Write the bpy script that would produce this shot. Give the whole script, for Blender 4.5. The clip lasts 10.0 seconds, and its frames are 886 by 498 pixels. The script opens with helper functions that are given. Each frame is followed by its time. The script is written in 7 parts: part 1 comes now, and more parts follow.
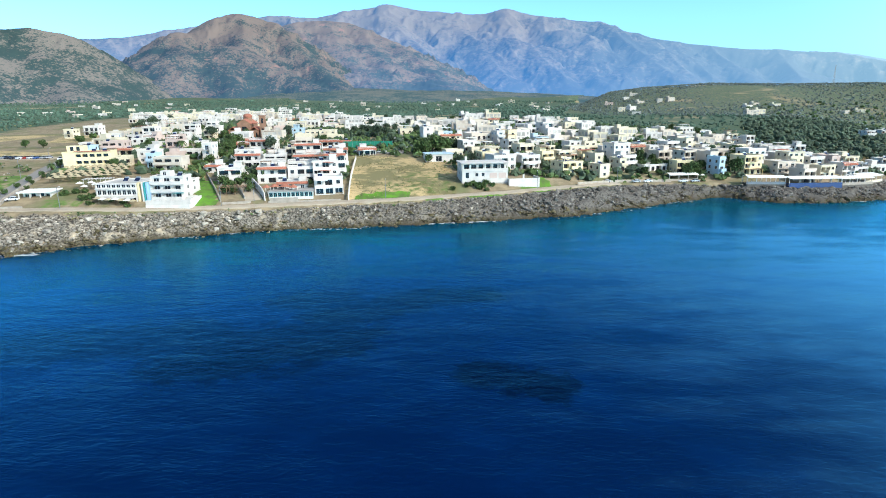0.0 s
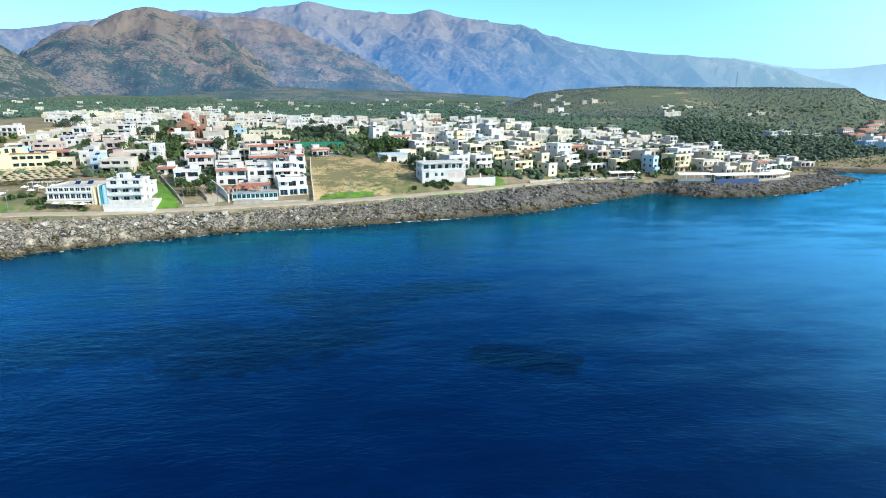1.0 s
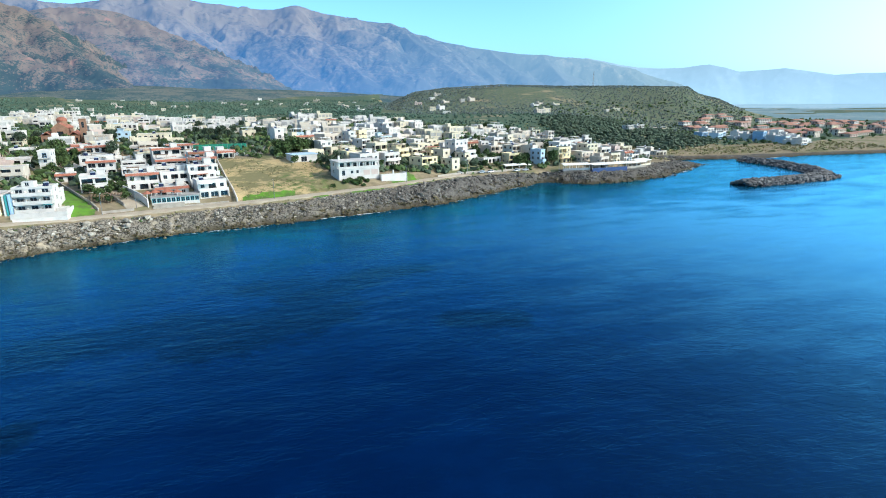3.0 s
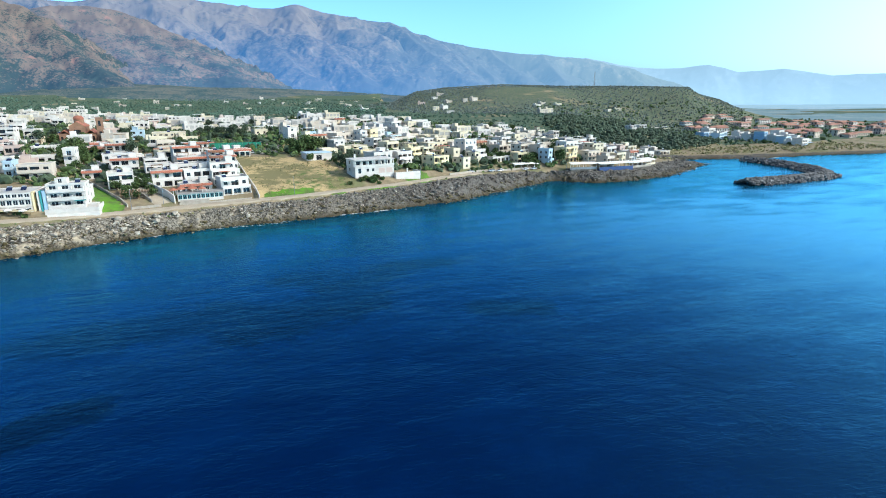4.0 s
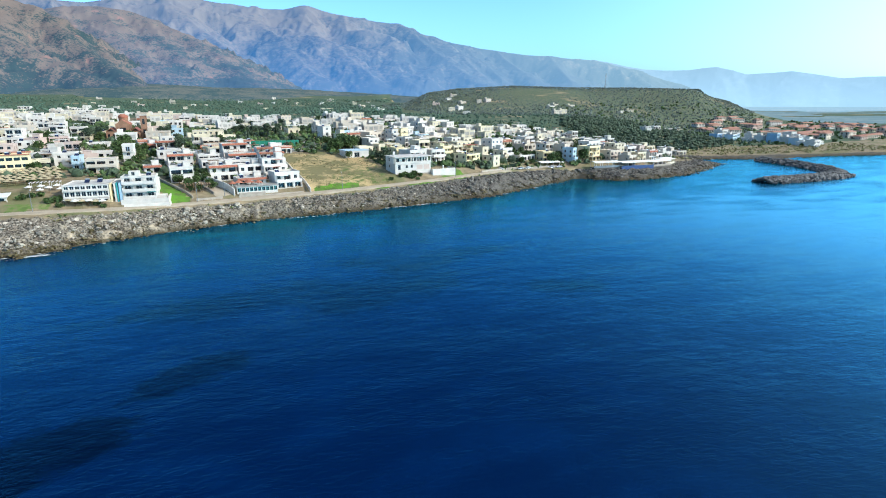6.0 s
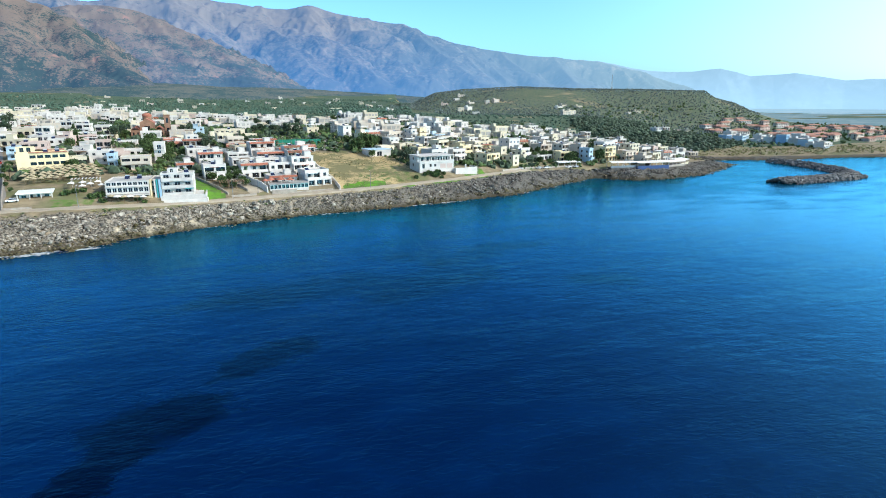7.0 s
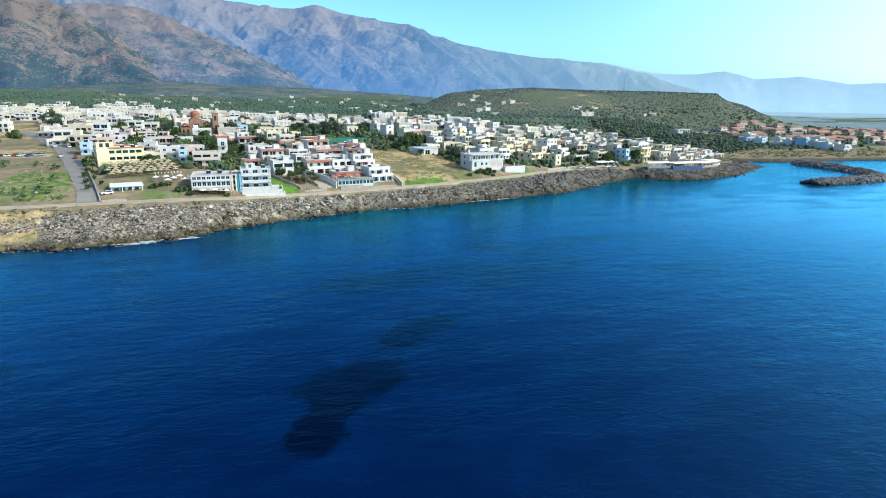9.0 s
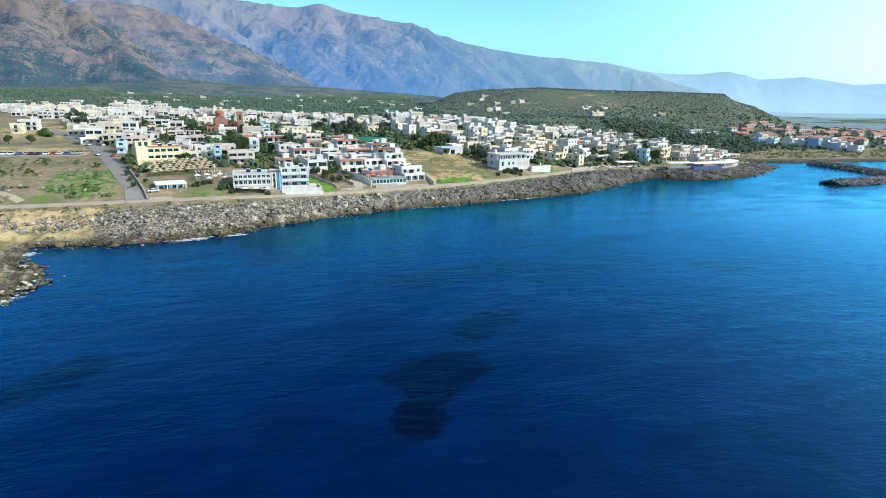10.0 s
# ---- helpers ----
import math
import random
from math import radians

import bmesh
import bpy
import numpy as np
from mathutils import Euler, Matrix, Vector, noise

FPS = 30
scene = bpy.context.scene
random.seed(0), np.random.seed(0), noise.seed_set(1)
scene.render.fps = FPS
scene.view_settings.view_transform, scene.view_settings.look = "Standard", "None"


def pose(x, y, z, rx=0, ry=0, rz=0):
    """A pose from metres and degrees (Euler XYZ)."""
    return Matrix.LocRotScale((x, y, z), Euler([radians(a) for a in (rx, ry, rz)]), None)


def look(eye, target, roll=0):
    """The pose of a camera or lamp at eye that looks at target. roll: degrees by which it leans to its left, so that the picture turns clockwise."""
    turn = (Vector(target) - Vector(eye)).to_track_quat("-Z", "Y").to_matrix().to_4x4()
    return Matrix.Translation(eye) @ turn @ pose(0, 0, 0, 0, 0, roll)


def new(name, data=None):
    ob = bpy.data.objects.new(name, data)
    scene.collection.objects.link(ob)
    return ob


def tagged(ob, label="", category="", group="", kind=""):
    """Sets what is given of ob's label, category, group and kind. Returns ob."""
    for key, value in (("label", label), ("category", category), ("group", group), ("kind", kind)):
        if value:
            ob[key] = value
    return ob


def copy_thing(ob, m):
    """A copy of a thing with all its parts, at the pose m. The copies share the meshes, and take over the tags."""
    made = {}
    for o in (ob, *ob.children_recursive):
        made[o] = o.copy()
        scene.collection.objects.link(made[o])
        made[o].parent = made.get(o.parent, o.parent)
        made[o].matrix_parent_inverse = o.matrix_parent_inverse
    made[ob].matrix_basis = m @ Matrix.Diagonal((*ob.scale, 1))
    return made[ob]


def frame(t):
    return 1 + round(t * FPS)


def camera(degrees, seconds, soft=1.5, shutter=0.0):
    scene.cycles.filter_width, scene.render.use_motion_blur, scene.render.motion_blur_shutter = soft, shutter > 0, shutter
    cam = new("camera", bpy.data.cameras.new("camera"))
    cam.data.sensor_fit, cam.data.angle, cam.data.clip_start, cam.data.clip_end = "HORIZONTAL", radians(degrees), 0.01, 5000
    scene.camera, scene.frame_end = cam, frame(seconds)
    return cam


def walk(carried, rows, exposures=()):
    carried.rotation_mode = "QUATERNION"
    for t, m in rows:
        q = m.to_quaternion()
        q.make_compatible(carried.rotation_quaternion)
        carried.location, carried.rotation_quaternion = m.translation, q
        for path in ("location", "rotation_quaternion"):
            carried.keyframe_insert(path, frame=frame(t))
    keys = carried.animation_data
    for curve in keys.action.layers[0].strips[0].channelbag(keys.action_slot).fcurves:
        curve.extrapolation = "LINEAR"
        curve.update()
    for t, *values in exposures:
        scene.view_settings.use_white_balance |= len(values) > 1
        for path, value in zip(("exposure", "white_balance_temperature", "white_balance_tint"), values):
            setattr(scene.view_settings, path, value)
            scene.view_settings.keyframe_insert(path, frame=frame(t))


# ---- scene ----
cam = camera(77.0, 10.0, soft=1.0)
PATH = [
    (0.0, (0.538, 2.127, 34.301), (0.508, 4.064, 33.805), -0.5),
    (0.5, (-5.989, -1.109, 34.52), (-5.894, 0.826, 34.026), -0.1),
    (1.0, (-11.427, -3.858, 35.135), (-11.201, -1.934, 34.637), -0.1),
    (1.5, (-16.346, -6.814, 35.577), (-16.0, -4.908, 35.078), -0.2),
    (2.0, (-20.347, -9.63, 36.15), (-19.875, -7.754, 35.644), -0.3),
    (2.5, (-24.352, -12.373, 36.008), (-23.784, -10.523, 35.503), -0.5),
    (3.0, (-27.792, -15.047, 36.177), (-27.154, -13.221, 35.67), -0.6),
    (4.5, (-38.917, -20.962, 36.665), (-38.274, -19.138, 36.155), -0.4),
    (5.0, (-42.529, -23.252, 36.694), (-41.893, -21.426, 36.184), -0.4),
    (5.5, (-46.534, -25.663, 36.466), (-45.903, -23.834, 35.959), -0.3),
    (7.0, (-61.044, -29.424, 36.479), (-60.421, -27.592, 35.974), 0.1),
    (7.5, (-66.833, -30.485, 36.45), (-66.211, -28.652, 35.946), 0.2),
    (8.0, (-72.427, -31.238, 36.428), (-71.806, -29.405, 35.925), 0.3),
    (8.5, (-78.628, -31.759, 36.43), (-78.008, -29.925, 35.928), 0.5),
    (9.0, (-84.706, -31.681, 36.481), (-84.084, -29.848, 35.977), 0.6),
    (9.5, (-91.077, -31.696, 36.239), (-90.454, -29.862, 35.737), 0.7),
    (10.0, (-96.932, -31.638, 36.88), (-96.314, -29.805, 36.373), 0.8),
]
SITE = 1.25   # metres to one unit of the site plan below
walk(cam, [(t, look(SITE * Vector(e), SITE * Vector(g), r)) for t, e, g, r in PATH], [(0.0, 0.12), (1.0, 0.08), (2.5, 0.03), (5.0, 0.0), (10.0, 0.0)])

# ---- daylight: afternoon sun from behind the viewer's right shoulder ----
SUN_EL, SUN_AZ = radians(33), radians(124)   # azimuth clockwise from +y
sun_way = Vector((math.sin(SUN_AZ) * math.cos(SUN_EL), math.cos(SUN_AZ) * math.cos(SUN_EL), math.sin(SUN_EL)))
world = bpy.data.worlds.new("sky")
scene.world = world
world.use_nodes = True
sky = world.node_tree.nodes.new("ShaderNodeTexSky")
sky.sky_type, sky.sun_disc = "NISHITA", False
sky.sun_elevation, sky.sun_rotation = SUN_EL, SUN_AZ
sky.air_density, sky.dust_density, sky.ozone_density = 1.0, 1.9, 2.5
tint = world.node_tree.nodes.new("ShaderNodeMix")   # clear blue-green Aegean air
tint.data_type, tint.blend_type = "RGBA", "MULTIPLY"
tint.inputs[0].default_value, tint.inputs[7].default_value = 1.0, (0.54, 0.95, 1.24, 1)
world.node_tree.links.new(sky.outputs[0], tint.inputs[6])
# sea haze scatters the sun's light forward, so the sky pales towards the sun
wn, wl = world.node_tree.nodes, world.node_tree.links
way = wn.new("ShaderNodeTexCoord")
toward = wn.new("ShaderNodeVectorMath")
toward.operation = "DOT_PRODUCT"
toward.inputs[1].default_value = sun_way
wl.new(way.outputs["Generated"], toward.inputs[0])
pale = wn.new("ShaderNodeMapRange")
pale.interpolation_type = "SMOOTHSTEP"
pale.inputs[1].default_value, pale.inputs[2].default_value = -0.05, 0.9
wl.new(toward.outputs["Value"], pale.inputs[0])
bright = wn.new("ShaderNodeMix")
bright.data_type, bright.blend_type = "RGBA", "ADD"
bright.inputs[7].default_value = (2.7, 3.1, 3.7, 1)
wl.new(pale.outputs[0], bright.inputs[0])
wl.new(tint.outputs[2], bright.inputs[6])
# bright air low over the horizon, deep blue overhead
height = wn.new("ShaderNodeSeparateXYZ")
wl.new(way.outputs["Generated"], height.inputs[0])
deep = wn.new("ShaderNodeMapRange")
deep.interpolation_type = "SMOOTHSTEP"
deep.inputs[1].default_value, deep.inputs[2].default_value = 0.08, 0.62
deep.inputs[3].default_value, deep.inputs[4].default_value = 1.45, 0.36
wl.new(height.outputs[2], deep.inputs[0])
dome = wn.new("ShaderNodeVectorMath")
dome.operation = "SCALE"
wl.new(bright.outputs[2], dome.inputs[0])
wl.new(deep.outputs[0], dome.inputs["Scale"])
glare = wn.new("ShaderNodeMapRange")   # broad glow of the hazy air round the sun
glare.interpolation_type = "SMOOTHSTEP"
glare.inputs[1].default_value, glare.inputs[2].default_value = 0.28, 0.95
wl.new(toward.outputs["Value"], glare.inputs[0])
aureole = wn.new("ShaderNodeMix")
aureole.data_type, aureole.blend_type = "RGBA", "ADD"
aureole.inputs[7].default_value = (2.0, 2.3, 2.4, 1)
wl.new(glare.outputs[0], aureole.inputs[0])
wl.new(dome.outputs[0], aureole.inputs[6])
wl.new(aureole.outputs[2], wn["Background"].inputs[0])
world.node_tree.nodes["Background"].inputs[1].default_value = 0.2
lamp = bpy.data.lights.new("sun", "SUN")
lamp.energy, lamp.angle, lamp.color = 4.2, radians(0.5), (1.0, 0.93, 0.82)
sun = new("sun", lamp)
sun.matrix_basis = look((0, 0, 300), Vector((0, 0, 300)) - sun_way)
scene.view_settings.exposure = -0.05


# ---- the lie of the land ----
SHORE = [(-4800, -900), (-900, -120), (-320, 52), (-190, 66), (-144, 86), (-138, 99), (-150, 117), (-153, 131), (-133, 127),
         (-106, 132), (-91, 142), (-75, 150), (-50, 159), (-16, 164), (18, 172), (40, 177), (58, 188), (83, 203), (104, 214),
         (116, 199), (134, 199), (166, 207), (200, 228), (224, 243), (216, 254), (205, 268), (242, 268), (269, 254),
         (329, 257), (386, 249), (620, 285), (1300, 420), (4800, 900)]
BANK = [(-4800, -700, 9), (-900, 40, 9), (-420, 135, 8), (-170, 152, 7), (-140, 152.5, 7), (-110, 154.5, 7), (-89, 157, 6.4),
        (-67, 163, 5.9), (-50, 167, 5.9), (-17, 174, 6.1), (0, 179.5, 6.2), (20, 186, 6.4), (42, 196, 6.7), (62, 207, 6.3), (85, 217, 5.2),
        (105, 220, 4.8), (120, 216, 4.5), (150, 217, 4.2), (185, 240, 3.2), (206, 250, 2.6), (196, 285, 3), (270, 270, 1.6),
        (330, 264, 1.6), (390, 257, 2.0), (620, 296, 2.4), (1300, 436, 3), (4800, 940, 5)]


def lattice(ix, iy, seed):
    """A repeatable random angle for each lattice point."""
    h = (ix * 374761393 + iy * 668265263 + seed * 1442695041) & 0xFFFFFFFF
    h = ((h ^ (h >> 13)) * 1274126177) & 0xFFFFFFFF
    return ((h ^ (h >> 16)) & 0xFFFF) * (2 * math.pi / 65536)


def swell(x, y, seed):
    """Smooth gradient noise over the plan, about -0.7 to 0.7."""
    ix, iy = np.floor(x).astype(np.int64), np.floor(y).astype(np.int64)
    u, v = x - ix, y - iy
    su, sv = u * u * u * (u * (u * 6 - 15) + 10), v * v * v * (v * (v * 6 - 15) + 10)
    c = []
    for dx in (0, 1):
        for dy in (0, 1):
            a = lattice(ix + dx, iy + dy, seed)
            c.append(np.cos(a) * (u - dx) + np.sin(a) * (v - dy))
    return (c[0] * (1 - sv) + c[1] * sv) * (1 - su) + (c[2] * (1 - sv) + c[3] * sv) * su


def layers(x, y, seed, octaves=5, gain=0.5):
    out, k, a = 0, 1.0, 1.0
    for o in range(octaves):
        out = out + a * swell(x * k, y * k, seed + o)
        k, a = k * 2.03, a * gain
    return out


def spurs(x, y, seed, octaves=6):
    """Branching ridges between worn gullies: 1 on the crests, towards 0 in the gullies."""
    out, k, a, w, total = 0, 1.0, 1.0, 1.0, 0
    for o in range(octaves):
        n = (1 - np.abs(swell(x * k, y * k, seed + o)) * 1.5) ** 2
        out, total = out + a * n * w, total + a
        w = np.clip(n * 1.6, 0, 1)
        k, a = k * 2.07, a * 0.52
    return out / total


def to_line(line, x, y):
    """Distance to a line of points, the line's third number where it is nearest, and the side (plus: inland)."""
    best = np.full(np.shape(x), 1e9)
    lift = np.zeros(np.shape(x))
    side = np.zeros(np.shape(x), bool)
    for a, b in zip(line[:-1], line[1:]):
        ux, uy = b[0] - a[0], b[1] - a[1]
        s = np.clip(((x - a[0]) * ux + (y - a[1]) * uy) / (ux * ux + uy * uy), 0, 1)
        dd = np.hypot(x - a[0] - s * ux, y - a[1] - s * uy)
        near = dd < best
        best = np.where(near, dd, best)
        if len(a) > 2:
            lift = np.where(near, a[2] + s * (b[2] - a[2]), lift)
        hit = ((a[1] > y) != (b[1] > y))
        with np.errstate(all="ignore"):
            side ^= hit & (x < a[0] + (y - a[1]) * ux / (uy if uy else 1e-9))
    return best, lift, side


def beyond(line, x, y):
    """True inland of a line that runs from the far left to the far right."""
    ring = [p[:2] for p in line] + [(9000, 9000), (-9000, 9000)]
    side = np.zeros(np.shape(x), bool)
    for a, b in zip(ring, ring[1:] + ring[:1]):
        dy = b[1] - a[1]
        hit = ((a[1] > y) != (b[1] > y))
        side ^= hit & (x < a[0] + (y - a[1]) * (b[0] - a[0]) / (dy if dy else 1e-9))
    return side


def ease(v):
    v = np.clip(v, 0, 1)
    return v * v * (3 - 2 * v)


def land_parts(x, y):
    """Height of the ground, and how far up the rocky bank a place lies (0 at the water, 1 at the top)."""
    x, y = np.asarray(x, float), np.asarray(y, float)
    jag = 2.6 * layers(x / 6.5, y / 6.5, 17, 3, 0.6)   # small inlets and points
    sx, sy = x + 0.5 * jag, y + jag
    ds, _, _ = to_line(SHORE, sx, sy)
    db, zb, _ = to_line(BANK, x, y)
    dry, top = beyond(SHORE, sx, sy), beyond(BANK, x, y)
    f = np.where(dry, ds / (ds + db + 1e-6), 0)
    bank = zb * np.clip(1.45 * f - 0.45 * f * f, 0, 1)
    reach = [0, 4, 10, 20, 50, 100, 140, 200, 300, 400, 700, 1000, 1800, 2600, 6000]
    west = np.interp(db, reach, [0, 0, 1.9, 3.0, 6.1, 9.3, 10.8, 12.3, 15.9, 17.8, 23, 34, 66, 82, 120])
    east = np.interp(db, reach, [0, 0, 2.1, 3.2, 6.4, 11.9, 15.2, 18.7, 21.4, 23, 27, 35, 66, 82, 120])
    lean = ease((x + 70) / 110)
    left = west * (1 - lean) + east * lean
    right = np.interp(db, [0, 100, 400, 1500, 6000], [0, 2, 3, 4, 1])
    w = ease((x - 140 - 0.5 * np.maximum(y - 230, 0)) / (110 + 0.12 * np.maximum(y, 0)))
    inland = zb + left * (1 - w) + right * w
    # long hill with a flat top and a broken cliff at its seaward end
    az = np.degrees(np.arctan2(x + 48, y + 10))
    r = np.hypot(x + 48, y + 10)
    crest = np.interp(az, [14, 15.3, 17.6, 20.5, 26, 32, 37, 43.3, 44.2, 45.9, 47.5, 50], [36, 36, 55, 62, 67, 63, 62, 58, 46, 37, 22, 8])
    slope = ease((r - 640) / 460)
    over = np.where(r > 1150, crest - (r - 1150) * 0.06, crest)
    hill = (az > 14) & (az < 50)
    inland = np.where(hill, np.maximum(inland * (1 - 0.5 * slope), inland * (1 - slope) + over * slope), inland)
    sea = -0.5 - 8 * (1 - np.exp(-ds / 30))
    z = np.where(dry, np.where(top, inland, bank), sea)
    return z, np.where(dry & ~top, f, np.where(dry, 1.0, 0.0)), ds, db


def land(x, y):
    return float(land_parts(np.array([x]), np.array([y]))[0][0])


# ---- materials ----
def mat(name, colour, rough=0.8, metal=0.0, vary=0.12, scale=1.5, grain=14.0, bump=0.0, spec=0.3, tint=None, per_object=0.0, island=0.0):
    """A surface with broad stains and fine grain in its colour, and fine relief."""
    m = bpy.data.materials.new(name)
    m.use_nodes = True
    nt = m.node_tree
    p = nt.nodes["Principled BSDF"]
    p.inputs["Roughness"].default_value = rough
    p.inputs["Metallic"].default_value = metal
    p.inputs["Specular IOR Level"].default_value = spec
    place = nt.nodes.new("ShaderNodeNewGeometry")
    big = nt.nodes.new("ShaderNodeTexNoise")
    big.inputs["Scale"].default_value, big.inputs["Detail"].default_value = 1 / scale, 4
    fine = nt.nodes.new("ShaderNodeTexNoise")
    fine.inputs["Scale"].default_value, fine.inputs["Detail"].default_value = grain / scale, 3
    for n in (big, fine):
        nt.links.new(place.outputs["Position"], n.inputs["Vector"])
    mix = nt.nodes.new("ShaderNodeMix")
    mix.data_type = "RGBA"
    c = Vector(colour)
    dark = tint or tuple(c * (1 - 2.4 * vary))
    mix.inputs[6].default_value = (*colour, 1)
    mix.inputs[7].default_value = (*dark, 1)
    ramp = nt.nodes.new("ShaderNodeMapRange")
    ramp.inputs[1].default_value, ramp.inputs[2].default_value = 0.42, 0.72
    add = nt.nodes.new("ShaderNodeMath")
    add.operation = "MULTIPLY_ADD"
    add.inputs[1].default_value = 0.35
    nt.links.new(fine.outputs["Fac"], add.inputs[0])
    half = nt.nodes.new("ShaderNodeMath")
    half.operation = "MULTIPLY"
    half.inputs[1].default_value = 0.65
    nt.links.new(big.outputs["Fac"], half.inputs[0])
    nt.links.new(half.outputs[0], add.inputs[2])
    nt.links.new(add.outputs[0], ramp.inputs[0])
    nt.links.new(ramp.outputs[0], mix.inputs[0])
    out = mix.outputs[2]
    if per_object or island:
        info = nt.nodes.new("ShaderNodeObjectInfo") if per_object else place
        sock = info.outputs["Random"] if per_object else place.outputs["Random Per Island"]
        hsv = nt.nodes.new("ShaderNodeHueSaturation")
        mr = nt.nodes.new("ShaderNodeMapRange")
        k = per_object or island
        mr.inputs[3].default_value, mr.inputs[4].default_value = 1 - k, 1 + k
        nt.links.new(sock, mr.inputs[0])
        nt.links.new(mr.outputs[0], hsv.inputs["Value"])
        nt.links.new(out, hsv.inputs["Color"])
        out = hsv.outputs[0]
    nt.links.new(out, p.inputs["Base Color"])
    if bump:
        b = nt.nodes.new("ShaderNodeBump")
        b.inputs["Strength"].default_value = bump
        b.inputs["Distance"].default_value = 0.1 * scale
        nt.links.new(fine.outputs["Fac"], b.inputs["Height"])
        nt.links.new(b.outputs[0], p.inputs["Normal"])
    return m


WALLS = {
    "white": mat("whitewash", (0.65, 0.605, 0.55), 0.9, vary=0.10, scale=2.5, per_object=0.08),
    "cream": mat("cream_render", (0.64, 0.56, 0.41), 0.9, vary=0.07, scale=3, per_object=0.07),
    "yellow": mat("yellow_render", (0.75, 0.62, 0.38), 0.9, vary=0.07, scale=3),
    "beige": mat("beige_render", (0.58, 0.50, 0.41), 0.9, vary=0.07, scale=3, per_object=0.08),
    "grey": mat("grey_render", (0.42, 0.42, 0.41), 0.9, vary=0.1, scale=3),
    "blue": mat("blue_paint", (0.30, 0.46, 0.62), 0.8, vary=0.08, scale=3),
    "pale_blue": mat("pale_blue_paint", (0.45, 0.58, 0.66), 0.8, vary=0.07, scale=3),
    "pink": mat("pink_render", (0.56, 0.43, 0.37), 0.9, vary=0.07, scale=3),
    "brick": mat("red_brick", (0.42, 0.15, 0.08), 0.9, vary=0.15, scale=2, grain=30),
}
M_ROOF = mat("roof_screed", (0.44, 0.42, 0.385), 0.95, vary=0.16, scale=4, per_object=0.3)
M_TILE = mat("terracotta_tile", (0.40, 0.15, 0.095), 0.85, vary=0.14, scale=1.2, grain=20, per_object=0.1)
M_GLASS = mat("window_glass", (0.02, 0.025, 0.03), 0.08, spec=0.6, vary=0.0)
M_FRAME = mat("window_frame", (0.62, 0.60, 0.56), 0.6, vary=0.04)
M_SHUT = mat("brown_shutter", (0.10, 0.055, 0.03), 0.7, vary=0.1)
M_TEAL = mat("teal_paint", (0.05, 0.30, 0.30), 0.6, vary=0.06)
M_RAIL = mat("grey_metal", (0.25, 0.25, 0.26), 0.45, metal=0.6, vary=0.05)
M_PANEL = mat("solar_panel", (0.02, 0.03, 0.07), 0.15, spec=0.6, vary=0.05)
M_TANK = mat("steel_tank", (0.6, 0.6, 0.6), 0.35, metal=0.8, vary=0.05)
M_AWN = mat("white_canvas", (0.80, 0.78, 0.72), 0.9, vary=0.05, scale=2)
M_STRAW = mat("straw_thatch", (0.45, 0.37, 0.23), 0.95, vary=0.18, scale=0.8)
M_WOOD = mat("weathered_timber", (0.22, 0.14, 0.08), 0.85, vary=0.15, scale=1)
M_ROAD = mat("pale_gravel_road", (0.46, 0.38, 0.28), 0.95, vary=0.12, scale=4, grain=16, bump=0.2)
M_ASPH = mat("worn_asphalt", (0.27, 0.25, 0.225), 0.9, vary=0.12, scale=5)
M_STONE = mat("stone_wall", (0.40, 0.35, 0.29), 0.95, vary=0.16, scale=1.5, grain=10, bump=0.4)
M_ROCK = mat("shore_rock", (0.355, 0.31, 0.25), 0.95, vary=0.28, scale=2.5, grain=9, bump=0.6, island=0.55)
M_GREYROCK = mat("grey_shore_rock", (0.185, 0.165, 0.142), 0.95, vary=0.26, scale=2.5, grain=9, bump=0.6, island=0.55)
M_WETROCK = mat("wet_rock", (0.115, 0.09, 0.042), 0.4, vary=0.2, scale=2, grain=9, bump=0.6, island=0.3)
M_BARK = mat("bark", (0.12, 0.085, 0.06), 0.95, vary=0.2, scale=0.5)
M_OLIVE = mat("olive_leaves", (0.075, 0.13, 0.088), 0.8, vary=0.2, scale=3, island=0.35)
M_LEAF = mat("green_leaves", (0.07, 0.112, 0.034), 0.75, vary=0.2, scale=2, island=0.4)
M_PINE = mat("pine_needles", (0.065, 0.095, 0.055), 0.8, vary=0.2, scale=2, island=0.4)
M_HILL = mat("hill_maquis", (0.135, 0.165, 0.145), 0.85, vary=0.2, scale=6, island=0.4)
M_SCRUB = mat("dry_scrub", (0.26, 0.24, 0.11), 0.9, vary=0.2, scale=2, island=0.4)
M_DEEP = mat("deep_blue_paint", (0.035, 0.075, 0.19), 0.6, vary=0.06)
M_NET = mat("green_net", (0.02, 0.22, 0.14), 0.8, vary=0.1, scale=2)
M_CAR = [mat("car_" + n, c, 0.3, vary=0.02, spec=0.6) for n, c in (("white", (0.75, 0.75, 0.75)), ("silver", (0.42, 0.43, 0.45)),
         ("dark", (0.03, 0.03, 0.04)), ("red", (0.45, 0.03, 0.02)), ("blue", (0.04, 0.1, 0.3)))]
M_TYRE = mat("tyre", (0.02, 0.02, 0.02), 0.9, vary=0.05)


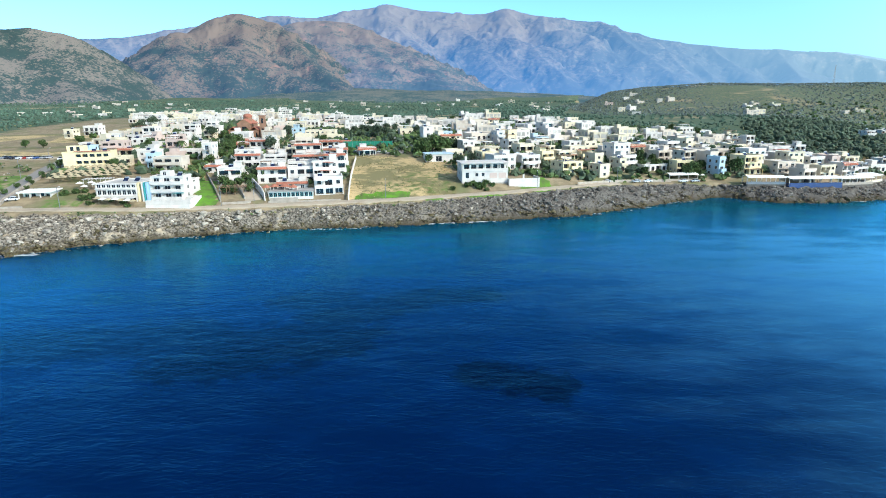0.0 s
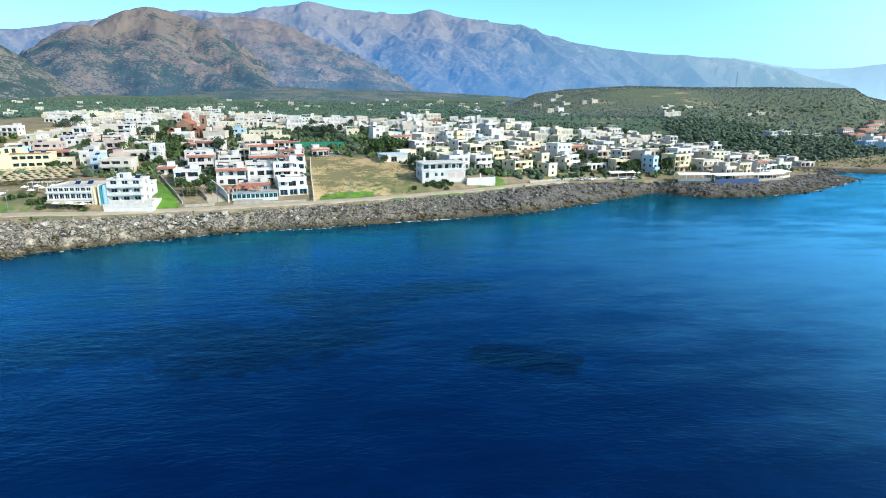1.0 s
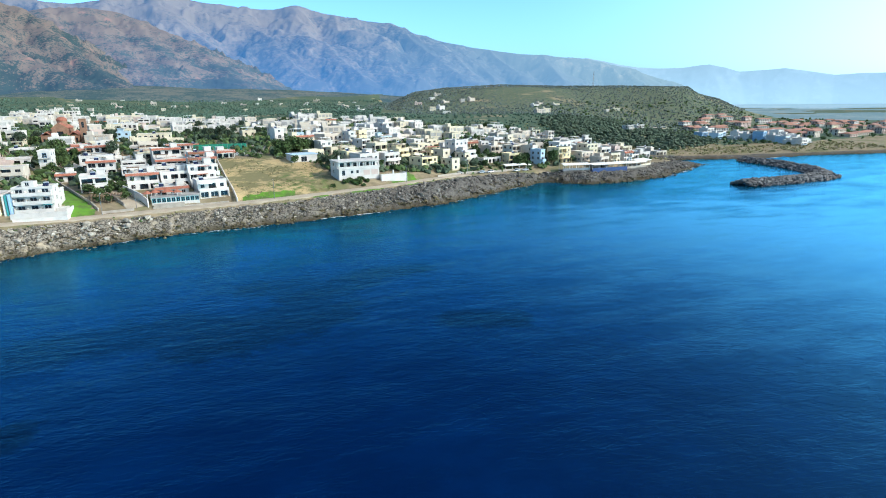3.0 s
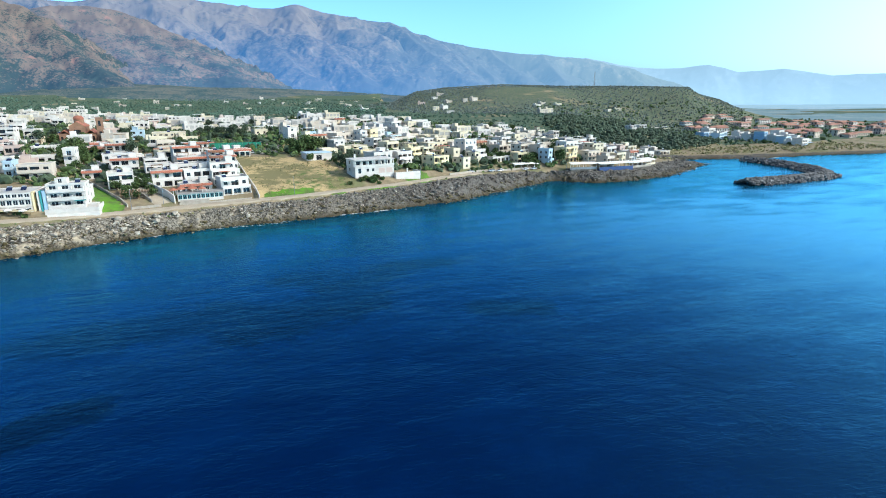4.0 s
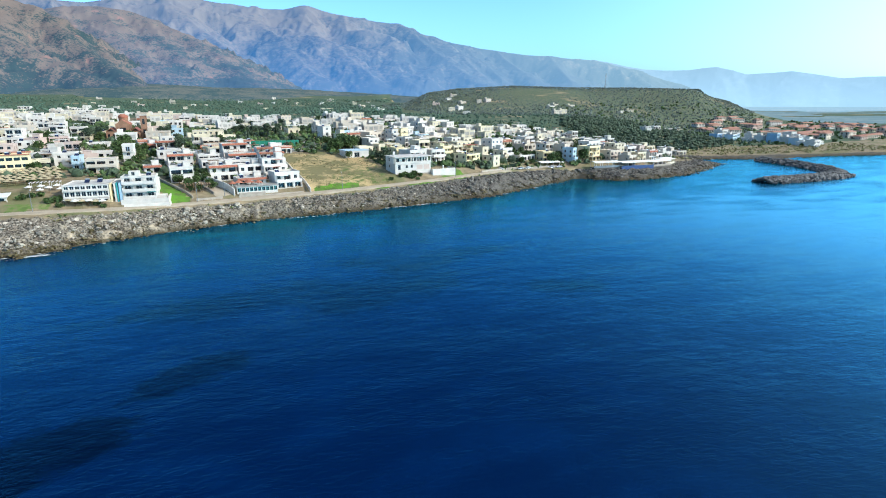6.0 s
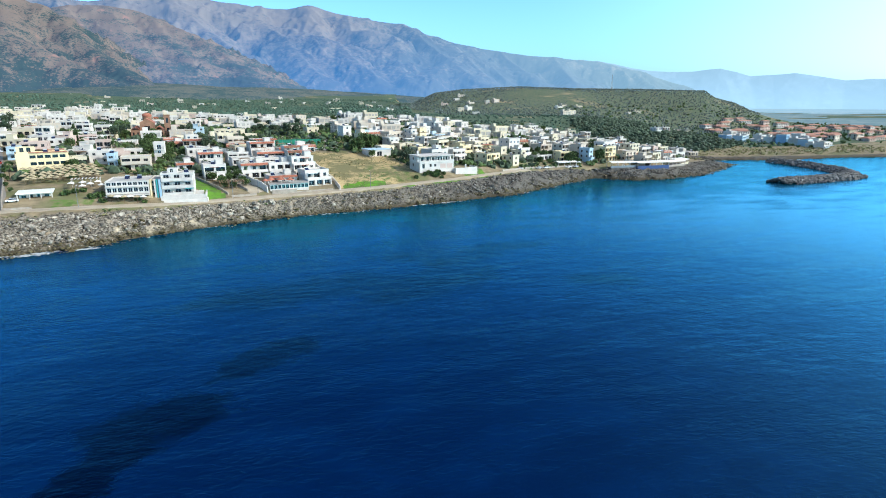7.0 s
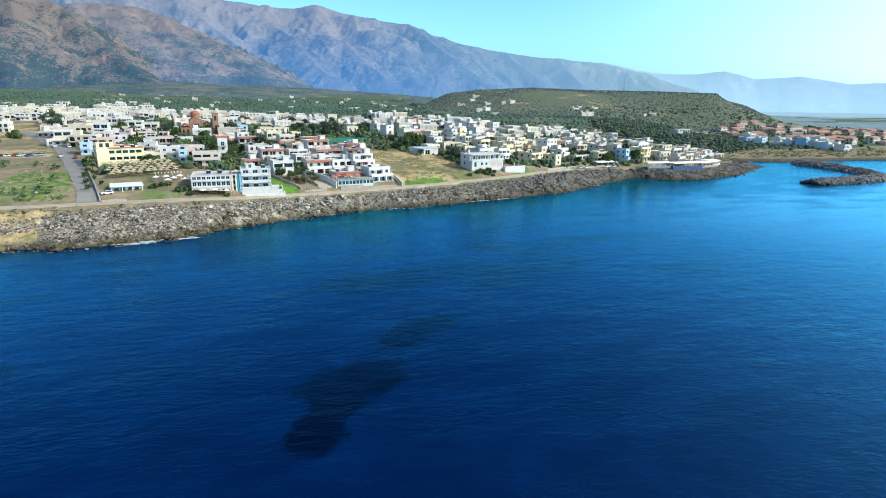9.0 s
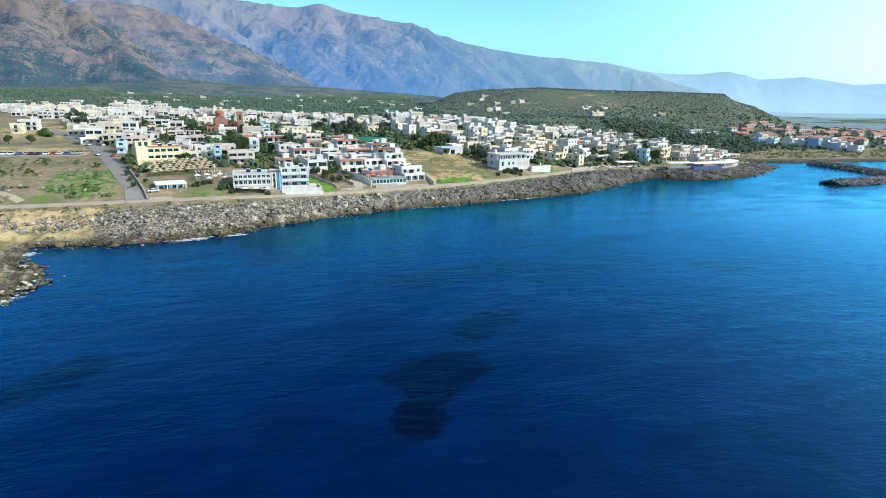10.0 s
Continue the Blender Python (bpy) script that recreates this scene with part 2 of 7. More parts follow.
def ground_material():
    """Bare earth, dry grass, fresh green and rock, told apart by the ground's own zone weights."""
    m = bpy.data.materials.new("ground_cover")
    m.use_nodes = True
    nt = m.node_tree
    p = nt.nodes["Principled BSDF"]
    p.inputs["Roughness"].default_value, p.inputs["Specular IOR Level"].default_value = 0.95, 0.15
    geo = nt.nodes.new("ShaderNodeNewGeometry")

    def noise_at(scale, detail=5, rough=0.55):
        n = nt.nodes.new("ShaderNodeTexNoise")
        n.inputs["Scale"].default_value, n.inputs["Detail"].default_value, n.inputs["Roughness"].default_value = scale, detail, rough
        nt.links.new(geo.outputs["Position"], n.inputs["Vector"])
        return n.outputs["Fac"]

    def two(a, b, fac, lo=0.4, hi=0.6):
        mr = nt.nodes.new("ShaderNodeMapRange")
        mr.inputs[1].default_value, mr.inputs[2].default_value = lo, hi
        nt.links.new(fac, mr.inputs[0])
        mx = nt.nodes.new("ShaderNodeMix")
        mx.data_type = "RGBA"
        nt.links.new(mr.outputs[0], mx.inputs[0])
        for sock, v in ((mx.inputs[6], a), (mx.inputs[7], b)):
            if isinstance(v, tuple):
                sock.default_value = (*v, 1)
            else:
                nt.links.new(v, sock)
        return mx.outputs[2]

    def plus(a, b, k):
        n = nt.nodes.new("ShaderNodeMath")
        n.operation = "MULTIPLY_ADD"
        n.inputs[1].default_value = k
        nt.links.new(b, n.inputs[0])
        nt.links.new(a, n.inputs[2])
        return n.outputs[0]

    n_big, n_mid, n_fine, n_far = noise_at(0.05), noise_at(0.3), noise_at(1.6, 6), noise_at(0.012, 4)
    earth = two((0.32, 0.25, 0.155), (0.20, 0.16, 0.10), n_mid, 0.35, 0.65)
    earth = two(earth, (0.17, 0.17, 0.08), n_big, 0.5, 0.62)
    dry = two((0.50, 0.37, 0.19), (0.21, 0.185, 0.09), plus(n_big, n_mid, 0.6), 0.74, 0.88)
    dry = two(dry, (0.17, 0.17, 0.08), n_fine, 0.55, 0.72)
    green = two((0.12, 0.27, 0.03), (0.10, 0.15, 0.045), n_mid, 0.4, 0.65)
    # dark second tone paints in the shade of gaps between stones
    rock = two((0.27, 0.235, 0.185), (0.055, 0.047, 0.038), n_fine, 0.42, 0.58)
    rock = two(rock, (0.48, 0.39, 0.27), n_mid, 0.54, 0.72)
    spot = nt.nodes.new("ShaderNodeSeparateXYZ")
    nt.links.new(geo.outputs["Position"], spot.inputs[0])
    # its dark second tone is painted crevice shade too
    grey = two((0.16, 0.145, 0.125), (0.055, 0.05, 0.044), n_fine, 0.42, 0.62)
    rock = two(rock, grey, plus(spot.outputs[0], n_mid, 60.0), -70, 80)
    farm = two((0.072, 0.115, 0.07), (0.125, 0.14, 0.08), n_mid, 0.45, 0.7)
    farm = two(farm, (0.30, 0.24, 0.14), n_far, 0.60, 0.68)
    zone = nt.nodes.new("ShaderNodeAttribute")
    zone.attribute_name = "zone"
    sep = nt.nodes.new("ShaderNodeSeparateColor")
    nt.links.new(zone.outputs["Color"], sep.inputs[0])
    wob = nt.nodes.new("ShaderNodeMath")
    wob.operation = "SUBTRACT"
    wob.inputs[1].default_value = 0.5
    nt.links.new(n_mid, wob.inputs[0])
    col = two(earth, dry, plus(sep.outputs[2], wob.outputs[0], 0.8))
    col = two(col, farm, plus(zone.outputs["Alpha"], wob.outputs[0], 0.8))
    col = two(col, green, plus(sep.outputs[1], wob.outputs[0], 1.1))
    col = two(col, rock, plus(sep.outputs[0], wob.outputs[0], 0.7))
    # dark tide mark where the sea keeps the rock wet
    xyz = nt.nodes.new("ShaderNodeSeparateXYZ")
    nt.links.new(geo.outputs["Position"], xyz.inputs[0])
    wet = plus(xyz.outputs[2], n_mid, 3.0)
    col = two((0.06, 0.047, 0.026), col, wet, 1.5, 3.7)
    nt.links.new(col, p.inputs["Base Color"])
    b = nt.nodes.new("ShaderNodeBump")
    b.inputs["Strength"].default_value, b.inputs["Distance"].default_value = 0.5, 0.4
    nt.links.new(n_fine, b.inputs["Height"])
    nt.links.new(b.outputs[0], p.inputs["Normal"])
    return m


def sea_material():
    """Deep blue water, paler over the shallows, darker over beds of weed, with wind ripples; sky sheen painted in to
    the right.
    """
    m = bpy.data.materials.new("sea_water")
    m.use_nodes = True
    nt = m.node_tree
    p = nt.nodes["Principled BSDF"]
    geo = nt.nodes.new("ShaderNodeNewGeometry")
    zone = nt.nodes.new("ShaderNodeAttribute")
    zone.attribute_name = "bed_sheen"
    sep = nt.nodes.new("ShaderNodeSeparateColor")
    nt.links.new(zone.outputs["Color"], sep.inputs[0])

    def wave(scale, stretch, turn, detail):
        mp = nt.nodes.new("ShaderNodeMapping")
        mp.inputs["Rotation"].default_value = (0, 0, radians(turn))
        mp.inputs["Scale"].default_value = (scale, scale * stretch, scale)
        nt.links.new(geo.outputs["Position"], mp.inputs["Vector"])
        n = nt.nodes.new("ShaderNodeTexNoise")
        n.inputs["Scale"].default_value, n.inputs["Detail"].default_value = 1, detail
        n.inputs["Roughness"].default_value = 0.6
        nt.links.new(mp.outputs[0], n.inputs["Vector"])
        return n.outputs["Fac"]

    blot = wave(0.06, 1.4, 15, 5)
    ragged = wave(0.22, 1.2, 30, 4)

    def over(colour, by, lo, hi, under):
        mr = nt.nodes.new("ShaderNodeMapRange")
        mr.interpolation_type = "SMOOTHSTEP"
        mr.inputs[1].default_value, mr.inputs[2].default_value = lo, hi
        nt.links.new(by, mr.inputs[0])
        mx = nt.nodes.new("ShaderNodeMix")
        mx.data_type = "RGBA"
        nt.links.new(mr.outputs[0], mx.inputs[0])
        if isinstance(under, tuple):
            mx.inputs[6].default_value = (*under, 1)
        else:
            nt.links.new(under, mx.inputs[6])
        mx.inputs[7].default_value = (*colour, 1)
        return mx.outputs[2]

    def plus(a, b, k):
        n = nt.nodes.new("ShaderNodeMath")
        n.operation = "MULTIPLY_ADD"
        n.inputs[1].default_value = k
        nt.links.new(b, n.inputs[0])
        nt.links.new(a, n.inputs[2])
        return n.outputs[0]

    streak = wave(0.035, 2.6, -18, 5)
    col = over((0.0, 0.0118, 0.064), blot, 0.42, 0.7, (0.0, 0.0078, 0.046))
    # paler body colour to the right stands in for reflected sky
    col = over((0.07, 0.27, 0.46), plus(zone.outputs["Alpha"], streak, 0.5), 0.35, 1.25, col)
    col = over((0.0, 0.040, 0.088), plus(sep.outputs[0], streak, 1.2), 0.90, 1.55, col)
    col = over((0.0, 0.088, 0.13), plus(sep.outputs[0], streak, 1.5), 1.52, 1.95, col)
    col = over((0.0, 0.0006, 0.010), plus(sep.outputs[1], ragged, 0.9), 0.86, 1.14, col)
    lace = wave(0.55, 1.0, 0, 6)
    col = over((0.75, 0.78, 0.78), plus(plus(sep.outputs[2], lace, 1.0), streak, 2.2), 2.36, 2.56, col)
    chop = plus(plus(wave(0.30, 1.9, 35, 5), wave(0.09, 2.2, 20, 3), 1.6), wave(1.05, 2.1, 28, 4), 0.6)
    b = nt.nodes.new("ShaderNodeBump")
    b.inputs["Distance"].default_value = 0.16
    nt.links.new(chop, b.inputs["Height"])
    wind = nt.nodes.new("ShaderNodeMapRange")   # calm and ruffled patches
    wind.inputs[1].default_value, wind.inputs[2].default_value = 0.38, 0.62
    wind.inputs[3].default_value, wind.inputs[4].default_value = 0.35, 0.8
    nt.links.new(streak, wind.inputs[0])
    nt.links.new(wind.outputs[0], b.inputs["Strength"])
    body, gloss, mixer, fres = (nt.nodes.new("ShaderNode" + n) for n in ("BsdfDiffuse", "BsdfGlossy", "MixShader", "Fresnel"))
    nt.links.new(col, body.inputs["Color"])
    gloss.inputs["Color"].default_value = (0.18, 0.72, 1.0, 1)
    gloss.inputs["Roughness"].default_value = 0.05
    fres.inputs["IOR"].default_value = 1.38
    for n in (gloss, fres):
        nt.links.new(b.outputs[0], n.inputs["Normal"])
    nt.links.new(fres.outputs[0], mixer.inputs[0])
    nt.links.new(body.outputs[0], mixer.inputs[1])
    nt.links.new(gloss.outputs[0], mixer.inputs[2])
    nt.links.new(mixer.outputs[0], nt.nodes["Material Output"].inputs[0])
    nt.nodes.remove(p)
    return m


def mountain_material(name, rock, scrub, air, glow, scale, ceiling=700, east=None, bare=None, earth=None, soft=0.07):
    """Bare limestone and scrub for the far backdrop ranges; their haze is painted on as emission."""
    m = bpy.data.materials.new(name)
    m.use_nodes = True
    nt = m.node_tree
    p = nt.nodes["Principled BSDF"]
    p.inputs["Roughness"].default_value, p.inputs["Specular IOR Level"].default_value = 1.0, 0.05
    geo = nt.nodes.new("ShaderNodeNewGeometry")
    fac = []
    for s, d, w in ((0.22 / scale, 3, 0.9), (1 / scale, 5, 0.55), (4.2 / scale, 4, 1.0)):   # slopes, stands of scrub, single bushes
        n = nt.nodes.new("ShaderNodeTexNoise")
        n.inputs["Scale"].default_value, n.inputs["Detail"].default_value, n.inputs["Roughness"].default_value = s, d, 0.62
        nt.links.new(geo.outputs["Position"], n.inputs["Vector"])
        av = nt.nodes.new("ShaderNodeMath")
        av.operation = "MULTIPLY_ADD"
        av.inputs[1].default_value = w
        nt.links.new(n.outputs["Fac"], av.inputs[0])
        if fac:
            nt.links.new(fac[-1], av.inputs[2])
        else:
            av.inputs[2].default_value = 0.0
        fac.append(av.outputs[0])
    mr = nt.nodes.new("ShaderNodeMapRange")
    mr.inputs[1].default_value, mr.inputs[2].default_value = 1.24 - soft, 1.24 + soft
    up = nt.nodes.new("ShaderNodeSeparateXYZ")
    nt.links.new(geo.outputs["Position"], up.inputs[0])
    cover = fac[-1]
    if bare:   # the scrub thins out towards the summits
        high = nt.nodes.new("ShaderNodeMapRange")
        high.inputs[1].default_value, high.inputs[2].default_value = bare[0], bare[1] * 1.25
        high.inputs[3].default_value, high.inputs[4].default_value = -0.35 * bare[2], bare[2]
        nt.links.new(up.outputs[2], high.inputs[0])
        more = nt.nodes.new("ShaderNodeMath")
        nt.links.new(cover, more.inputs[0])
        nt.links.new(high.outputs[0], more.inputs[1])
        cover = more.outputs[0]
    if east:   # scrub tone overtakes rock rightward, standing in for contrast lost to haze
        green = nt.nodes.new("ShaderNodeMapRange")
        green.inputs[1].default_value, green.inputs[2].default_value = 300, 1900
        green.inputs[4].default_value = -0.24
        nt.links.new(up.outputs[0], green.inputs[0])
        less = nt.nodes.new("ShaderNodeMath")
        nt.links.new(cover, less.inputs[0])
        nt.links.new(green.outputs[0], less.inputs[1])
        cover = less.outputs[0]
    nt.links.new(cover, mr.inputs[0])
    mx = nt.nodes.new("ShaderNodeMix")
    mx.data_type = "RGBA"
    nt.links.new(mr.outputs[0], mx.inputs[0])
    mx.inputs[6].default_value, mx.inputs[7].default_value = (*scrub, 1), (*rock, 1)
    col = mx.outputs[2]
    if earth:   # red cuttings
        cutn = nt.nodes.new("ShaderNodeTexNoise")
        cutn.inputs["Scale"].default_value, cutn.inputs["Detail"].default_value = 0.012, 4
        nt.links.new(geo.outputs["Position"], cutn.inputs["Vector"])
        cr = nt.nodes.new("ShaderNodeMapRange")
        cr.inputs[1].default_value, cr.inputs[2].default_value = 0.68, 0.72
        nt.links.new(cutn.outputs["Fac"], cr.inputs[0])
        red = nt.nodes.new("ShaderNodeMix")
        red.data_type = "RGBA"
        nt.links.new(cr.outputs[0], red.inputs[0])
        nt.links.new(col, red.inputs[6])
        red.inputs[7].default_value = (*earth, 1)
        col = red.outputs[2]
    nt.links.new(col, p.inputs["Base Color"])
    # haze painted in as emission that changes with height
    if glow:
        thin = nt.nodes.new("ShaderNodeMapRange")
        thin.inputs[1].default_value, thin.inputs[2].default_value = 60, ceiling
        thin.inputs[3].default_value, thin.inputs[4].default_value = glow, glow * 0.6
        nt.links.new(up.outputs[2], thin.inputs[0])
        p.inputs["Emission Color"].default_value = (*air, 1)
        if east:   # the painted haze glow is paler towards the sun
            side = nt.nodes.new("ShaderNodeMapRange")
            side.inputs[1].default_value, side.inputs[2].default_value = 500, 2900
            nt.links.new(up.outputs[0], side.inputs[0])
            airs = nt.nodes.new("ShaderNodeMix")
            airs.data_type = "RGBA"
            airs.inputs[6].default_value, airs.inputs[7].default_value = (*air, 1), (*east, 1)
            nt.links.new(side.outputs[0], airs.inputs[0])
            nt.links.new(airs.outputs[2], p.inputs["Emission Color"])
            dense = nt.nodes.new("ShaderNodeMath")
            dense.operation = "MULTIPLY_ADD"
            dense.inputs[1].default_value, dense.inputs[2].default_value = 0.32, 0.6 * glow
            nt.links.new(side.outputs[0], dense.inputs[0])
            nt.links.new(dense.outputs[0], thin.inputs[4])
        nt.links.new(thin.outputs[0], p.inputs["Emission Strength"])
    return m


# ---- ground, sea, mountains ----
def mesh_of(name, verts, faces, materials, smooth=False):
    me = bpy.data.meshes.new(name)
    me.from_pydata(verts, [], faces)
    for m in materials if isinstance(materials, (list, tuple)) else [materials]:
        me.materials.append(m)
    if smooth:
        me.polygons.foreach_set("use_smooth", [True] * len(me.polygons))
    return me


def graded(lo, a, b, hi, step, grow):
    xs = list(np.arange(a, b + step / 2, step))
    s, x = step, xs[-1]
    while x < hi:
        s *= grow
        x += s
        xs.append(min(x, hi))
    s, x = step, xs[0]
    while x > lo:
        s *= grow
        x -= s
        xs.insert(0, max(x, lo))
    return np.array(xs)


def grid_faces(nx, ny):
    i = np.arange((nx - 1) * (ny - 1))
    a = (i // (nx - 1)) * nx + i % (nx - 1)
    return np.stack([a, a + 1, a + nx + 1, a + nx], 1).tolist()


def inside(poly, x, y):
    hit = np.zeros(np.shape(x), bool)
    for a, b in zip(poly, poly[1:] + poly[:1]):
        dy = (b[1] - a[1]) or 1e-9
        hit ^= ((a[1] > y) != (b[1] > y)) & (x < a[0] + (y - a[1]) * (b[0] - a[0]) / dy)
    return hit


LAWNS = [[(-75, 164), (-70, 167), (-80, 192), (-87, 191)],
         [(-31, 173), (-12, 177), (-14, 183), (-29, 180)],
         [(24, 191), (37, 197), (34, 206), (26, 202)],
         [(-6, 174), (-1, 176), (-2, 179), (-7, 177)], [(6, 177), (19, 183), (18, 187), (6, 182)], [(28, 188), (34, 190), (34, 193), (28, 191)],
         [(-160, 158), (-138, 160), (-143, 196), (-162, 192)],
         [(-118, 158), (-106, 159), (-108, 164), (-119, 163)], [(-26, 177), (2, 185), (0, 214), (-16, 210)]]
FIELDS = [[(-32, 175), (3, 184), (1, 220), (-6, 238), (-44, 245)],
          [(-180, 247), (-167, 256), (-164, 238), (-172, 232), (-200, 236), (-235, 250), (-235, 264)],
          [(-228, 402), (-214, 410), (-193, 346), (-186, 290), (-206, 288), (-232, 340)], [(-330, 250), (-236, 262), (-236, 345), (-340, 330)],
          [(-92, 195), (-84, 195), (-118, 275), (-130, 275)], [(-24, 258), (-4, 262), (-10, 310), (-24, 300)]]
VILLAGE = [(-240, 240), (-165, 150), (60, 205), (130, 215), (190, 232), (195, 290), (190, 340), (150, 400), (100, 440), (0, 450), (-60, 490), (-140, 560), (-210, 640),
           (-330, 640), (-330, 560), (-300, 400)]

gx = graded(-4800, -200, 250, 4800, 1.4, 1.085)
gy = graded(-120, 80, 290, 4700, 1.4, 1.075)
X, Y = np.meshgrid(gx, gy)
fx, fy = X.ravel(), Y.ravel()
fz, up, d_shore, d_bank = land_parts(fx, fy)
rocky = np.clip(np.where((up > 0.0) & (up < 1.0), 1.0, 0) * np.minimum(1, d_bank / 4), 0, 1)
rough_z = np.zeros_like(fz)
for i in np.nonzero((rocky > 0) & (fx > -420) & (fx < 420) & (fy < 330))[0]:
    v = Vector((fx[i], fy[i], 0))
    rough_z[i] = rocky[i] * (1.5 * abs(noise.noise(v * 0.16)) + 1.3 * noise.noise(v * 0.45) + 0.5 * noise.noise(v * 1.1) - 0.35)
far = np.nonzero((up >= 1.0) & (d_bank > 260))[0]
for i in far:
    rough_z[i] = 6 * noise.noise(Vector((fx[i] / 260, fy[i] / 260, 3))) * min(1, (d_bank[i] - 260) / 500)
fz = fz + rough_z
ground_me = mesh_of("ground", np.stack([fx, fy, fz], 1).tolist(), grid_faces(len(gx), len(gy)), ground_material(), True)
zone = np.zeros((len(fx), 4), np.float32)
verge = np.interp(fx, [-130, -85], [9, 3.5])   # earth and grass between road and rocks
zone[:, 0] = np.where(up < 1.0, np.clip(d_bank / verge, 0, 1), 0)
cape = (fx < -139) & (fy < 150) & (up > 0.12)
zone[cape, 0], zone[cape, 2] = 0.0, 1.0
for poly in LAWNS:
    zone[inside(poly, fx, fy), 1] = np.maximum(zone[inside(poly, fx, fy), 1], 0.54 if poly is LAWNS[6] else 0.5 if poly is LAWNS[7] else 0.4 if poly is LAWNS[8] else 1)
for poly in FIELDS:
    zone[inside(poly, fx, fy), 2] = 1
town = inside(VILLAGE, fx, fy)
zone[:, 3] = np.where((up >= 1.0) & ~town & (d_bank > 60), 1, 0)
az_v, r_v = np.degrees(np.arctan2(fx + 48, fy + 10)), np.hypot(fx + 48, fy + 10)
zone[(az_v > 13) & (az_v < 50) & (r_v > 660) & (r_v < 1400), 3] = 0.58   # bare stony patches between the hill's scrub
zone[zone[:, 2] > 0, 3] = 0
layer = ground_me.attributes.new("zone", "FLOAT_COLOR", "POINT")
layer.data.foreach_set("color", zone.ravel())
tagged(new("ground", ground_me), "stony coast rising to dry fields and an olive plain", "ground", kind="structure")

# the sea: shallows along the shore, weed beds on the bottom, sky sheen painted into the colour
WEED = [(-81, 25, -76, 34, 2.8), (-77, 36, -71, 38, 4.2), (-65, 49, -57, 54, 3.2), (-65, 78, -47, 81, 4.4), (-72, 78, -67, 77, 2.4), (-29, 77, -19, 82, 5.4), (-37, 72, -33, 73, 3.6),
        (-27, 98, -20, 99, 3.4), (-20, 90, -8, 97, 3.4), (4, 70, 13, 66, 2.8), (-3, 101, 6, 102, 3), (-133, 41, -122, 53, 3.4), (-42, 84, -30, 79, 3.2), (-146, 33, -136, 40, 4)]   # stretches: from, to, half width
sx = graded(-4800, -170, 250, 4800, 2.0, 1.14)
sy = graded(-1500, 0, 270, 4700, 2.0, 1.14)
X, Y = np.meshgrid(sx, sy)
wx, wy = X.ravel(), Y.ravel()
jag = 2.6 * layers(wx / 6.5, wy / 6.5, 17, 3, 0.6)
shoal, _, _ = to_line(SHORE, wx + 0.5 * jag, wy + jag)
bed_sheen = np.zeros((len(wx), 4), np.float32)
bed_sheen[:, 0] = np.clip(1 - np.abs(shoal - 12) / (74 + 60 * ease((wx - 20) / 120)), 0, 1)
bed_sheen[:, 0] *= 1 - 0.85 * ease((-70 - wx) / 40) * ease((150 - wy) / 30)   # deep water off the cape
# alpha: weight of the painted sky sheen, growing rightward and outward
bed_sheen[:, 3] = ease((wx + 0.45 * (wy - 60) + 34) / 250)
bed_sheen[:, 2] = np.clip(1 - shoal / 7, 0, 1) * 0.75
for ax, ay, bx, by, half in WEED:
    along = np.clip(((wx - ax) * (bx - ax) + (wy - ay) * (by - ay)) / ((bx - ax) ** 2 + (by - ay) ** 2), 0, 1)
    q = np.hypot(wx - ax - along * (bx - ax), wy - ay - along * (by - ay)) / (half * (1.25 + 0.5 * ease((by - 55) / 20)))
    bed_sheen[:, 1] = np.maximum(bed_sheen[:, 1], np.clip(1.0 - 0.5 * q, 0, 1))
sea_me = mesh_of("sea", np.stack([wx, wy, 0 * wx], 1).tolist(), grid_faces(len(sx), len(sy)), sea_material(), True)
layer = sea_me.attributes.new("bed_sheen", "FLOAT_COLOR", "POINT")
layer.data.foreach_set("color", bed_sheen.ravel())
tagged(new("water", sea_me), "deep blue rippled sea with darker weed beds", "sea", kind="structure")


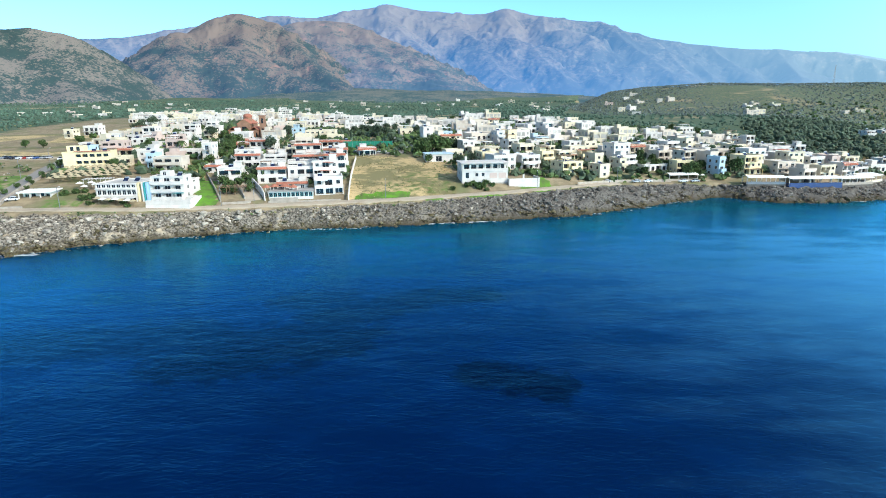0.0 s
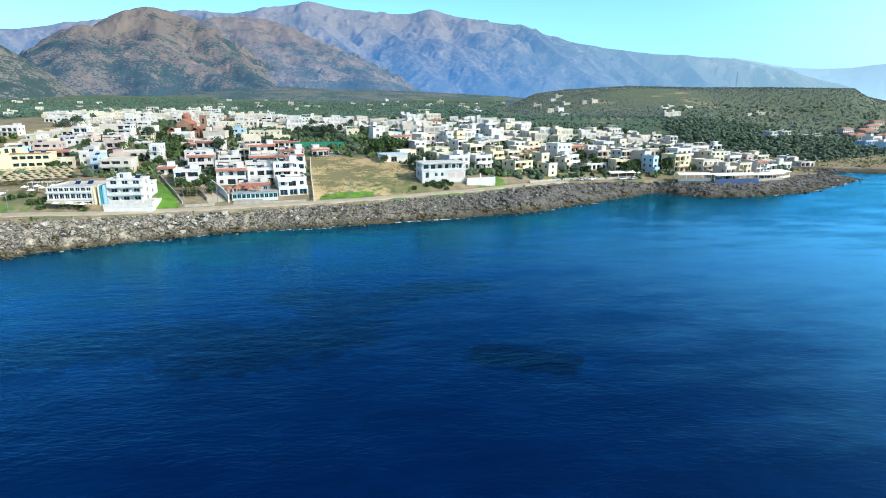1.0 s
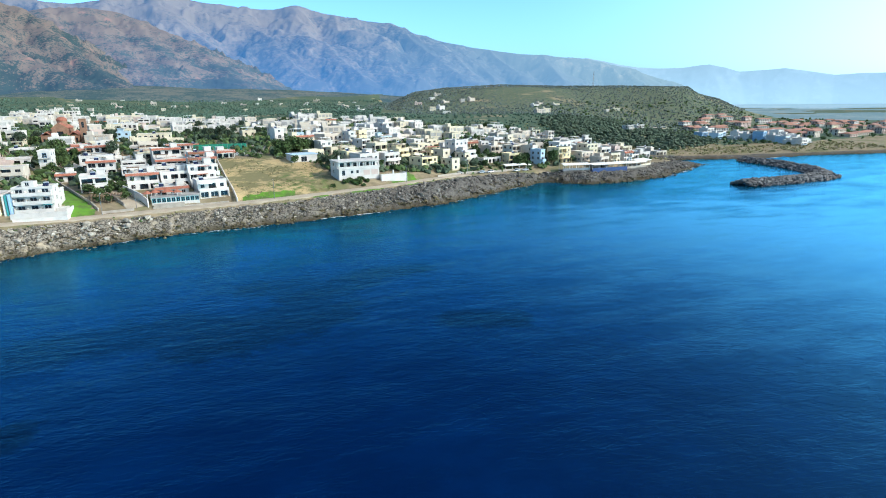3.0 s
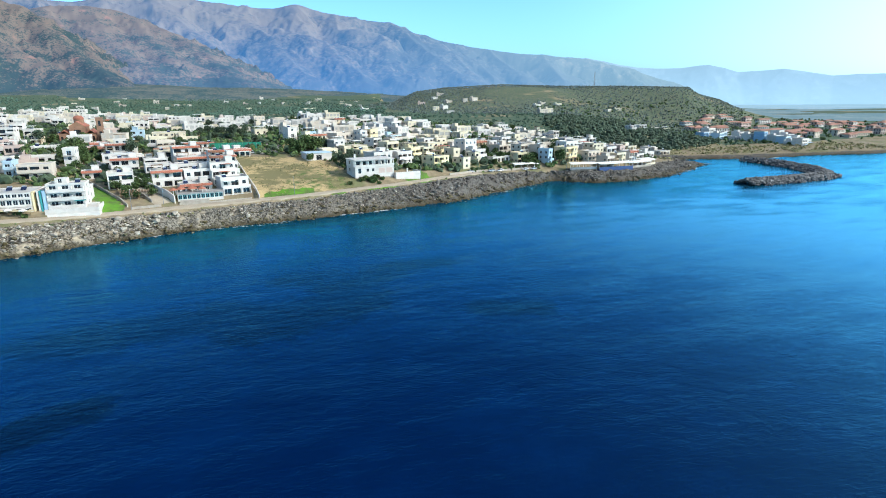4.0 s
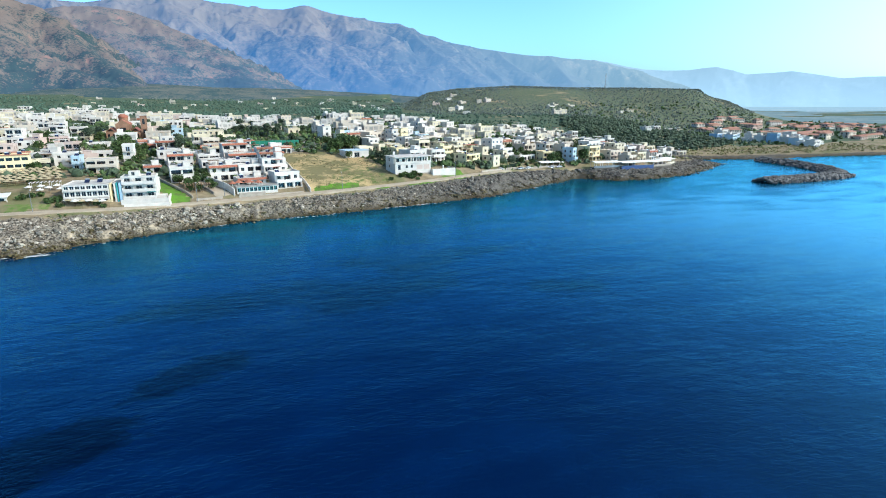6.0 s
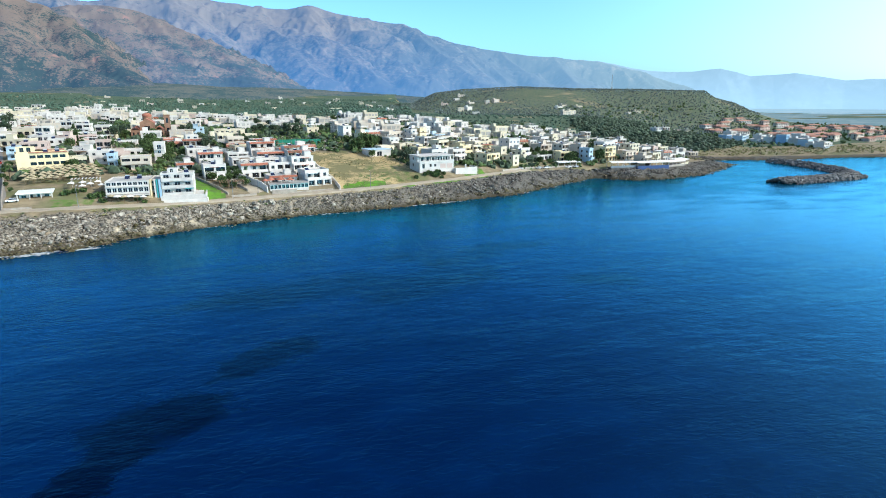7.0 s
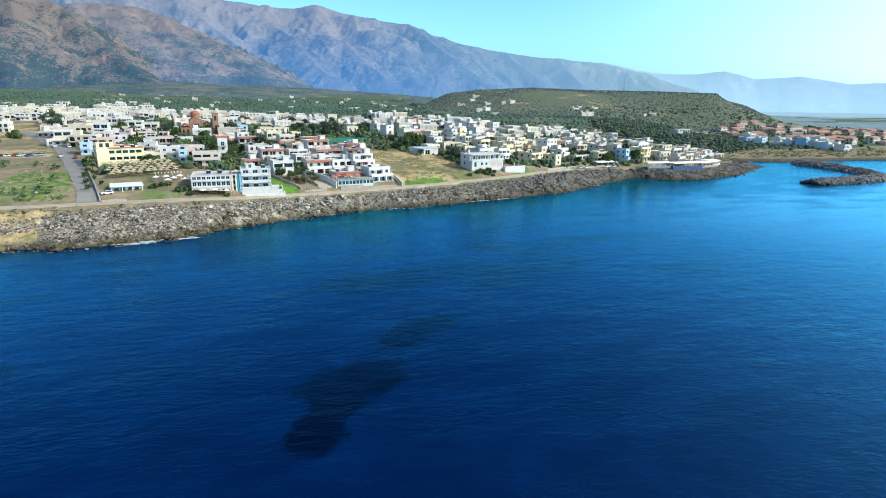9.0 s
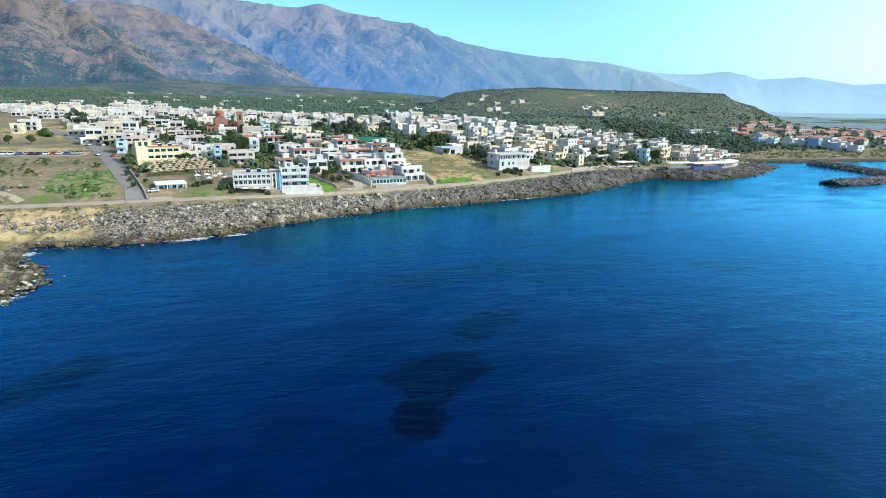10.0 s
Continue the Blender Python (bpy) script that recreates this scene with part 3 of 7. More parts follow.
def massif(name, label, bearings, reach, ridges, material, seed, fall=0.62, gully=80, feature=150, step=0.12, rows=90, brow=40, plinth=-20):
    """A mountain mass under its ridge lines, each a row of (bearing, distance, height); gullies cut its flanks."""
    az, rr = np.arange(bearings[0], bearings[1] + step, step), np.linspace(reach[0], reach[1], rows)
    A, R = np.meshgrid(np.radians(az), rr)
    x, y = (-48 + R * np.sin(A)).ravel(), (-10 + R * np.cos(A)).ravel()
    tops, near = [], np.full(len(x), 1e9)
    for line in ridges:
        pts = [(-48 + r * math.sin(radians(a)), -10 + r * math.cos(radians(a)), z) for a, r, z in line]
        best = np.full(len(x), -1e9)
        for p, q in zip(pts[:-1], pts[1:]):
            ux, uy = q[0] - p[0], q[1] - p[1]
            s = np.clip(((x - p[0]) * ux + (y - p[1]) * uy) / (ux * ux + uy * uy), 0, 1)
            d = np.hypot(x - p[0] - s * ux, y - p[1] - s * uy)
            h = p[2] + s * (q[2] - p[2]) - fall * (np.sqrt(d * d + brow ** 2) - brow)
            best = np.maximum(best, h)
            near = np.minimum(near, d)
        tops.append(best)
    tops = np.array(tops)
    peak = tops.max(0)
    z = peak + 12 * np.log(np.exp((tops - peak) / 12).sum(0)) - 6
    wx = x / feature + 0.45 * layers(x / feature * 0.8, y / feature * 0.8, seed + 40, 3)
    wy = y / feature + 0.45 * layers(x / feature * 0.8, y / feature * 0.8, seed + 60, 3)
    cut = np.clip(near / 240, 0, 1) ** 0.8 * np.clip((z - 40) / 160, 0.15, 1)
    z = z - gully * cut * (1 - spurs(wx, wy, seed)) * 1.4 + 0.35 * gully * cut
    z = z + np.clip(near / 30, 0.15, 1) * 0.11 * gully * layers(wx * 5, wy * 5, seed + 9, 4, 0.6)
    z = np.maximum(z, plinth) - 90 * np.clip(1 - (R.ravel() - reach[0]) / 160, 0, 1) ** 2
    me = mesh_of(name, np.stack([x, y, z], 1).tolist(), grid_faces(len(az), rows), material, True)
    return tagged(new(name, me), label, "mountain", kind="structure")


# emission colours that paint haze onto the ranges
HAZE_BLUE, HAZE_PALE = (0.09, 0.385, 0.95), (0.40, 0.73, 1.0)
massif("backdrop_hill", "grey rocky hill spotted with green scrub", (-62, -24), (1350, 2500), [
    [(-62, 2000, 200), (-50, 2000, 228), (-44, 1980, 238), (-36.1, 1900, 237), (-34.2, 1900, 244), (-32.4, 1900, 241), (-31.3, 1900, 224), (-29.8, 1880, 190), (-28.8, 1840, 149), (-26.8, 1780, 95), (-25, 1740, 60)],
    [(-34.2, 1900, 244), (-33.4, 1740, 170), (-32.0, 1600, 100), (-31.4, 1500, 72)],
    [(-36.6, 1900, 237), (-36.4, 1700, 160), (-37.2, 1560, 96)], [(-42, 1960, 236), (-41, 1720, 150), (-41.6, 1560, 92)],
    [(-31.3, 1900, 224), (-30.4, 1760, 150), (-28.8, 1640, 90)]],
    mountain_material("scrub_hill", (0.18, 0.15, 0.115), (0.036, 0.054, 0.036), HAZE_BLUE, 0.09, 30, 300), 13, fall=0.66, gully=52, feature=120, brow=25, rows=100)
massif("backdrop_brown_mountain", "brown rocky mountain with scrub on its flanks", (-31, -5), (1450, 3000), [
    [(-30.5, 1900, 60), (-27.9, 2150, 147), (-26.1, 2250, 213), (-24.8, 2400, 278), (-23.8, 2500, 318), (-22.3, 2560, 334), (-21.5, 2600, 362), (-20.1, 2640, 407), (-19.1, 2660, 422),
     (-17.4, 2660, 416), (-15.8, 2640, 396), (-14.4, 2560, 351), (-13.7, 2400, 284), (-12.4, 2250, 215), (-10.8, 2100, 154), (-9.1, 1900, 101)],
    [(-24.8, 2050, 195), (-23.5, 2080, 205), (-22.3, 2100, 205), (-21.3, 2130, 226), (-19.8, 2160, 241), (-18.4, 2130, 232), (-16.7, 2060, 202), (-14.6, 1980, 161), (-12.6, 1880, 121), (-10.1, 1780, 87)],
    [(-22.3, 2100, 205), (-23.7, 1980, 164), (-25.3, 1880, 119), (-27.4, 1780, 72)],
    [(-19.8, 2160, 241), (-19.6, 2000, 174), (-18.9, 1800, 101)],
    [(-18.4, 2660, 415), (-18.1, 2480, 341), (-18.4, 2130, 232)],
    [(-23.8, 2500, 318), (-23.5, 2350, 269), (-23.5, 2080, 205)]],
    mountain_material("brown_slope", (0.165, 0.12, 0.085), (0.034, 0.05, 0.036), HAZE_BLUE, 0.16, 34, 420, bare=(140, 420, 0.20), earth=(0.26, 0.145, 0.10)), 41, fall=0.68, gully=70, feature=150, rows=120)
massif("backdrop_brown_ridge", "brown ridge sloping down behind the plain", (-20, 6), (1800, 3700), [
    [(-19, 3100, 330), (-16.5, 3200, 406), (-14.4, 3250, 448), (-12.9, 3300, 485), (-11.0, 3300, 490), (-9.5, 3290, 484), (-7.6, 3200, 436), (-5.9, 3080, 389), (-4.1, 2900, 326), (-2.4, 2700, 257), (-0.6, 2450, 180), (0.9, 2200, 118), (3, 2000, 60)],
    [(-14.2, 3250, 454), (-14.5, 3000, 369), (-13.9, 2700, 275), (-11.8, 2400, 178)],
    [(-10.8, 3300, 487), (-10.2, 3050, 389), (-9.7, 2750, 286), (-7.5, 2400, 178), (-5.8, 2250, 138)],
    [(-7.6, 3200, 436), (-6.8, 2900, 331), (-4.8, 2500, 207)]],
    mountain_material("ridge_slope", (0.175, 0.125, 0.085), (0.05, 0.062, 0.045), HAZE_BLUE, 0.30, 42, 500, bare=(120, 500, 0.2), earth=(0.26, 0.145, 0.10)), 77, fall=0.55, gully=80, feature=210, rows=110, brow=110)
PEAKS = [(-75, 378), (-50, 386), (-33.3, 389), (-31.3, 416), (-29.2, 423), (-24.8, 476), (-21, 533), (-16.1, 584), (-12, 578), (-8.8, 620), (-5.3, 656), (-3.5, 640),
         (0.8, 604), (4, 601), (5.8, 623), (7.8, 594), (11.4, 555), (14.5, 530), (17.6, 454), (21.5, 395), (25.7, 351), (29.5, 324), (33.3, 302), (37, 244), (41, 155), (45, 66), (48, 13), (50, -10)]
massif("backdrop_high_range", "high bare limestone range, painted blue for distance haze", (-62, 50), (2500, 4000), [
    [(a, 3780, h) for a, h in PEAKS],
    [(-5.0, 3780, 652), (-6.2, 3600, 557), (-4.4, 3450, 480), (-2.5, 3200, 371), (-0.8, 3000, 281), (0.3, 2800, 213)],
    [(-9.8, 3700, 588), (-10.3, 3500, 509)],
    [(0.4, 3780, 600), (0.9, 3600, 507), (2.6, 3400, 434), (3.5, 3250, 372)],
    [(6.2, 3780, 618), (6.1, 3650, 524), (5.3, 3400, 425), (6.7, 3250, 389), (8.4, 3150, 353), (9.5, 3000, 278), (11.2, 2800, 200), (12.1, 2700, 149)],
    [(2.7, 3250, 373), (5.3, 3300, 402), (6.7, 3250, 389)],
    [(3.5, 3250, 372), (4.9, 2950, 260), (6.7, 2700, 166)],
    [(9.5, 3780, 560), (9.8, 3500, 454), (11.7, 3400, 451), (13.8, 3350, 417), (14.4, 3200, 337), (14.2, 3000, 253), (15.2, 2700, 146)],
    [(14.7, 3780, 520), (15.9, 3650, 470), (17.3, 3400, 373), (19.4, 3100, 265), (21.0, 2900, 193), (22.9, 2700, 126)],
    [(17.7, 3780, 450), (19.2, 3600, 388), (20.8, 3350, 294), (23.4, 2900, 157)],
    [(21.1, 3780, 387), (22.4, 3500, 293), (24.7, 3100, 176)],
    [(24.2, 3780, 355), (25.9, 3400, 258), (28.3, 3000, 146)],
    [(29.4, 3780, 320), (30.4, 3400, 232), (31.6, 3000, 148)],
    [(20.8, 3400, 327), (16.7, 2800, 174)],
    [(-24.8, 3780, 470), (-27, 3400, 300)], [(-29.2, 3780, 415), (-31.5, 3400, 250)]],
    mountain_material("limestone_range", (0.165, 0.125, 0.082), (0.05, 0.046, 0.035), HAZE_BLUE, 0.62, 110, 620, HAZE_PALE, bare=(200, 620, 0.26), soft=0.17), 22, fall=0.6, gully=135, feature=340, rows=110, brow=60)
# far range and coast strips: pale emission paints the haze before them
massif("backdrop_far_range", "pale far mountains with haze painted on as glow", (25, 80), (3500, 4060),
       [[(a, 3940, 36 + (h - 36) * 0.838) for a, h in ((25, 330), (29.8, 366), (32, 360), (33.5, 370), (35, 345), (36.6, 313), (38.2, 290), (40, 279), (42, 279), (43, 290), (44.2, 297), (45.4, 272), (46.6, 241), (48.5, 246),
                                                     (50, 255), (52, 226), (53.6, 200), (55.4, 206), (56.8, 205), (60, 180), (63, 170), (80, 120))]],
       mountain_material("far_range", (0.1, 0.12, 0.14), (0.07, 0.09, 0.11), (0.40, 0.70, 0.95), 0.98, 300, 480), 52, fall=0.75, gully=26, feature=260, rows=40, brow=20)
massif("backdrop_coast_plain", "low coastal plain with haze painted on as glow", (43, 80), (900, 2300), [[(41, 2000, 6), (60, 2000, 5), (80, 2000, 5)], [(41, 1400, 5), (60, 1400, 5), (80, 1400, 4)]],
       mountain_material("haze_glow_plain", (0.16, 0.15, 0.11), (0.06, 0.085, 0.06), (0.34, 0.66, 0.95), 0.30, 60, 480), 61, fall=0.003, gully=5, feature=160, rows=24, step=0.3)
massif("backdrop_coast_distance", "far coast almost lost in painted haze glow", (41, 80), (2250, 3900), [[(41, 3800, 14), (60, 3800, 12), (80, 3800, 8)], [(41, 2400, 8), (60, 2400, 8), (80, 2400, 6)]],
       mountain_material("haze_glow_distance", (0.14, 0.14, 0.12), (0.07, 0.09, 0.08), (0.38, 0.69, 0.95), 0.66, 90, 480), 62, fall=0.003, gully=5, feature=200, rows=24, step=0.3)
massif("backdrop_foothills", "low scrub-covered foothills at the end of the plain", (-45, 24), (1350, 2500), [
    [(-45, 2150, 92), (-36, 2150, 84), (-28, 2150, 76), (-20, 2150, 80), (-14, 2120, 92), (-11, 2100, 98), (-7, 2100, 94), (-3, 2150, 90), (1, 2150, 96), (5, 2150, 92), (9, 2150, 84), (13, 2150, 74), (18, 2150, 60), (24, 2150, 40)],
    [(-11, 2100, 98), (-10.4, 1850, 82), (-9.4, 1700, 68)], [(-6.2, 2100, 94), (-5.6, 1900, 84), (-5.2, 1780, 70)]],
    mountain_material("foothill_scrub", (0.15, 0.14, 0.09), (0.05, 0.075, 0.05), HAZE_BLUE, 0.10, 26, 300, earth=(0.30, 0.16, 0.11)), 94, fall=0.10, gully=20, feature=110, brow=60, rows=70)


# ---- builders ----
def part(name, bm, material, parent=None, label=""):
    """Links a bmesh as one mesh object under a thing or a part."""
    me = bpy.data.meshes.new(name)
    bm.to_mesh(me)
    bm.free()
    for m in material if isinstance(material, (list, tuple)) else [material]:
        me.materials.append(m)
    return put(name, me, parent, label=label)


def put(name, me, parent=None, at=None, label=""):
    ob = new(name, me)
    if parent is not None:
        ob.parent = parent
    if at is not None:
        ob.matrix_basis = at
    return tagged(ob, label) if label else ob


def box(bm, x0, x1, y0, y1, z0, z1, mi=0):
    v = [bm.verts.new(p) for p in ((x0, y0, z0), (x1, y0, z0), (x1, y1, z0), (x0, y1, z0), (x0, y0, z1), (x1, y0, z1), (x1, y1, z1), (x0, y1, z1))]
    for f in ((3, 2, 1, 0), (4, 5, 6, 7), (0, 1, 5, 4), (1, 2, 6, 5), (2, 3, 7, 6), (3, 0, 4, 7)):
        bm.faces.new([v[i] for i in f]).material_index = mi
    return v


def tube(bm, p, q, r0, r1, n=6, mi=0):
    p, q = Vector(p), Vector(q)
    a = (q - p).normalized()
    u = a.orthogonal().normalized()
    w = a.cross(u)
    lo = [bm.verts.new(p + r0 * (u * math.cos(6.2832 * k / n) + w * math.sin(6.2832 * k / n))) for k in range(n)]
    hi = [bm.verts.new(q + r1 * (u * math.cos(6.2832 * k / n) + w * math.sin(6.2832 * k / n))) for k in range(n)]
    for k in range(n):
        bm.faces.new((lo[k], lo[(k + 1) % n], hi[(k + 1) % n], hi[k])).material_index = mi
    bm.faces.new(lo[::-1]).material_index = mi
    bm.faces.new(hi).material_index = mi


def facade(bm, o, u, n, width, height, holes, mi=0, back=None, weld=None):
    """A wall from o along u (outward normal n), with recesses (u0, u1, z0, z1, depth)."""
    o, u, n = Vector(o), Vector(u), Vector(n)
    width, height = round(width, 3), round(height, 3)
    holes = [tuple(round(v, 3) for v in h) for h in holes]
    us = sorted({0.0, width, *[h[0] for h in holes], *[h[1] for h in holes]})
    zs = sorted({0.0, height, *[h[2] for h in holes], *[h[3] for h in holes]})
    pt = {} if weld is None else weld

    def vert(a, z, d=0.0):
        p = o + u * a + Vector((0, 0, z)) - n * d
        k = (round(p.x, 4), round(p.y, 4), round(p.z, 4))
        if k not in pt:
            pt[k] = bm.verts.new(p)
        return pt[k]

    def face(*vs):
        bm.faces.new(vs).material_index = mi

    for a, b in zip(us[:-1], us[1:]):
        for c, e in zip(zs[:-1], zs[1:]):
            if not any(h[0] <= a + 1e-4 and h[1] >= b - 1e-4 and h[2] <= c + 1e-4 and h[3] >= e - 1e-4 for h in holes):
                face(vert(a, c), vert(b, c), vert(b, e), vert(a, e))
    for a, b, c, e, d in holes:
        ring = ((a, c), (b, c), (b, e), (a, e))
        q = [vert(s, z) for s, z in ring] + [bm.verts.new(o + u * s + Vector((0, 0, z)) - n * d) for s, z in ring]
        for i in range(4):
            face(q[i], q[(i + 1) % 4], q[4 + (i + 1) % 4], q[4 + i])
        bm.faces.new(q[4:]).material_index = mi if back is None else back


CACHE = {}


def window_mesh(w, h, kind):
    """Frame and glass (or shutters) for an opening; front in -y, base centre at the origin."""
    key = ("window", round(w, 1), round(h, 1), kind)
    if key not in CACHE:
        bm = bmesh.new()
        t = 0.07
        box(bm, -w / 2, w / 2, -0.03, 0.03, 0, t)
        box(bm, -w / 2, w / 2, -0.03, 0.03, h - t, h)
        for x in ((-w / 2, -w / 2 + t), (w / 2 - t, w / 2), (-t / 2, t / 2)):
            box(bm, *x, -0.03, 0.03, t, h - t)
        me = bpy.data.meshes.new("window")
        bm.to_mesh(me)
        bm.free()
        me.materials.append({"white": M_FRAME, "brown": M_SHUT, "blue": WALLS["blue"], "teal": M_TEAL}[kind])
        bm = bmesh.new()
        box(bm, -w / 2 + t, w / 2 - t, -0.012, 0.012, t, h - t)
        pane = bpy.data.meshes.new("pane")
        bm.to_mesh(pane)
        bm.free()
        pane.materials.append(M_GLASS)
        CACHE[key] = (me, pane)
    return CACHE[key]


def opening(root, at, w, h, kind, name="window", panes=True):
    frame_me, pane_me = window_mesh(w, h, kind)
    win = put(name, frame_me, root, at)
    if panes:
        put("pane", pane_me, win)
    return win


def balcony(root, x0, x1, z, deep, solid, material):
    bm = bmesh.new()
    box(bm, x0, x1, -deep, -0.003, z - 0.16, z)
    slab = part("balcony", bm, material, root)
    bm = bmesh.new()
    if solid:
        box(bm, x0, x1, -deep, -deep + 0.12, z + 0.002, z + 0.95)
        box(bm, x0, x0 + 0.12, -deep + 0.122, -0.005, z + 0.002, z + 0.95)
        box(bm, x1 - 0.12, x1, -deep + 0.122, -0.005, z + 0.002, z + 0.95)
        part("parapet", bm, material, slab)
    else:
        for zz in (0.12, 0.95):
            box(bm, x0, x1, -deep + 0.02, -deep + 0.06, z + zz, z + zz + 0.05)
        k = max(2, int((x1 - x0) / 0.35))
        for i in range(k + 1):
            xx = x0 + 0.03 + (x1 - x0 - 0.06) * i / k
            box(bm, xx - 0.018, xx + 0.018, -deep + 0.022, -deep + 0.058, z + 0.002, z + 0.95)
        part("railing", bm, M_RAIL, slab, "thin metal railing")


def heater(root, x, y, z):
    """Solar water heater on a flat roof."""
    if "heater" not in CACHE:
        bm = bmesh.new()
        v = [bm.verts.new(p) for p in ((-.9, -.9, .25), (.9, -.9, .25), (.9, .5, 1.2), (-.9, .5, 1.2), (-.9, -.86, .17), (.9, -.86, .17), (.9, .54, 1.12), (-.9, .54, 1.12))]
        for f in ((0, 1, 2, 3), (7, 6, 5, 4), (0, 4, 5, 1), (1, 5, 6, 2), (2, 6, 7, 3), (3, 7, 4, 0)):
            bm.faces.new([v[i] for i in f])
        a = bpy.data.meshes.new("solar_panel")
        bm.to_mesh(a)
        bm.free()
        a.materials.append(M_PANEL)
        bm = bmesh.new()
        tube(bm, (-.75, .75, 1.35), (.75, .75, 1.35), .28, .28, 10)
        for xx in (-.6, .6):
            tube(bm, (xx, .75, 0), (xx, .75, 1.1), .04, .04, 4)
        b = bpy.data.meshes.new("tank")
        bm.to_mesh(b)
        bm.free()
        b.materials.append(M_TANK)
        CACHE["heater"] = (a, b)
    a, b = CACHE["heater"]
    put("solar_panel", a, root, pose(x, y, z, 0, 0, 0) @ Matrix.Scale(.8, 4), "dark glass solar panel")
    put("tank", b, root, pose(x, y, z) @ Matrix.Scale(.8, 4), "steel hot-water tank")


LOOKS = {"white": "whitewashed", "cream": "cream-rendered", "yellow": "yellow-rendered", "beige": "beige-rendered", "grey": "grey-rendered", "blue": "blue-painted",
         "pale_blue": "pale blue", "pink": "pink-rendered", "brick": "red brick"}
N_HOUSES = [0]
TAKEN = [(-98, 170, 9), (-84, 172, 10), (-130, 208, 12), (-123, 167, 7), (11, 199, 11), (-112, 323, 13), (26, 197, 7)]   # built-up spots: place and reach


def house(x, y, w, d, n, turn, colour, near=None, label=""):
    """A flat-roofed village house; x, y: the middle of its front on the ground."""
    N_HOUSES[0] += 1
    rng = random.Random(N_HOUSES[0] * 7 + 1)
    near = (y < 248) if near is None else near
    TAKEN.append((x - math.sin(radians(turn)) * d / 2, y + math.cos(radians(turn)) * d / 2, math.hypot(w, d) / 2))
    red = colour.endswith("_red")
    colour = colour.replace("_red", "")
    wall_m = WALLS[colour]
    ca, sa = math.cos(radians(turn)), math.sin(radians(turn))
    zs = [land(x + ca * a - sa * b, y + sa * a + ca * b) for a in (-w / 2, w / 2) for b in (0, d)]
    zf = (zs[0] + zs[2]) / 2
    low = zf - min(zs) + 0.6
    root = new("house")
    root.matrix_basis = pose(x, y, zf, 0, 0, turn)
    tagged(root, label or f"{LOOKS[colour]} {('single', 'two', 'three', 'four')[n - 1]}-storey house with {'red tiled eaves' if red else 'a flat roof'}", "house", "village houses")
    H = 2.4
    frame_kind = rng.choice(["white", "brown", "brown", "blue" if colour == "white" else "brown"])
    sides = (((-w / 2, 0, -low), (1, 0, 0), (0, -1, 0), w, 0), ((w / 2, 0, -low), (0, 1, 0), (1, 0, 0), d, 90), ((-w / 2, d, -low), (0, -1, 0), (-1, 0, 0), d, -90),
             ((w / 2, d, -low), (-1, 0, 0), (0, 1, 0), w, 180))
    bm = bmesh.new()
    slots, balconies, weld = [], [], {}
    loggia = rng.random() < 0.75 and w > 5
    flats = -80 < x < -28 and y < 262   # holiday flats: deep balconies and arches all over the front
    for k, (o, u, nn, width, face_turn) in enumerate(sides):
        holes = []
        cols = max(1, int(width / ((2.3 if flats else 2.5) if k == 0 else 3.4)))
        for s in range(n):
            if k == 3 and not near:
                continue
            for c in range(cols):
                mid = width * (c + 0.5) / cols
                tall = k == 0 and (rng.random() < (0.55 if s else 0.35))
                if k and rng.random() < 0.35:
                    continue
                ww, hh = (1.5, 1.7) if tall else (1.15, 1.1)
                ww = min(ww, width / cols - 0.6)
                zb = low + s * H + (0.12 if tall else 0.8)
                deep = 0.18
                if k == 0 and loggia and c in (cols // 2, 0) and (s == n - 1 or c == 0):
                    ww, hh, zb, deep = width / cols - 0.45, 1.8, low + s * H + 0.1, 1.3
                if k == 0 and flats and rng.random() < 0.6:
                    ww, hh, zb, deep, tall = width / cols - 0.5, 1.8, low + s * H + 0.12, 1.1, False
                holes.append((mid - ww / 2, mid + ww / 2, zb, zb + hh, deep))
                m = Matrix.Translation(Vector(o) + Vector(u) * mid - Vector(nn) * (deep - 0.05) + Vector((0, 0, zb))) @ pose(0, 0, 0, 0, 0, face_turn)
                slots.append((m, ww - 0.02, hh - 0.02, tall and s == 0))
                if tall and s and k == 0:
                    balconies.append((mid - width / cols / 2 + 0.15 - w / 2, mid + width / cols / 2 - 0.15 - w / 2, s * H))
        facade(bm, o, u, nn, width, low + n * H, holes, 0, None if near else 1, weld)
    part("wall", bm, [wall_m, M_GLASS], root)
    for m, ww, hh, door in slots:
        opening(root, m, ww, hh, frame_kind, "door" if door else "window", near)
    # balconies of one floor run together
    rows = {}
    for a, b, z in balconies:
        rows.setdefault(z, []).append((a, b))
    style = rng.random() < 0.55
    for z, spans in rows.items():
        a, b = min(s[0] for s in spans), max(s[1] for s in spans)
        balcony(root, a, b, z + 0.1, 1.3, style, wall_m)
    # roof slab, parapet, stair head, heater
    top = n * H
    bm = bmesh.new()
    box(bm, -w / 2 + 0.25, w / 2 - 0.25, 0.25, d - 0.25, top - 0.1, top + 0.06)
    part("roof", bm, M_ROOF, root, "grey screed roof")
    bm = bmesh.new()
    e, ph = 0.12, rng.choice([0.35, 0.5, 0.9])
    box(bm, -w / 2 - e, w / 2 + e, -e, 0.25, top - 0.05, top + ph)
    box(bm, -w / 2 - e, w / 2 + e, d - 0.25, d + e, top - 0.05, top + ph)
    box(bm, -w / 2 - e, -w / 2 + 0.25, 0.252, d - 0.252, top - 0.05, top + ph)
    box(bm, w / 2 - 0.25, w / 2 + e, 0.252, d - 0.252, top - 0.05, top + ph)
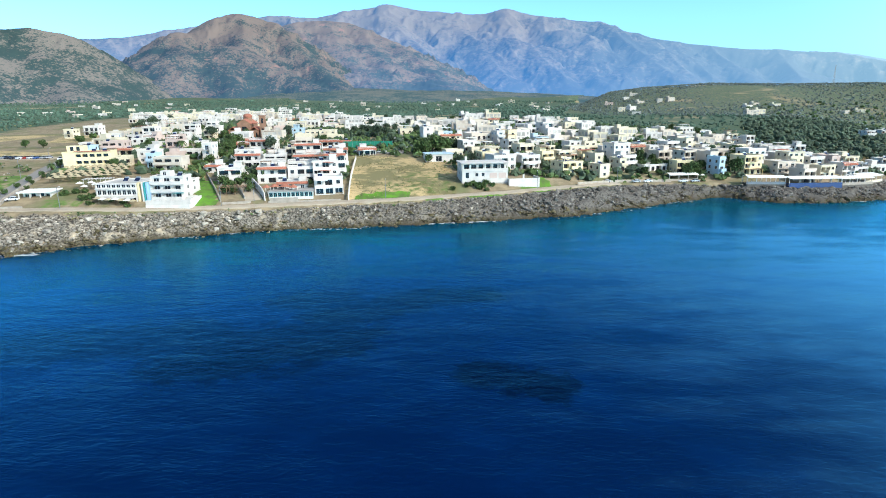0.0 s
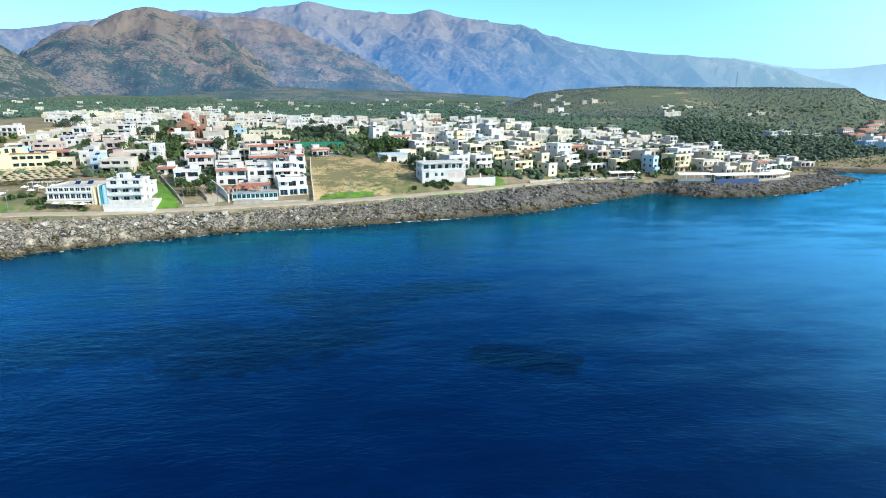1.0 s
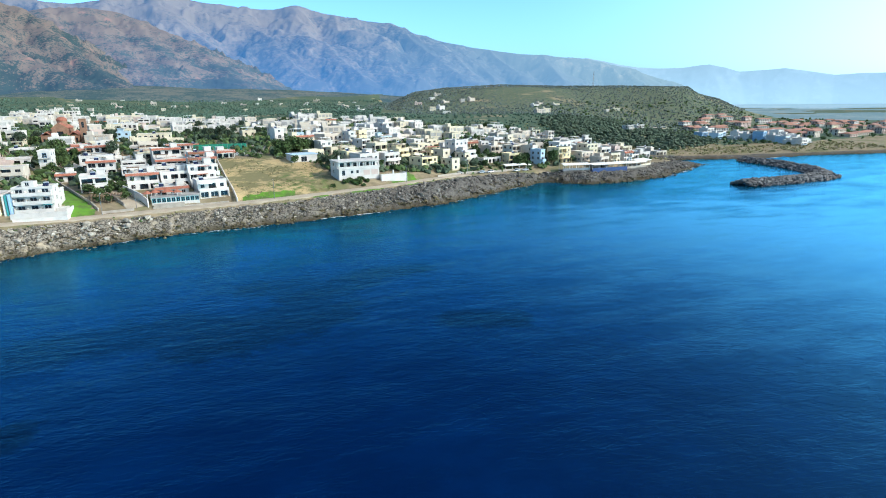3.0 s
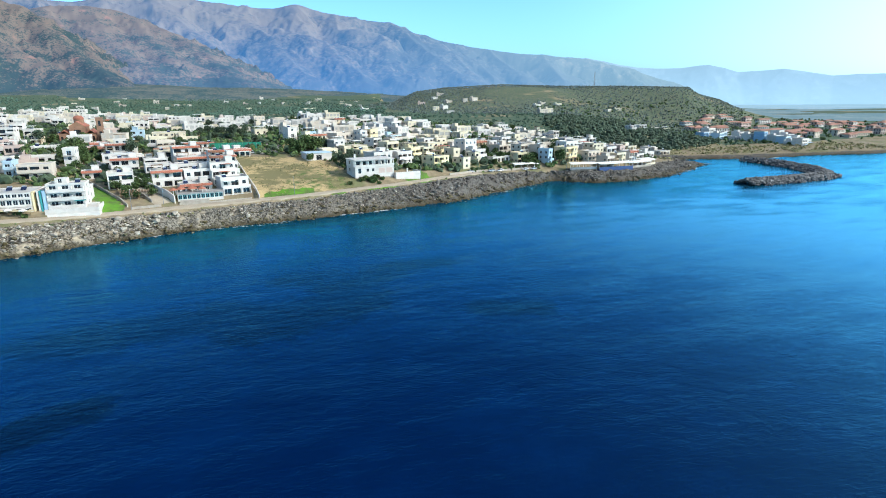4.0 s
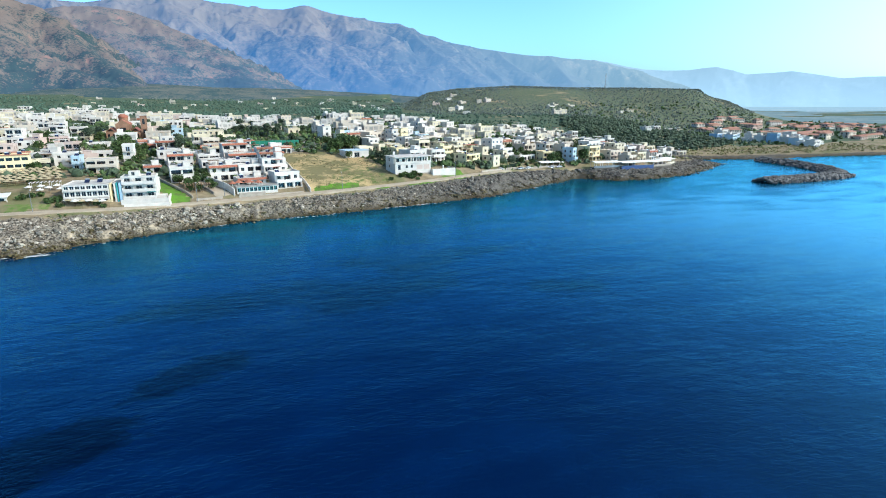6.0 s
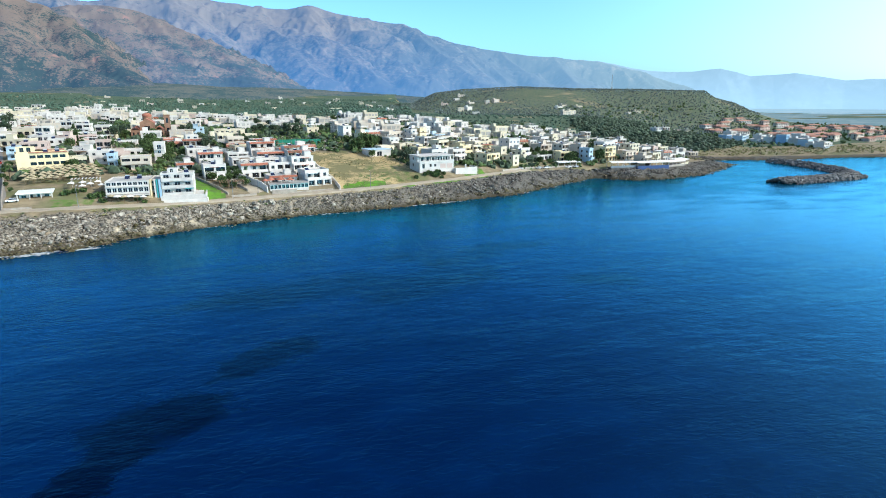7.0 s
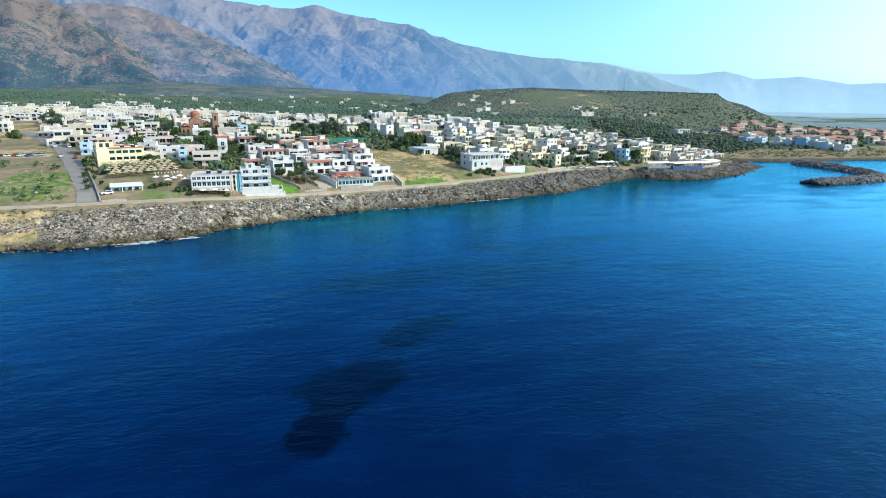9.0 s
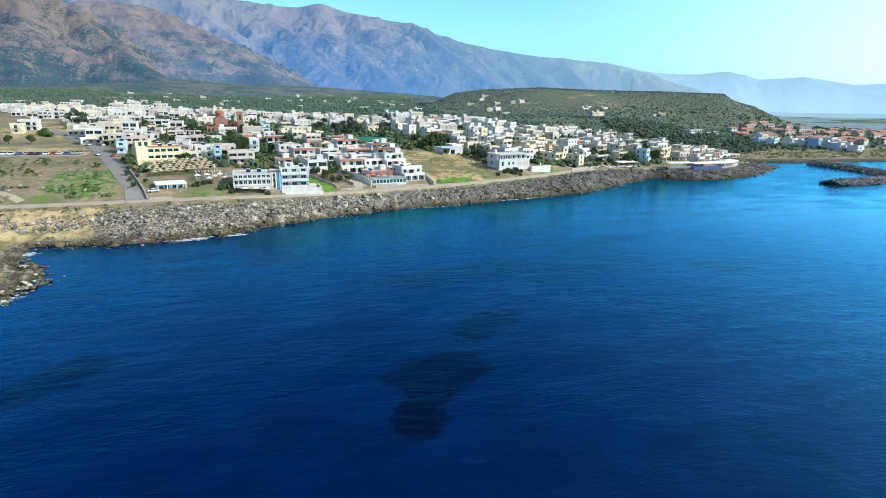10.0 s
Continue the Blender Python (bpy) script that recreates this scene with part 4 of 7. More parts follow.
    part("parapet", bm, wall_m, root)
    if red:
        bm = bmesh.new()
        for y0, y1, z0, z1 in ((-0.75, 0.3, top - 0.1, top + ph + 0.25),):
            v = [bm.verts.new(p) for p in ((-w / 2 - .3, y0, z0), (w / 2 + .3, y0, z0), (w / 2 + .3, y1, z1), (-w / 2 - .3, y1, z1),
                                           (-w / 2 - .3, y0, z0 - .12), (w / 2 + .3, y0, z0 - .12), (w / 2 + .3, y1, z1 - .12), (-w / 2 - .3, y1, z1 - .12))]
            for f in ((0, 1, 2, 3), (7, 6, 5, 4), (0, 4, 5, 1), (1, 5, 6, 2), (2, 6, 7, 3), (3, 7, 4, 0)):
                bm.faces.new([v[i] for i in f])
            k = int(w / 0.5)
            for i in range(k):
                xx = -w / 2 - .2 + (w + .4) * i / max(1, k - 1)
                tube(bm, (xx, y0, z0 + .02), (xx, y1, z1 + .02), .08, .08, 4)
        part("tiled_edge", bm, M_TILE, root, "terracotta tiled eaves")
    if d > 6 and w > 5 and rng.random() < 0.33:
        a = rng.choice([-1, 1]) * (w / 2 - 2.2)
        bm = bmesh.new()
        box(bm, a - 1.4, a + 1.4, d - 4.4, d - 1, top + 0.062, top + 2.1)
        box(bm, a - 1.6, a + 1.6, d - 4.6, d - 0.8, top + 2.102, top + 2.25)
        part("stair_head", bm, wall_m, root)
    if rng.random() < 0.45 and w > 5:
        # veranda before the ground floor, or a pergola on the roof
        a, b = sorted((rng.uniform(-w / 2, -w / 6), rng.uniform(w / 6, w / 2)))
        up, y0, y1 = (0.0, -2.4, -0.01) if rng.random() < 0.6 else (top + 0.06, d * .2, d * .75)
        bm = bmesh.new()
        box(bm, a, b, y0, y1, up + 2.15, up + 2.3)
        part("veranda_roof" if not up else "pergola_roof", bm, rng.choice([wall_m, M_AWN, M_WOOD, M_TILE]), root)
        for px0 in (a + .05, b - .2):
            bm = bmesh.new()
            box(bm, px0, px0 + .15, y0 + .05, y0 + .2, up - (low if not up else 0), up + 2.148)
            part("post", bm, wall_m, root)
    if rng.random() < 0.55 and d > 5:
        heater(root, rng.uniform(-w / 2 + 1.5, w / 2 - 1.5), d * 0.4, top + 0.06)
    return root


FAR_SLOTS = ["white", "cream", "beige", "pink"]
FAR_MESH = bmesh.new()


N_FAR = [0]


def far_house(x, y, w, d, n, turn, colour, label=""):
    """A house in the back rows: walls with window recesses, a roof and a parapet."""
    colour = colour.replace("_red", "")
    colour = colour if colour in FAR_SLOTS else "white"
    N_FAR[0] += 1
    single = bool(label) or N_FAR[0] <= 60   # the rest stay joined
    mi = 0 if single else FAR_SLOTS.index(colour)
    H, top = 2.5, n * 2.5
    walls, roof, edge, weld = bmesh.new(), bmesh.new(), bmesh.new(), {}
    for o, u, nn, width in (((-w / 2, 0, -1.5), (1, 0, 0), (0, -1, 0), w), ((w / 2, 0, -1.5), (0, 1, 0), (1, 0, 0), d), ((-w / 2, d, -1.5), (0, -1, 0), (-1, 0, 0), d)):
        cols = max(1, int(width / 2.6))
        rnd = random.Random(int(x * 10) + int(y * 7) + int(width * 10))
        holes = []
        for c in range(cols):
            for s in range(n):
                mid, wide = width * (c + .5) / cols, rnd.random() < .4
                half = width / cols / 2 - .3 if wide else .6
                holes.append((mid - half, mid + half, (1.6 if wide else 2.2) + s * H, 3.5 + s * H, 1.2 if wide else .25))
        facade(walls, o, u, nn, width, 1.5 + top, holes, mi, 1 if single else 5, weld)
    box(roof, -w / 2 + .2, w / 2 - .2, .2, d, -1.4, top + .05, 0 if single else 4)
    for b in ((-w / 2 - .1, w / 2 + .1, -.1, .2), (-w / 2 - .1, w / 2 + .1, d - .2, d + .1), (-w / 2 - .1, -w / 2 + .2, .2, d - .2), (w / 2 - .2, w / 2 + .1, .2, d - .2)):
        box(edge, *b, top + .002, top + .55, mi)
    if w > 9:
        box(edge, -w / 2 + .6, -w / 2 + 3, d - 3.4, d - .8, top + .06, top + 2.3, mi)
    at = pose(x, y, land(x, y), 0, 0, turn)
    if single:
        root = new("house")
        root.matrix_basis = at
        tagged(root, label or f"small {LOOKS[colour]} {('single', 'two')[n - 1]}-storey house in the crowded back lanes", "house", "farmhouses" if label else "back-lane houses")
        part("wall", walls, WALLS[colour], root).data.materials.append(M_GLASS)
        part("roof", roof, M_ROOF, root, "grey screed roof")
        part("parapet", edge, WALLS[colour], root)
        return
    for bm in (walls, roof, edge):
        bm.transform(at)
        me = bpy.data.meshes.new("tmp")
        bm.to_mesh(me)
        bm.free()
        FAR_MESH.from_mesh(me)
        bpy.data.meshes.remove(me)


# ---- buildings with a shape of their own ----
def volume(root, x0, x1, y0, y1, z0, z1, material, front=(), right=(), left=(), kind="white", name="wall"):
    """A walled box with openings (from, to, bottom, top, depth) on its sides, and their windows."""
    bm = bmesh.new()
    sides = (((x0, y0, z0), (1, 0, 0), (0, -1, 0), x1 - x0, 0, front), ((x1, y0, z0), (0, 1, 0), (1, 0, 0), y1 - y0, 90, right),
             ((x0, y1, z0), (0, -1, 0), (-1, 0, 0), y1 - y0, -90, left), ((x1, y1, z0), (-1, 0, 0), (0, 1, 0), x1 - x0, 180, ()))
    slots, weld = [], {}
    for o, u, nn, width, turn, holes in sides:
        facade(bm, o, u, nn, width, z1 - z0, list(holes), weld=weld)
        for a, b, c, e, deep in holes:
            slots.append((Matrix.Translation(Vector(o) + Vector(u) * ((a + b) / 2) - Vector(nn) * (deep - 0.05) + Vector((0, 0, c))) @ pose(0, 0, 0, 0, 0, turn), b - a - 0.02, e - c - 0.02))
    v = [bm.verts.new(p) for p in ((x0, y0, z1), (x1, y0, z1), (x1, y1, z1), (x0, y1, z1))]
    bm.faces.new(v)
    part(name, bm, material, root)
    for m, w, h in slots:
        opening(root, m, w, h, kind)


def rim(root, x0, x1, y0, y1, z, high, material, deck=M_ROOF):
    bm = bmesh.new()
    e = 0.1
    box(bm, x0 - e, x1 + e, y0 - e, y0 + .2, z + .004, z + high)
    box(bm, x0 - e, x1 + e, y1 - .2, y1 + e, z + .004, z + high)
    box(bm, x0 - e, x0 + .2, y0 + .203, y1 - .203, z + .004, z + high)
    box(bm, x1 - .2, x1 + e, y0 + .203, y1 - .203, z + .004, z + high)
    part("parapet", bm, material, root)
    bm = bmesh.new()
    box(bm, x0 + .21, x1 - .21, y0 + .21, y1 - .21, z + .004, z + .06)
    part("roof", bm, deck, root)


def slab(root, name, material, *b, label=""):
    bm = bmesh.new()
    box(bm, *b)
    return part(name, bm, material, root, label)


def thing(name, at, label, category, group=""):
    root = new(name)
    root.matrix_basis = at
    return tagged(root, label, category, group)


W = WALLS["white"]


def seafront_hotel():
    root = thing("hotel", pose(-104.3, 164.2, 7.4, 0, 0, 1), "white seafront hotel with ribbon windows and a four-storey balcony tower", "hotel")
    # long wing with three floors of wide windows between white bands
    rows = [(0.3 + i * 1.46, 1.48 + i * 1.46, 1.85 + 2.1 * s, 3.25 + 2.1 * s, 0.35) for s in (1, 2) for i in range(8)] + [(0.45 + i * 2.9, 2.85 + i * 2.9, 1.7, 3.2, 0.9) for i in range(4)]
    volume(root, 0, 12.0, 0, 13, -1.6, 5.4, W, rows, kind="white")
    slab(root, "end_wall", WALLS["pink"], -0.06, -0.004, 0.1, 12.9, -1.5, 5.2, label="dull red end wall")
    rim(root, 0, 12.0, 0, 13, 5.4, 0.4, W)
    for s in range(1, 3):
        slab(root, "ledge", W, 0, 12.0, -0.6, -0.004, 2.1 * s - 0.2, 2.1 * s + 0.05)
    slab(root, "canopy", W, 0.2, 11.8, -2.4, -0.004, 1.62, 1.74, label="white slab canopy over the terrace")
    slab(root, "awning", WALLS["pale_blue"], 1.0, 7.5, 13.3, 17.5, 4.0, 4.2, label="pale blue shade roof over the pool")
    # link with coloured fins
    volume(root, 12.004, 15.2, 2.2, 13, -1.6, 5.4, W, [(0.3, 1.4, 1.9 + 2.1 * s, 3.2 + 2.1 * s, 0.2) for s in range(3)], kind="teal")
    rim(root, 12.004, 15.2, 2.2, 13, 5.4, 0.4, W)
    for x, m, l in ((12.2, WALLS["yellow"], "yellow fin"), (13.4, W, "white fin"), (14.0, M_TEAL, "teal fin"), (14.7, WALLS["blue"], "blue fin")):
        slab(root, "fin", m, x, x + 0.45, 0.2, 2.19, -1.2, 5.9, label=l)
    # tower
    fr = [(0.7 + 3.1 * i, 2.4 + 3.1 * i, 0.55 + 2.3 * s, 2.2 + 2.3 * s, 0.25) for i in range(3) for s in range(1, 4)]
    volume(root, 15.204, 24.8, 2.8, 8.6, -2.2, 7.0, W, fr, right=[(2.4, 3.6, 0.9 + 2.3 * s, 2.1 + 2.3 * s, 0.2) for s in range(1, 4)], kind="white")
    rim(root, 15.204, 24.8, 2.8, 8.6, 7.0, 0.5, W)
    volume(root, 15.6, 24.4, 8.604, 15, -2.2, 5.2, W, right=[(2, 3.2, 2.2 + 2.3 * s, 3.4 + 2.3 * s, 0.2) for s in range(1, 3)])
    rim(root, 15.6, 24.4, 8.604, 15, 5.2, 0.4, W)
    for s in range(1, 4):
        balc = new("balcony_row")
        balc.parent = root
        z = 2.3 * s - 1.7
        slab(balc, "balcony", W, 15.4, 24.6, 1.3, 2.796, z - 0.15, z)
        slab(balc, "parapet", W, 15.4, 24.6, 1.3, 1.44, z + 0.003, z + 0.85)
        for x in (15.4, 18.4, 21.5, 24.45):
            slab(balc, "divider", W, x, x + 0.15, 1.443, 2.793, z + 0.003, z + 1.3)
    slab(root, "awning", M_TEAL, 22.0, 24.6, 0.9, 2.79, 2.5, 2.6, label="teal awning")
    volume(root, 17, 20, 5.2, 8.2, 7.07, 8.7, W, [(0.8, 1.8, 0.3, 1.5, 0.15)])
    heater(root, 22.6, 6, 7.06)
    heater(root, 5, 8, 5.46)
    heater(root, 8.5, 8, 5.46)
    # stepped garden walls before the tower
    slab(root, "terrace", M_STONE, 15.6, 28.0, -1.6, 2.79, -2.4, 0.2, label="paved terrace")
    slab(root, "garden_wall", W, 15.2, 28.4, -1.95, -1.65, -2.4, 0.9)
    slab(root, "garden_wall", W, 16.2, 28.6, -4.0, -3.7, -2.4, -0.2)
    slab(root, "garden_wall", W, 28.1, 28.4, -1.64, 6.0, -2.4, 1.2)
    slab(root, "garden_wall", W, 28.604, 28.9, -4.0, -1.0, -2.4, -0.1)
    slab(root, "side_stair", W, 24.9, 27.4, 2.85, 6.0, -2.4, 1.2, label="white outdoor stair block")


def yellow_hotel():
    root = thing("hotel", pose(-138.4, 201.4, 12.0, 0, 0, 18), "yellow three-storey hotel with deep balconies in its front", "hotel")
    Y = WALLS["yellow"]
    fr = [(4.0 + 2.2 * i, 5.8 + 2.2 * i, 2.25 + 2.35 * s, 4.0 + 2.35 * s, 1.2) for i in range(5) for s in range(3)]
    volume(root, 0, 15.5, 0, 9.5, -2, 7.1, Y, fr, left=[(1.5 + 2.8 * i, 3.0 + 2.8 * i, 2.7 + 2.35 * s, 3.9 + 2.35 * s, 0.2) for i in range(3) for s in range(3)], kind="brown")
    for s in range(3):
        for i in range(5):
            slab(root, "balcony_rail", Y, 4.0 + 2.2 * i, 5.8 + 2.2 * i, 0.02, 0.12, 0.26 + 2.35 * s, 0.95 + 2.35 * s)
    rim(root, 0, 15.5, 0, 9.5, 7.1, 0.4, Y)
    volume(root, 0.5, 6.0, 4.0, 9, 7.17, 9.4, Y, [(1, 2.2, 0.5, 2.0, 0.5), (3.0, 4.2, 0.5, 2.0, 0.5)], kind="brown")
    slab(root, "roof", M_TILE, 3.8, 15.2, -0.5, 1.2, 7.55, 7.75, label="tiled strip of roof")
    volume(root, 15.504, 21, 1.5, 9, -2, 4.9, WALLS["cream"], [(0.6 + 1.8 * i, 1.9 + 1.8 * i, 2.2 + 2.35 * s, 3.9 + 2.35 * s, 0.6) for i in range(3) for s in range(2)], kind="brown")
    rim(root, 15.504, 21, 1.5, 9, 4.9, 0.5, WALLS["cream"])
    heater(root, 9, 5, 7.17)
    heater(root, 12.5, 5, 7.17)


def kiosk():
    root = thing("beach_bar", pose(-127.4, 163.4, 7.9, 0, 0, 12), "low white beach bar with a slab roof and teal doors", "bar")
    volume(root, 0.6, 8.4, 2.0, 7, -1.2, 2.6, W, [(0.5, 1.7, 1.6, 3.2, .2), (2.2, 3.4, 1.3, 3.4, .2), (4.4, 5.6, 1.3, 3.4, .2), (6.2, 7.4, 1.6, 3.2, .2)], kind="teal")
    slab(root, "roof", M_AWN, 0, 9.2, -0.4, 7.6, 2.63, 2.95, label="white slab roof")
    slab(root, "deck", M_STONE, 0, 9.2, -0.6, 1.99, -1.4, 0.1, label="paved deck")
    for x in (0.25, 3.2, 6.0, 8.7):
        slab(root, "post", W, x, x + .25, -0.1, 0.15, 0.102, 2.625)


def villa():
    root = thing("villa", pose(4.4, 193.2, 10.1, 0, 0, 9), "white two-storey villa with a columned upper veranda", "villa")
    low = [(1.2, 2.4, 1.7, 3.6, .4), (4.6, 5.6, 2.3, 3.4, .2), (6.8, 7.8, 2.3, 3.4, .2)]
    volume(root, 0, 16, 0, 10, -1.5, 2.6, W, low, left=[(3, 4.2, 2.2, 3.4, .2)], kind="brown")
    for a in (9.6, 12.8):
        slab(root, "garage_door", WALLS["pink"], a, a + 2.6, -0.05, -0.004, 0, 1.9, label="brown panelled garage door")
    volume(root, 0, 16, 2.2, 10, 2.604, 5.2, W, [(1 + 2.5 * i, 2.8 + 2.5 * i, 0.2, 2.0, .25) for i in range(6)], left=[(3, 4.2, .8, 2.0, .2)], kind="brown")
    slab(root, "veranda_floor", W, -0.1, 16.1, -0.3, 2.19, 2.604, 2.75)
    slab(root, "parapet", W, -0.1, 16.1, -0.3, -0.15, 2.752, 3.45)
    for i in range(7):
        slab(root, "column", W, 0.1 + 2.6 * i, 0.4 + 2.6 * i, -0.14, 0.16, 2.753, 5.15)
    slab(root, "roof", W, -0.4, 16.4, -0.6, 10.3, 5.204, 5.45)
    slab(root, "chimney", W, 2.2, 2.9, 7, 7.7, 5.453, 7.0)
    slab(root, "plinth", M_STONE, -.1, 16.1, -.3, 10.1, -3.6, -1.504, label="stone plinth on the slope")
    g = thing("garden_wall", pose(20.6, 193.8, 8.6, 0, 0, 12), "low white garden wall round a terrace", "wall")
    for b in ((0, 11, 0, .25, -2.4, 1.4), (0, .25, .252, 6, -2.4, 1.4), (10.75, 11, .252, 6, -2.4, 1.6)):
        slab(g, "panel", W, *b)
    slab(g, "pillar", W, 5, 5.5, 0.3, 0.8, -2.4, 2.8)


def gable(root, x0, x1, y0, y1, z0, z1, material):
    """A pitched roof with its ridge along y, with overhang and thickness."""
    bm = bmesh.new()
    m = (x0 + x1) / 2
    ring = [[bm.verts.new(p) for p in ((x0 - .35, y, z0 - .1), (m, y, z1), (x1 + .35, y, z0 - .1), (x1 + .35, y, z0 - .35), (m, y, z1 - .3), (x0 - .35, y, z0 - .35))] for y in (y0, y1)]
    for i in range(6):
        j = (i + 1) % 6
        bm.faces.new((ring[0][i], ring[0][j], ring[1][j], ring[1][i]))
    bm.faces.new(ring[0][::-1])
    bm.faces.new(ring[1])
    part("roof", bm, material, root, "red tiled gable roof")


def church():
    root = thing("church", pose(-121.5, 313, 17.4, 0, 0, 6), "red-brown brick church with tiled gables, a dome and bell tower", "church")
    wall = mat("church_brick", (0.30, 0.165, 0.105), 0.9, vary=0.16, scale=1.6, grain=20)
    # tall nave with a gabled front and a great arch, low aisles, a transept
    volume(root, 4.6, 11.4, 1.5, 20, -2, 8.6, wall, [(2.0, 4.8, 4.0, 9.0, .7)], right=[(2 + 4 * i, 3.0 + 4 * i, 8.2, 9.6, .3) for i in range(4)], kind="brown", name="nave")
    bm = bmesh.new()
    v = [bm.verts.new(p) for p in ((4.6, 1.5, 8.604), (11.4, 1.5, 8.604), (8, 1.5, 11), (4.6, 2.1, 8.604), (11.4, 2.1, 8.604), (8, 2.1, 11))]
    for f in ((0, 1, 2), (5, 4, 3), (0, 2, 5, 3), (2, 1, 4, 5), (1, 0, 3, 4)):
        bm.faces.new([v[k] for k in f])
    part("pediment", bm, wall, root)
    gable(root, 4.6, 11.4, 2.15, 20.3, 8.7, 11.2, M_TILE)
    for a, b in ((0, 4.596), (11.404, 16)):
        volume(root, a, b, 0, 18, -2, 5.2, wall, [(.7, 1.7, 3.4, 5.8, .4), (2.9, 3.9, 3.4, 5.8, .4)], right=[(2 + 4 * i, 3.2 + 4 * i, 3.5, 5.6, .3) for i in range(4)], kind="brown", name="aisle")
        gable(root, a + .3, b - .3, -.4, 18.3, 5.3, 7.0, M_TILE)
    bm = bmesh.new()
    tube(bm, (8, 12, 9.6), (8, 12, 12.6), 2.3, 2.3, 12)
    part("drum", bm, wall, root)
    bm = bmesh.new()
    bmesh.ops.create_uvsphere(bm, u_segments=16, v_segments=8, radius=2.5, matrix=Matrix.Translation((8, 12, 12.4)) @ Matrix.Diagonal((1, 1, 0.62, 1)))
    part("dome", bm, M_TILE, root, "tiled dome")
    volume(root, 16.6, 19.6, 1, 4, -2, 12.6, wall, [(.9, 2.1, 10.6, 13.4, .5), (.9, 2.1, 6, 8, .3)], right=[(.9, 2.1, 10.6, 13.4, .5)], left=[(.9, 2.1, 10.6, 13.4, .5)], kind="brown", name="bell_tower")
    slab(root, "cornice", wall, 16.4, 19.8, .8, 4.2, 12.604, 13.0)


def seafront_restaurant(x, y, z, turn, w, d, awning, label, rail):
    root = thing("restaurant_terrace", pose(x, y, z, 0, 0, turn), label, "restaurant", "harbour restaurants")
    slab(root, "deck", M_GREYROCK if rail is not M_DEEP else M_DEEP, 0, w, 0, d, -4.5, 0, label="quay wall under the terrace")
    n = max(2, int(w / 3.5))
    for i in range(n + 1):
        for yy in (0.3, d - 0.5):
            slab(root, "post", W, i * (w - .2) / n, i * (w - .2) / n + .18, yy, yy + .18, 0.002, 2.6)
    bm = bmesh.new()
    k = n
    for i in range(k):
        a, b = i * w / k + .03, (i + 1) * w / k - .03
        v = [bm.verts.new(p) for p in ((a, -.5, 2.55), (b, -.5, 2.55), (b, d * .5, 3.2), (a, d * .5, 3.2), (a, d, 2.62), (b, d, 2.62))]
        lowr = [bm.verts.new(q.co - Vector((0, 0, .08))) for q in v]
        for f in ((0, 1, 2, 3), (3, 2, 5, 4)):
            bm.faces.new([v[j] for j in f])
            bm.faces.new([lowr[j] for j in reversed(f)])
        for f in ((0, 1), (1, 2), (2, 5), (5, 4), (4, 3), (3, 0)):
            bm.faces.new((v[f[1]], v[f[0]], lowr[f[0]], lowr[f[1]]))
    part("awning", bm, awning, root, "pale canvas awning")
    slab(root, "railing", rail, 0, w, 0.02, 0.1, 0.002, 1.0)


seafront_hotel()
yellow_hotel()
kiosk()
villa()
church()
seafront_restaurant(112.5, 214.0, 4.8, -5, 14, 5, M_AWN, "seafront restaurant terrace with a dark quay and white awning", M_RAIL)
seafront_restaurant(127, 211.4, 4.5, 2, 20, 7, M_AWN, "seafront restaurant terrace with a blue railing", M_DEEP)
seafront_restaurant(147.5, 212.6, 4.3, 14, 14, 5.5, M_AWN, "restaurant terrace with cream awnings above the rocks", M_STONE)
seafront_restaurant(161, 219.5, 4.0, 30, 13, 8, M_AWN, "covered restaurant terrace on posts at the point", WALLS["cream"])
seafront_restaurant(86, 221.0, 5.0, 8, 12, 5, M_AWN, "small taverna terrace with parasols and a stone quay", M_STONE)

# white hotel with blue openings across the harbour, in stepped units
for k in range(18):
    u, back = (k % 9) / 8, k // 9
    x, y, w = 345 + 8 * u + 17 * back + 22 * math.sin(2.6 * u), 372 - 78 * u + 12 * back, (8, 10, 7, 9)[k % 4]
    r = thing("hotel_unit", pose(x, y, land(x, y), 0, 0, (14, 24, 8)[k % 3]), "white stepped hotel wing with blue shutters across the harbour", "hotel", "harbour hotel")
    n = (2, 2, 1, 2, 3)[k % 5]
    # pale blue units: bluish shade on white walls, put into the colour
    m = WALLS["blue"] if k in (0, 4) else WALLS["pale_blue"] if k in (1, 10, 6) else W
    hs = [(0.6 + 2.1 * i, 2.0 + 2.1 * i, 1.4 + 2.5 * f, 3.0 + 2.5 * f, .7) for i in range(int(w / 2.3)) for f in range(n)]
    volume(r, 0, w, 0, 8, -1, 2.5 * n + .3, m, hs, kind="blue")
    rim(r, 0, w, 0, 8, 2.5 * n + .3, .5, W)
    if k % 2:
        slab(r, "stair_head", W, 1.5, 4.5, 3, 6.5, 2.5 * n + .37, 2.5 * n + 2.2)
    slab(r, "terrace", WALLS["blue"], .3, w - .3, -1.6, -.004, .9, 1.05, label="blue-painted terrace roof")

# holiday village of long red-roofed rows behind it
rr = random.Random(12)
M_OLDTILE = mat("bleached_tile", (0.40, 0.20, 0.14), 0.9, vary=0.15, scale=2, per_object=0.15)
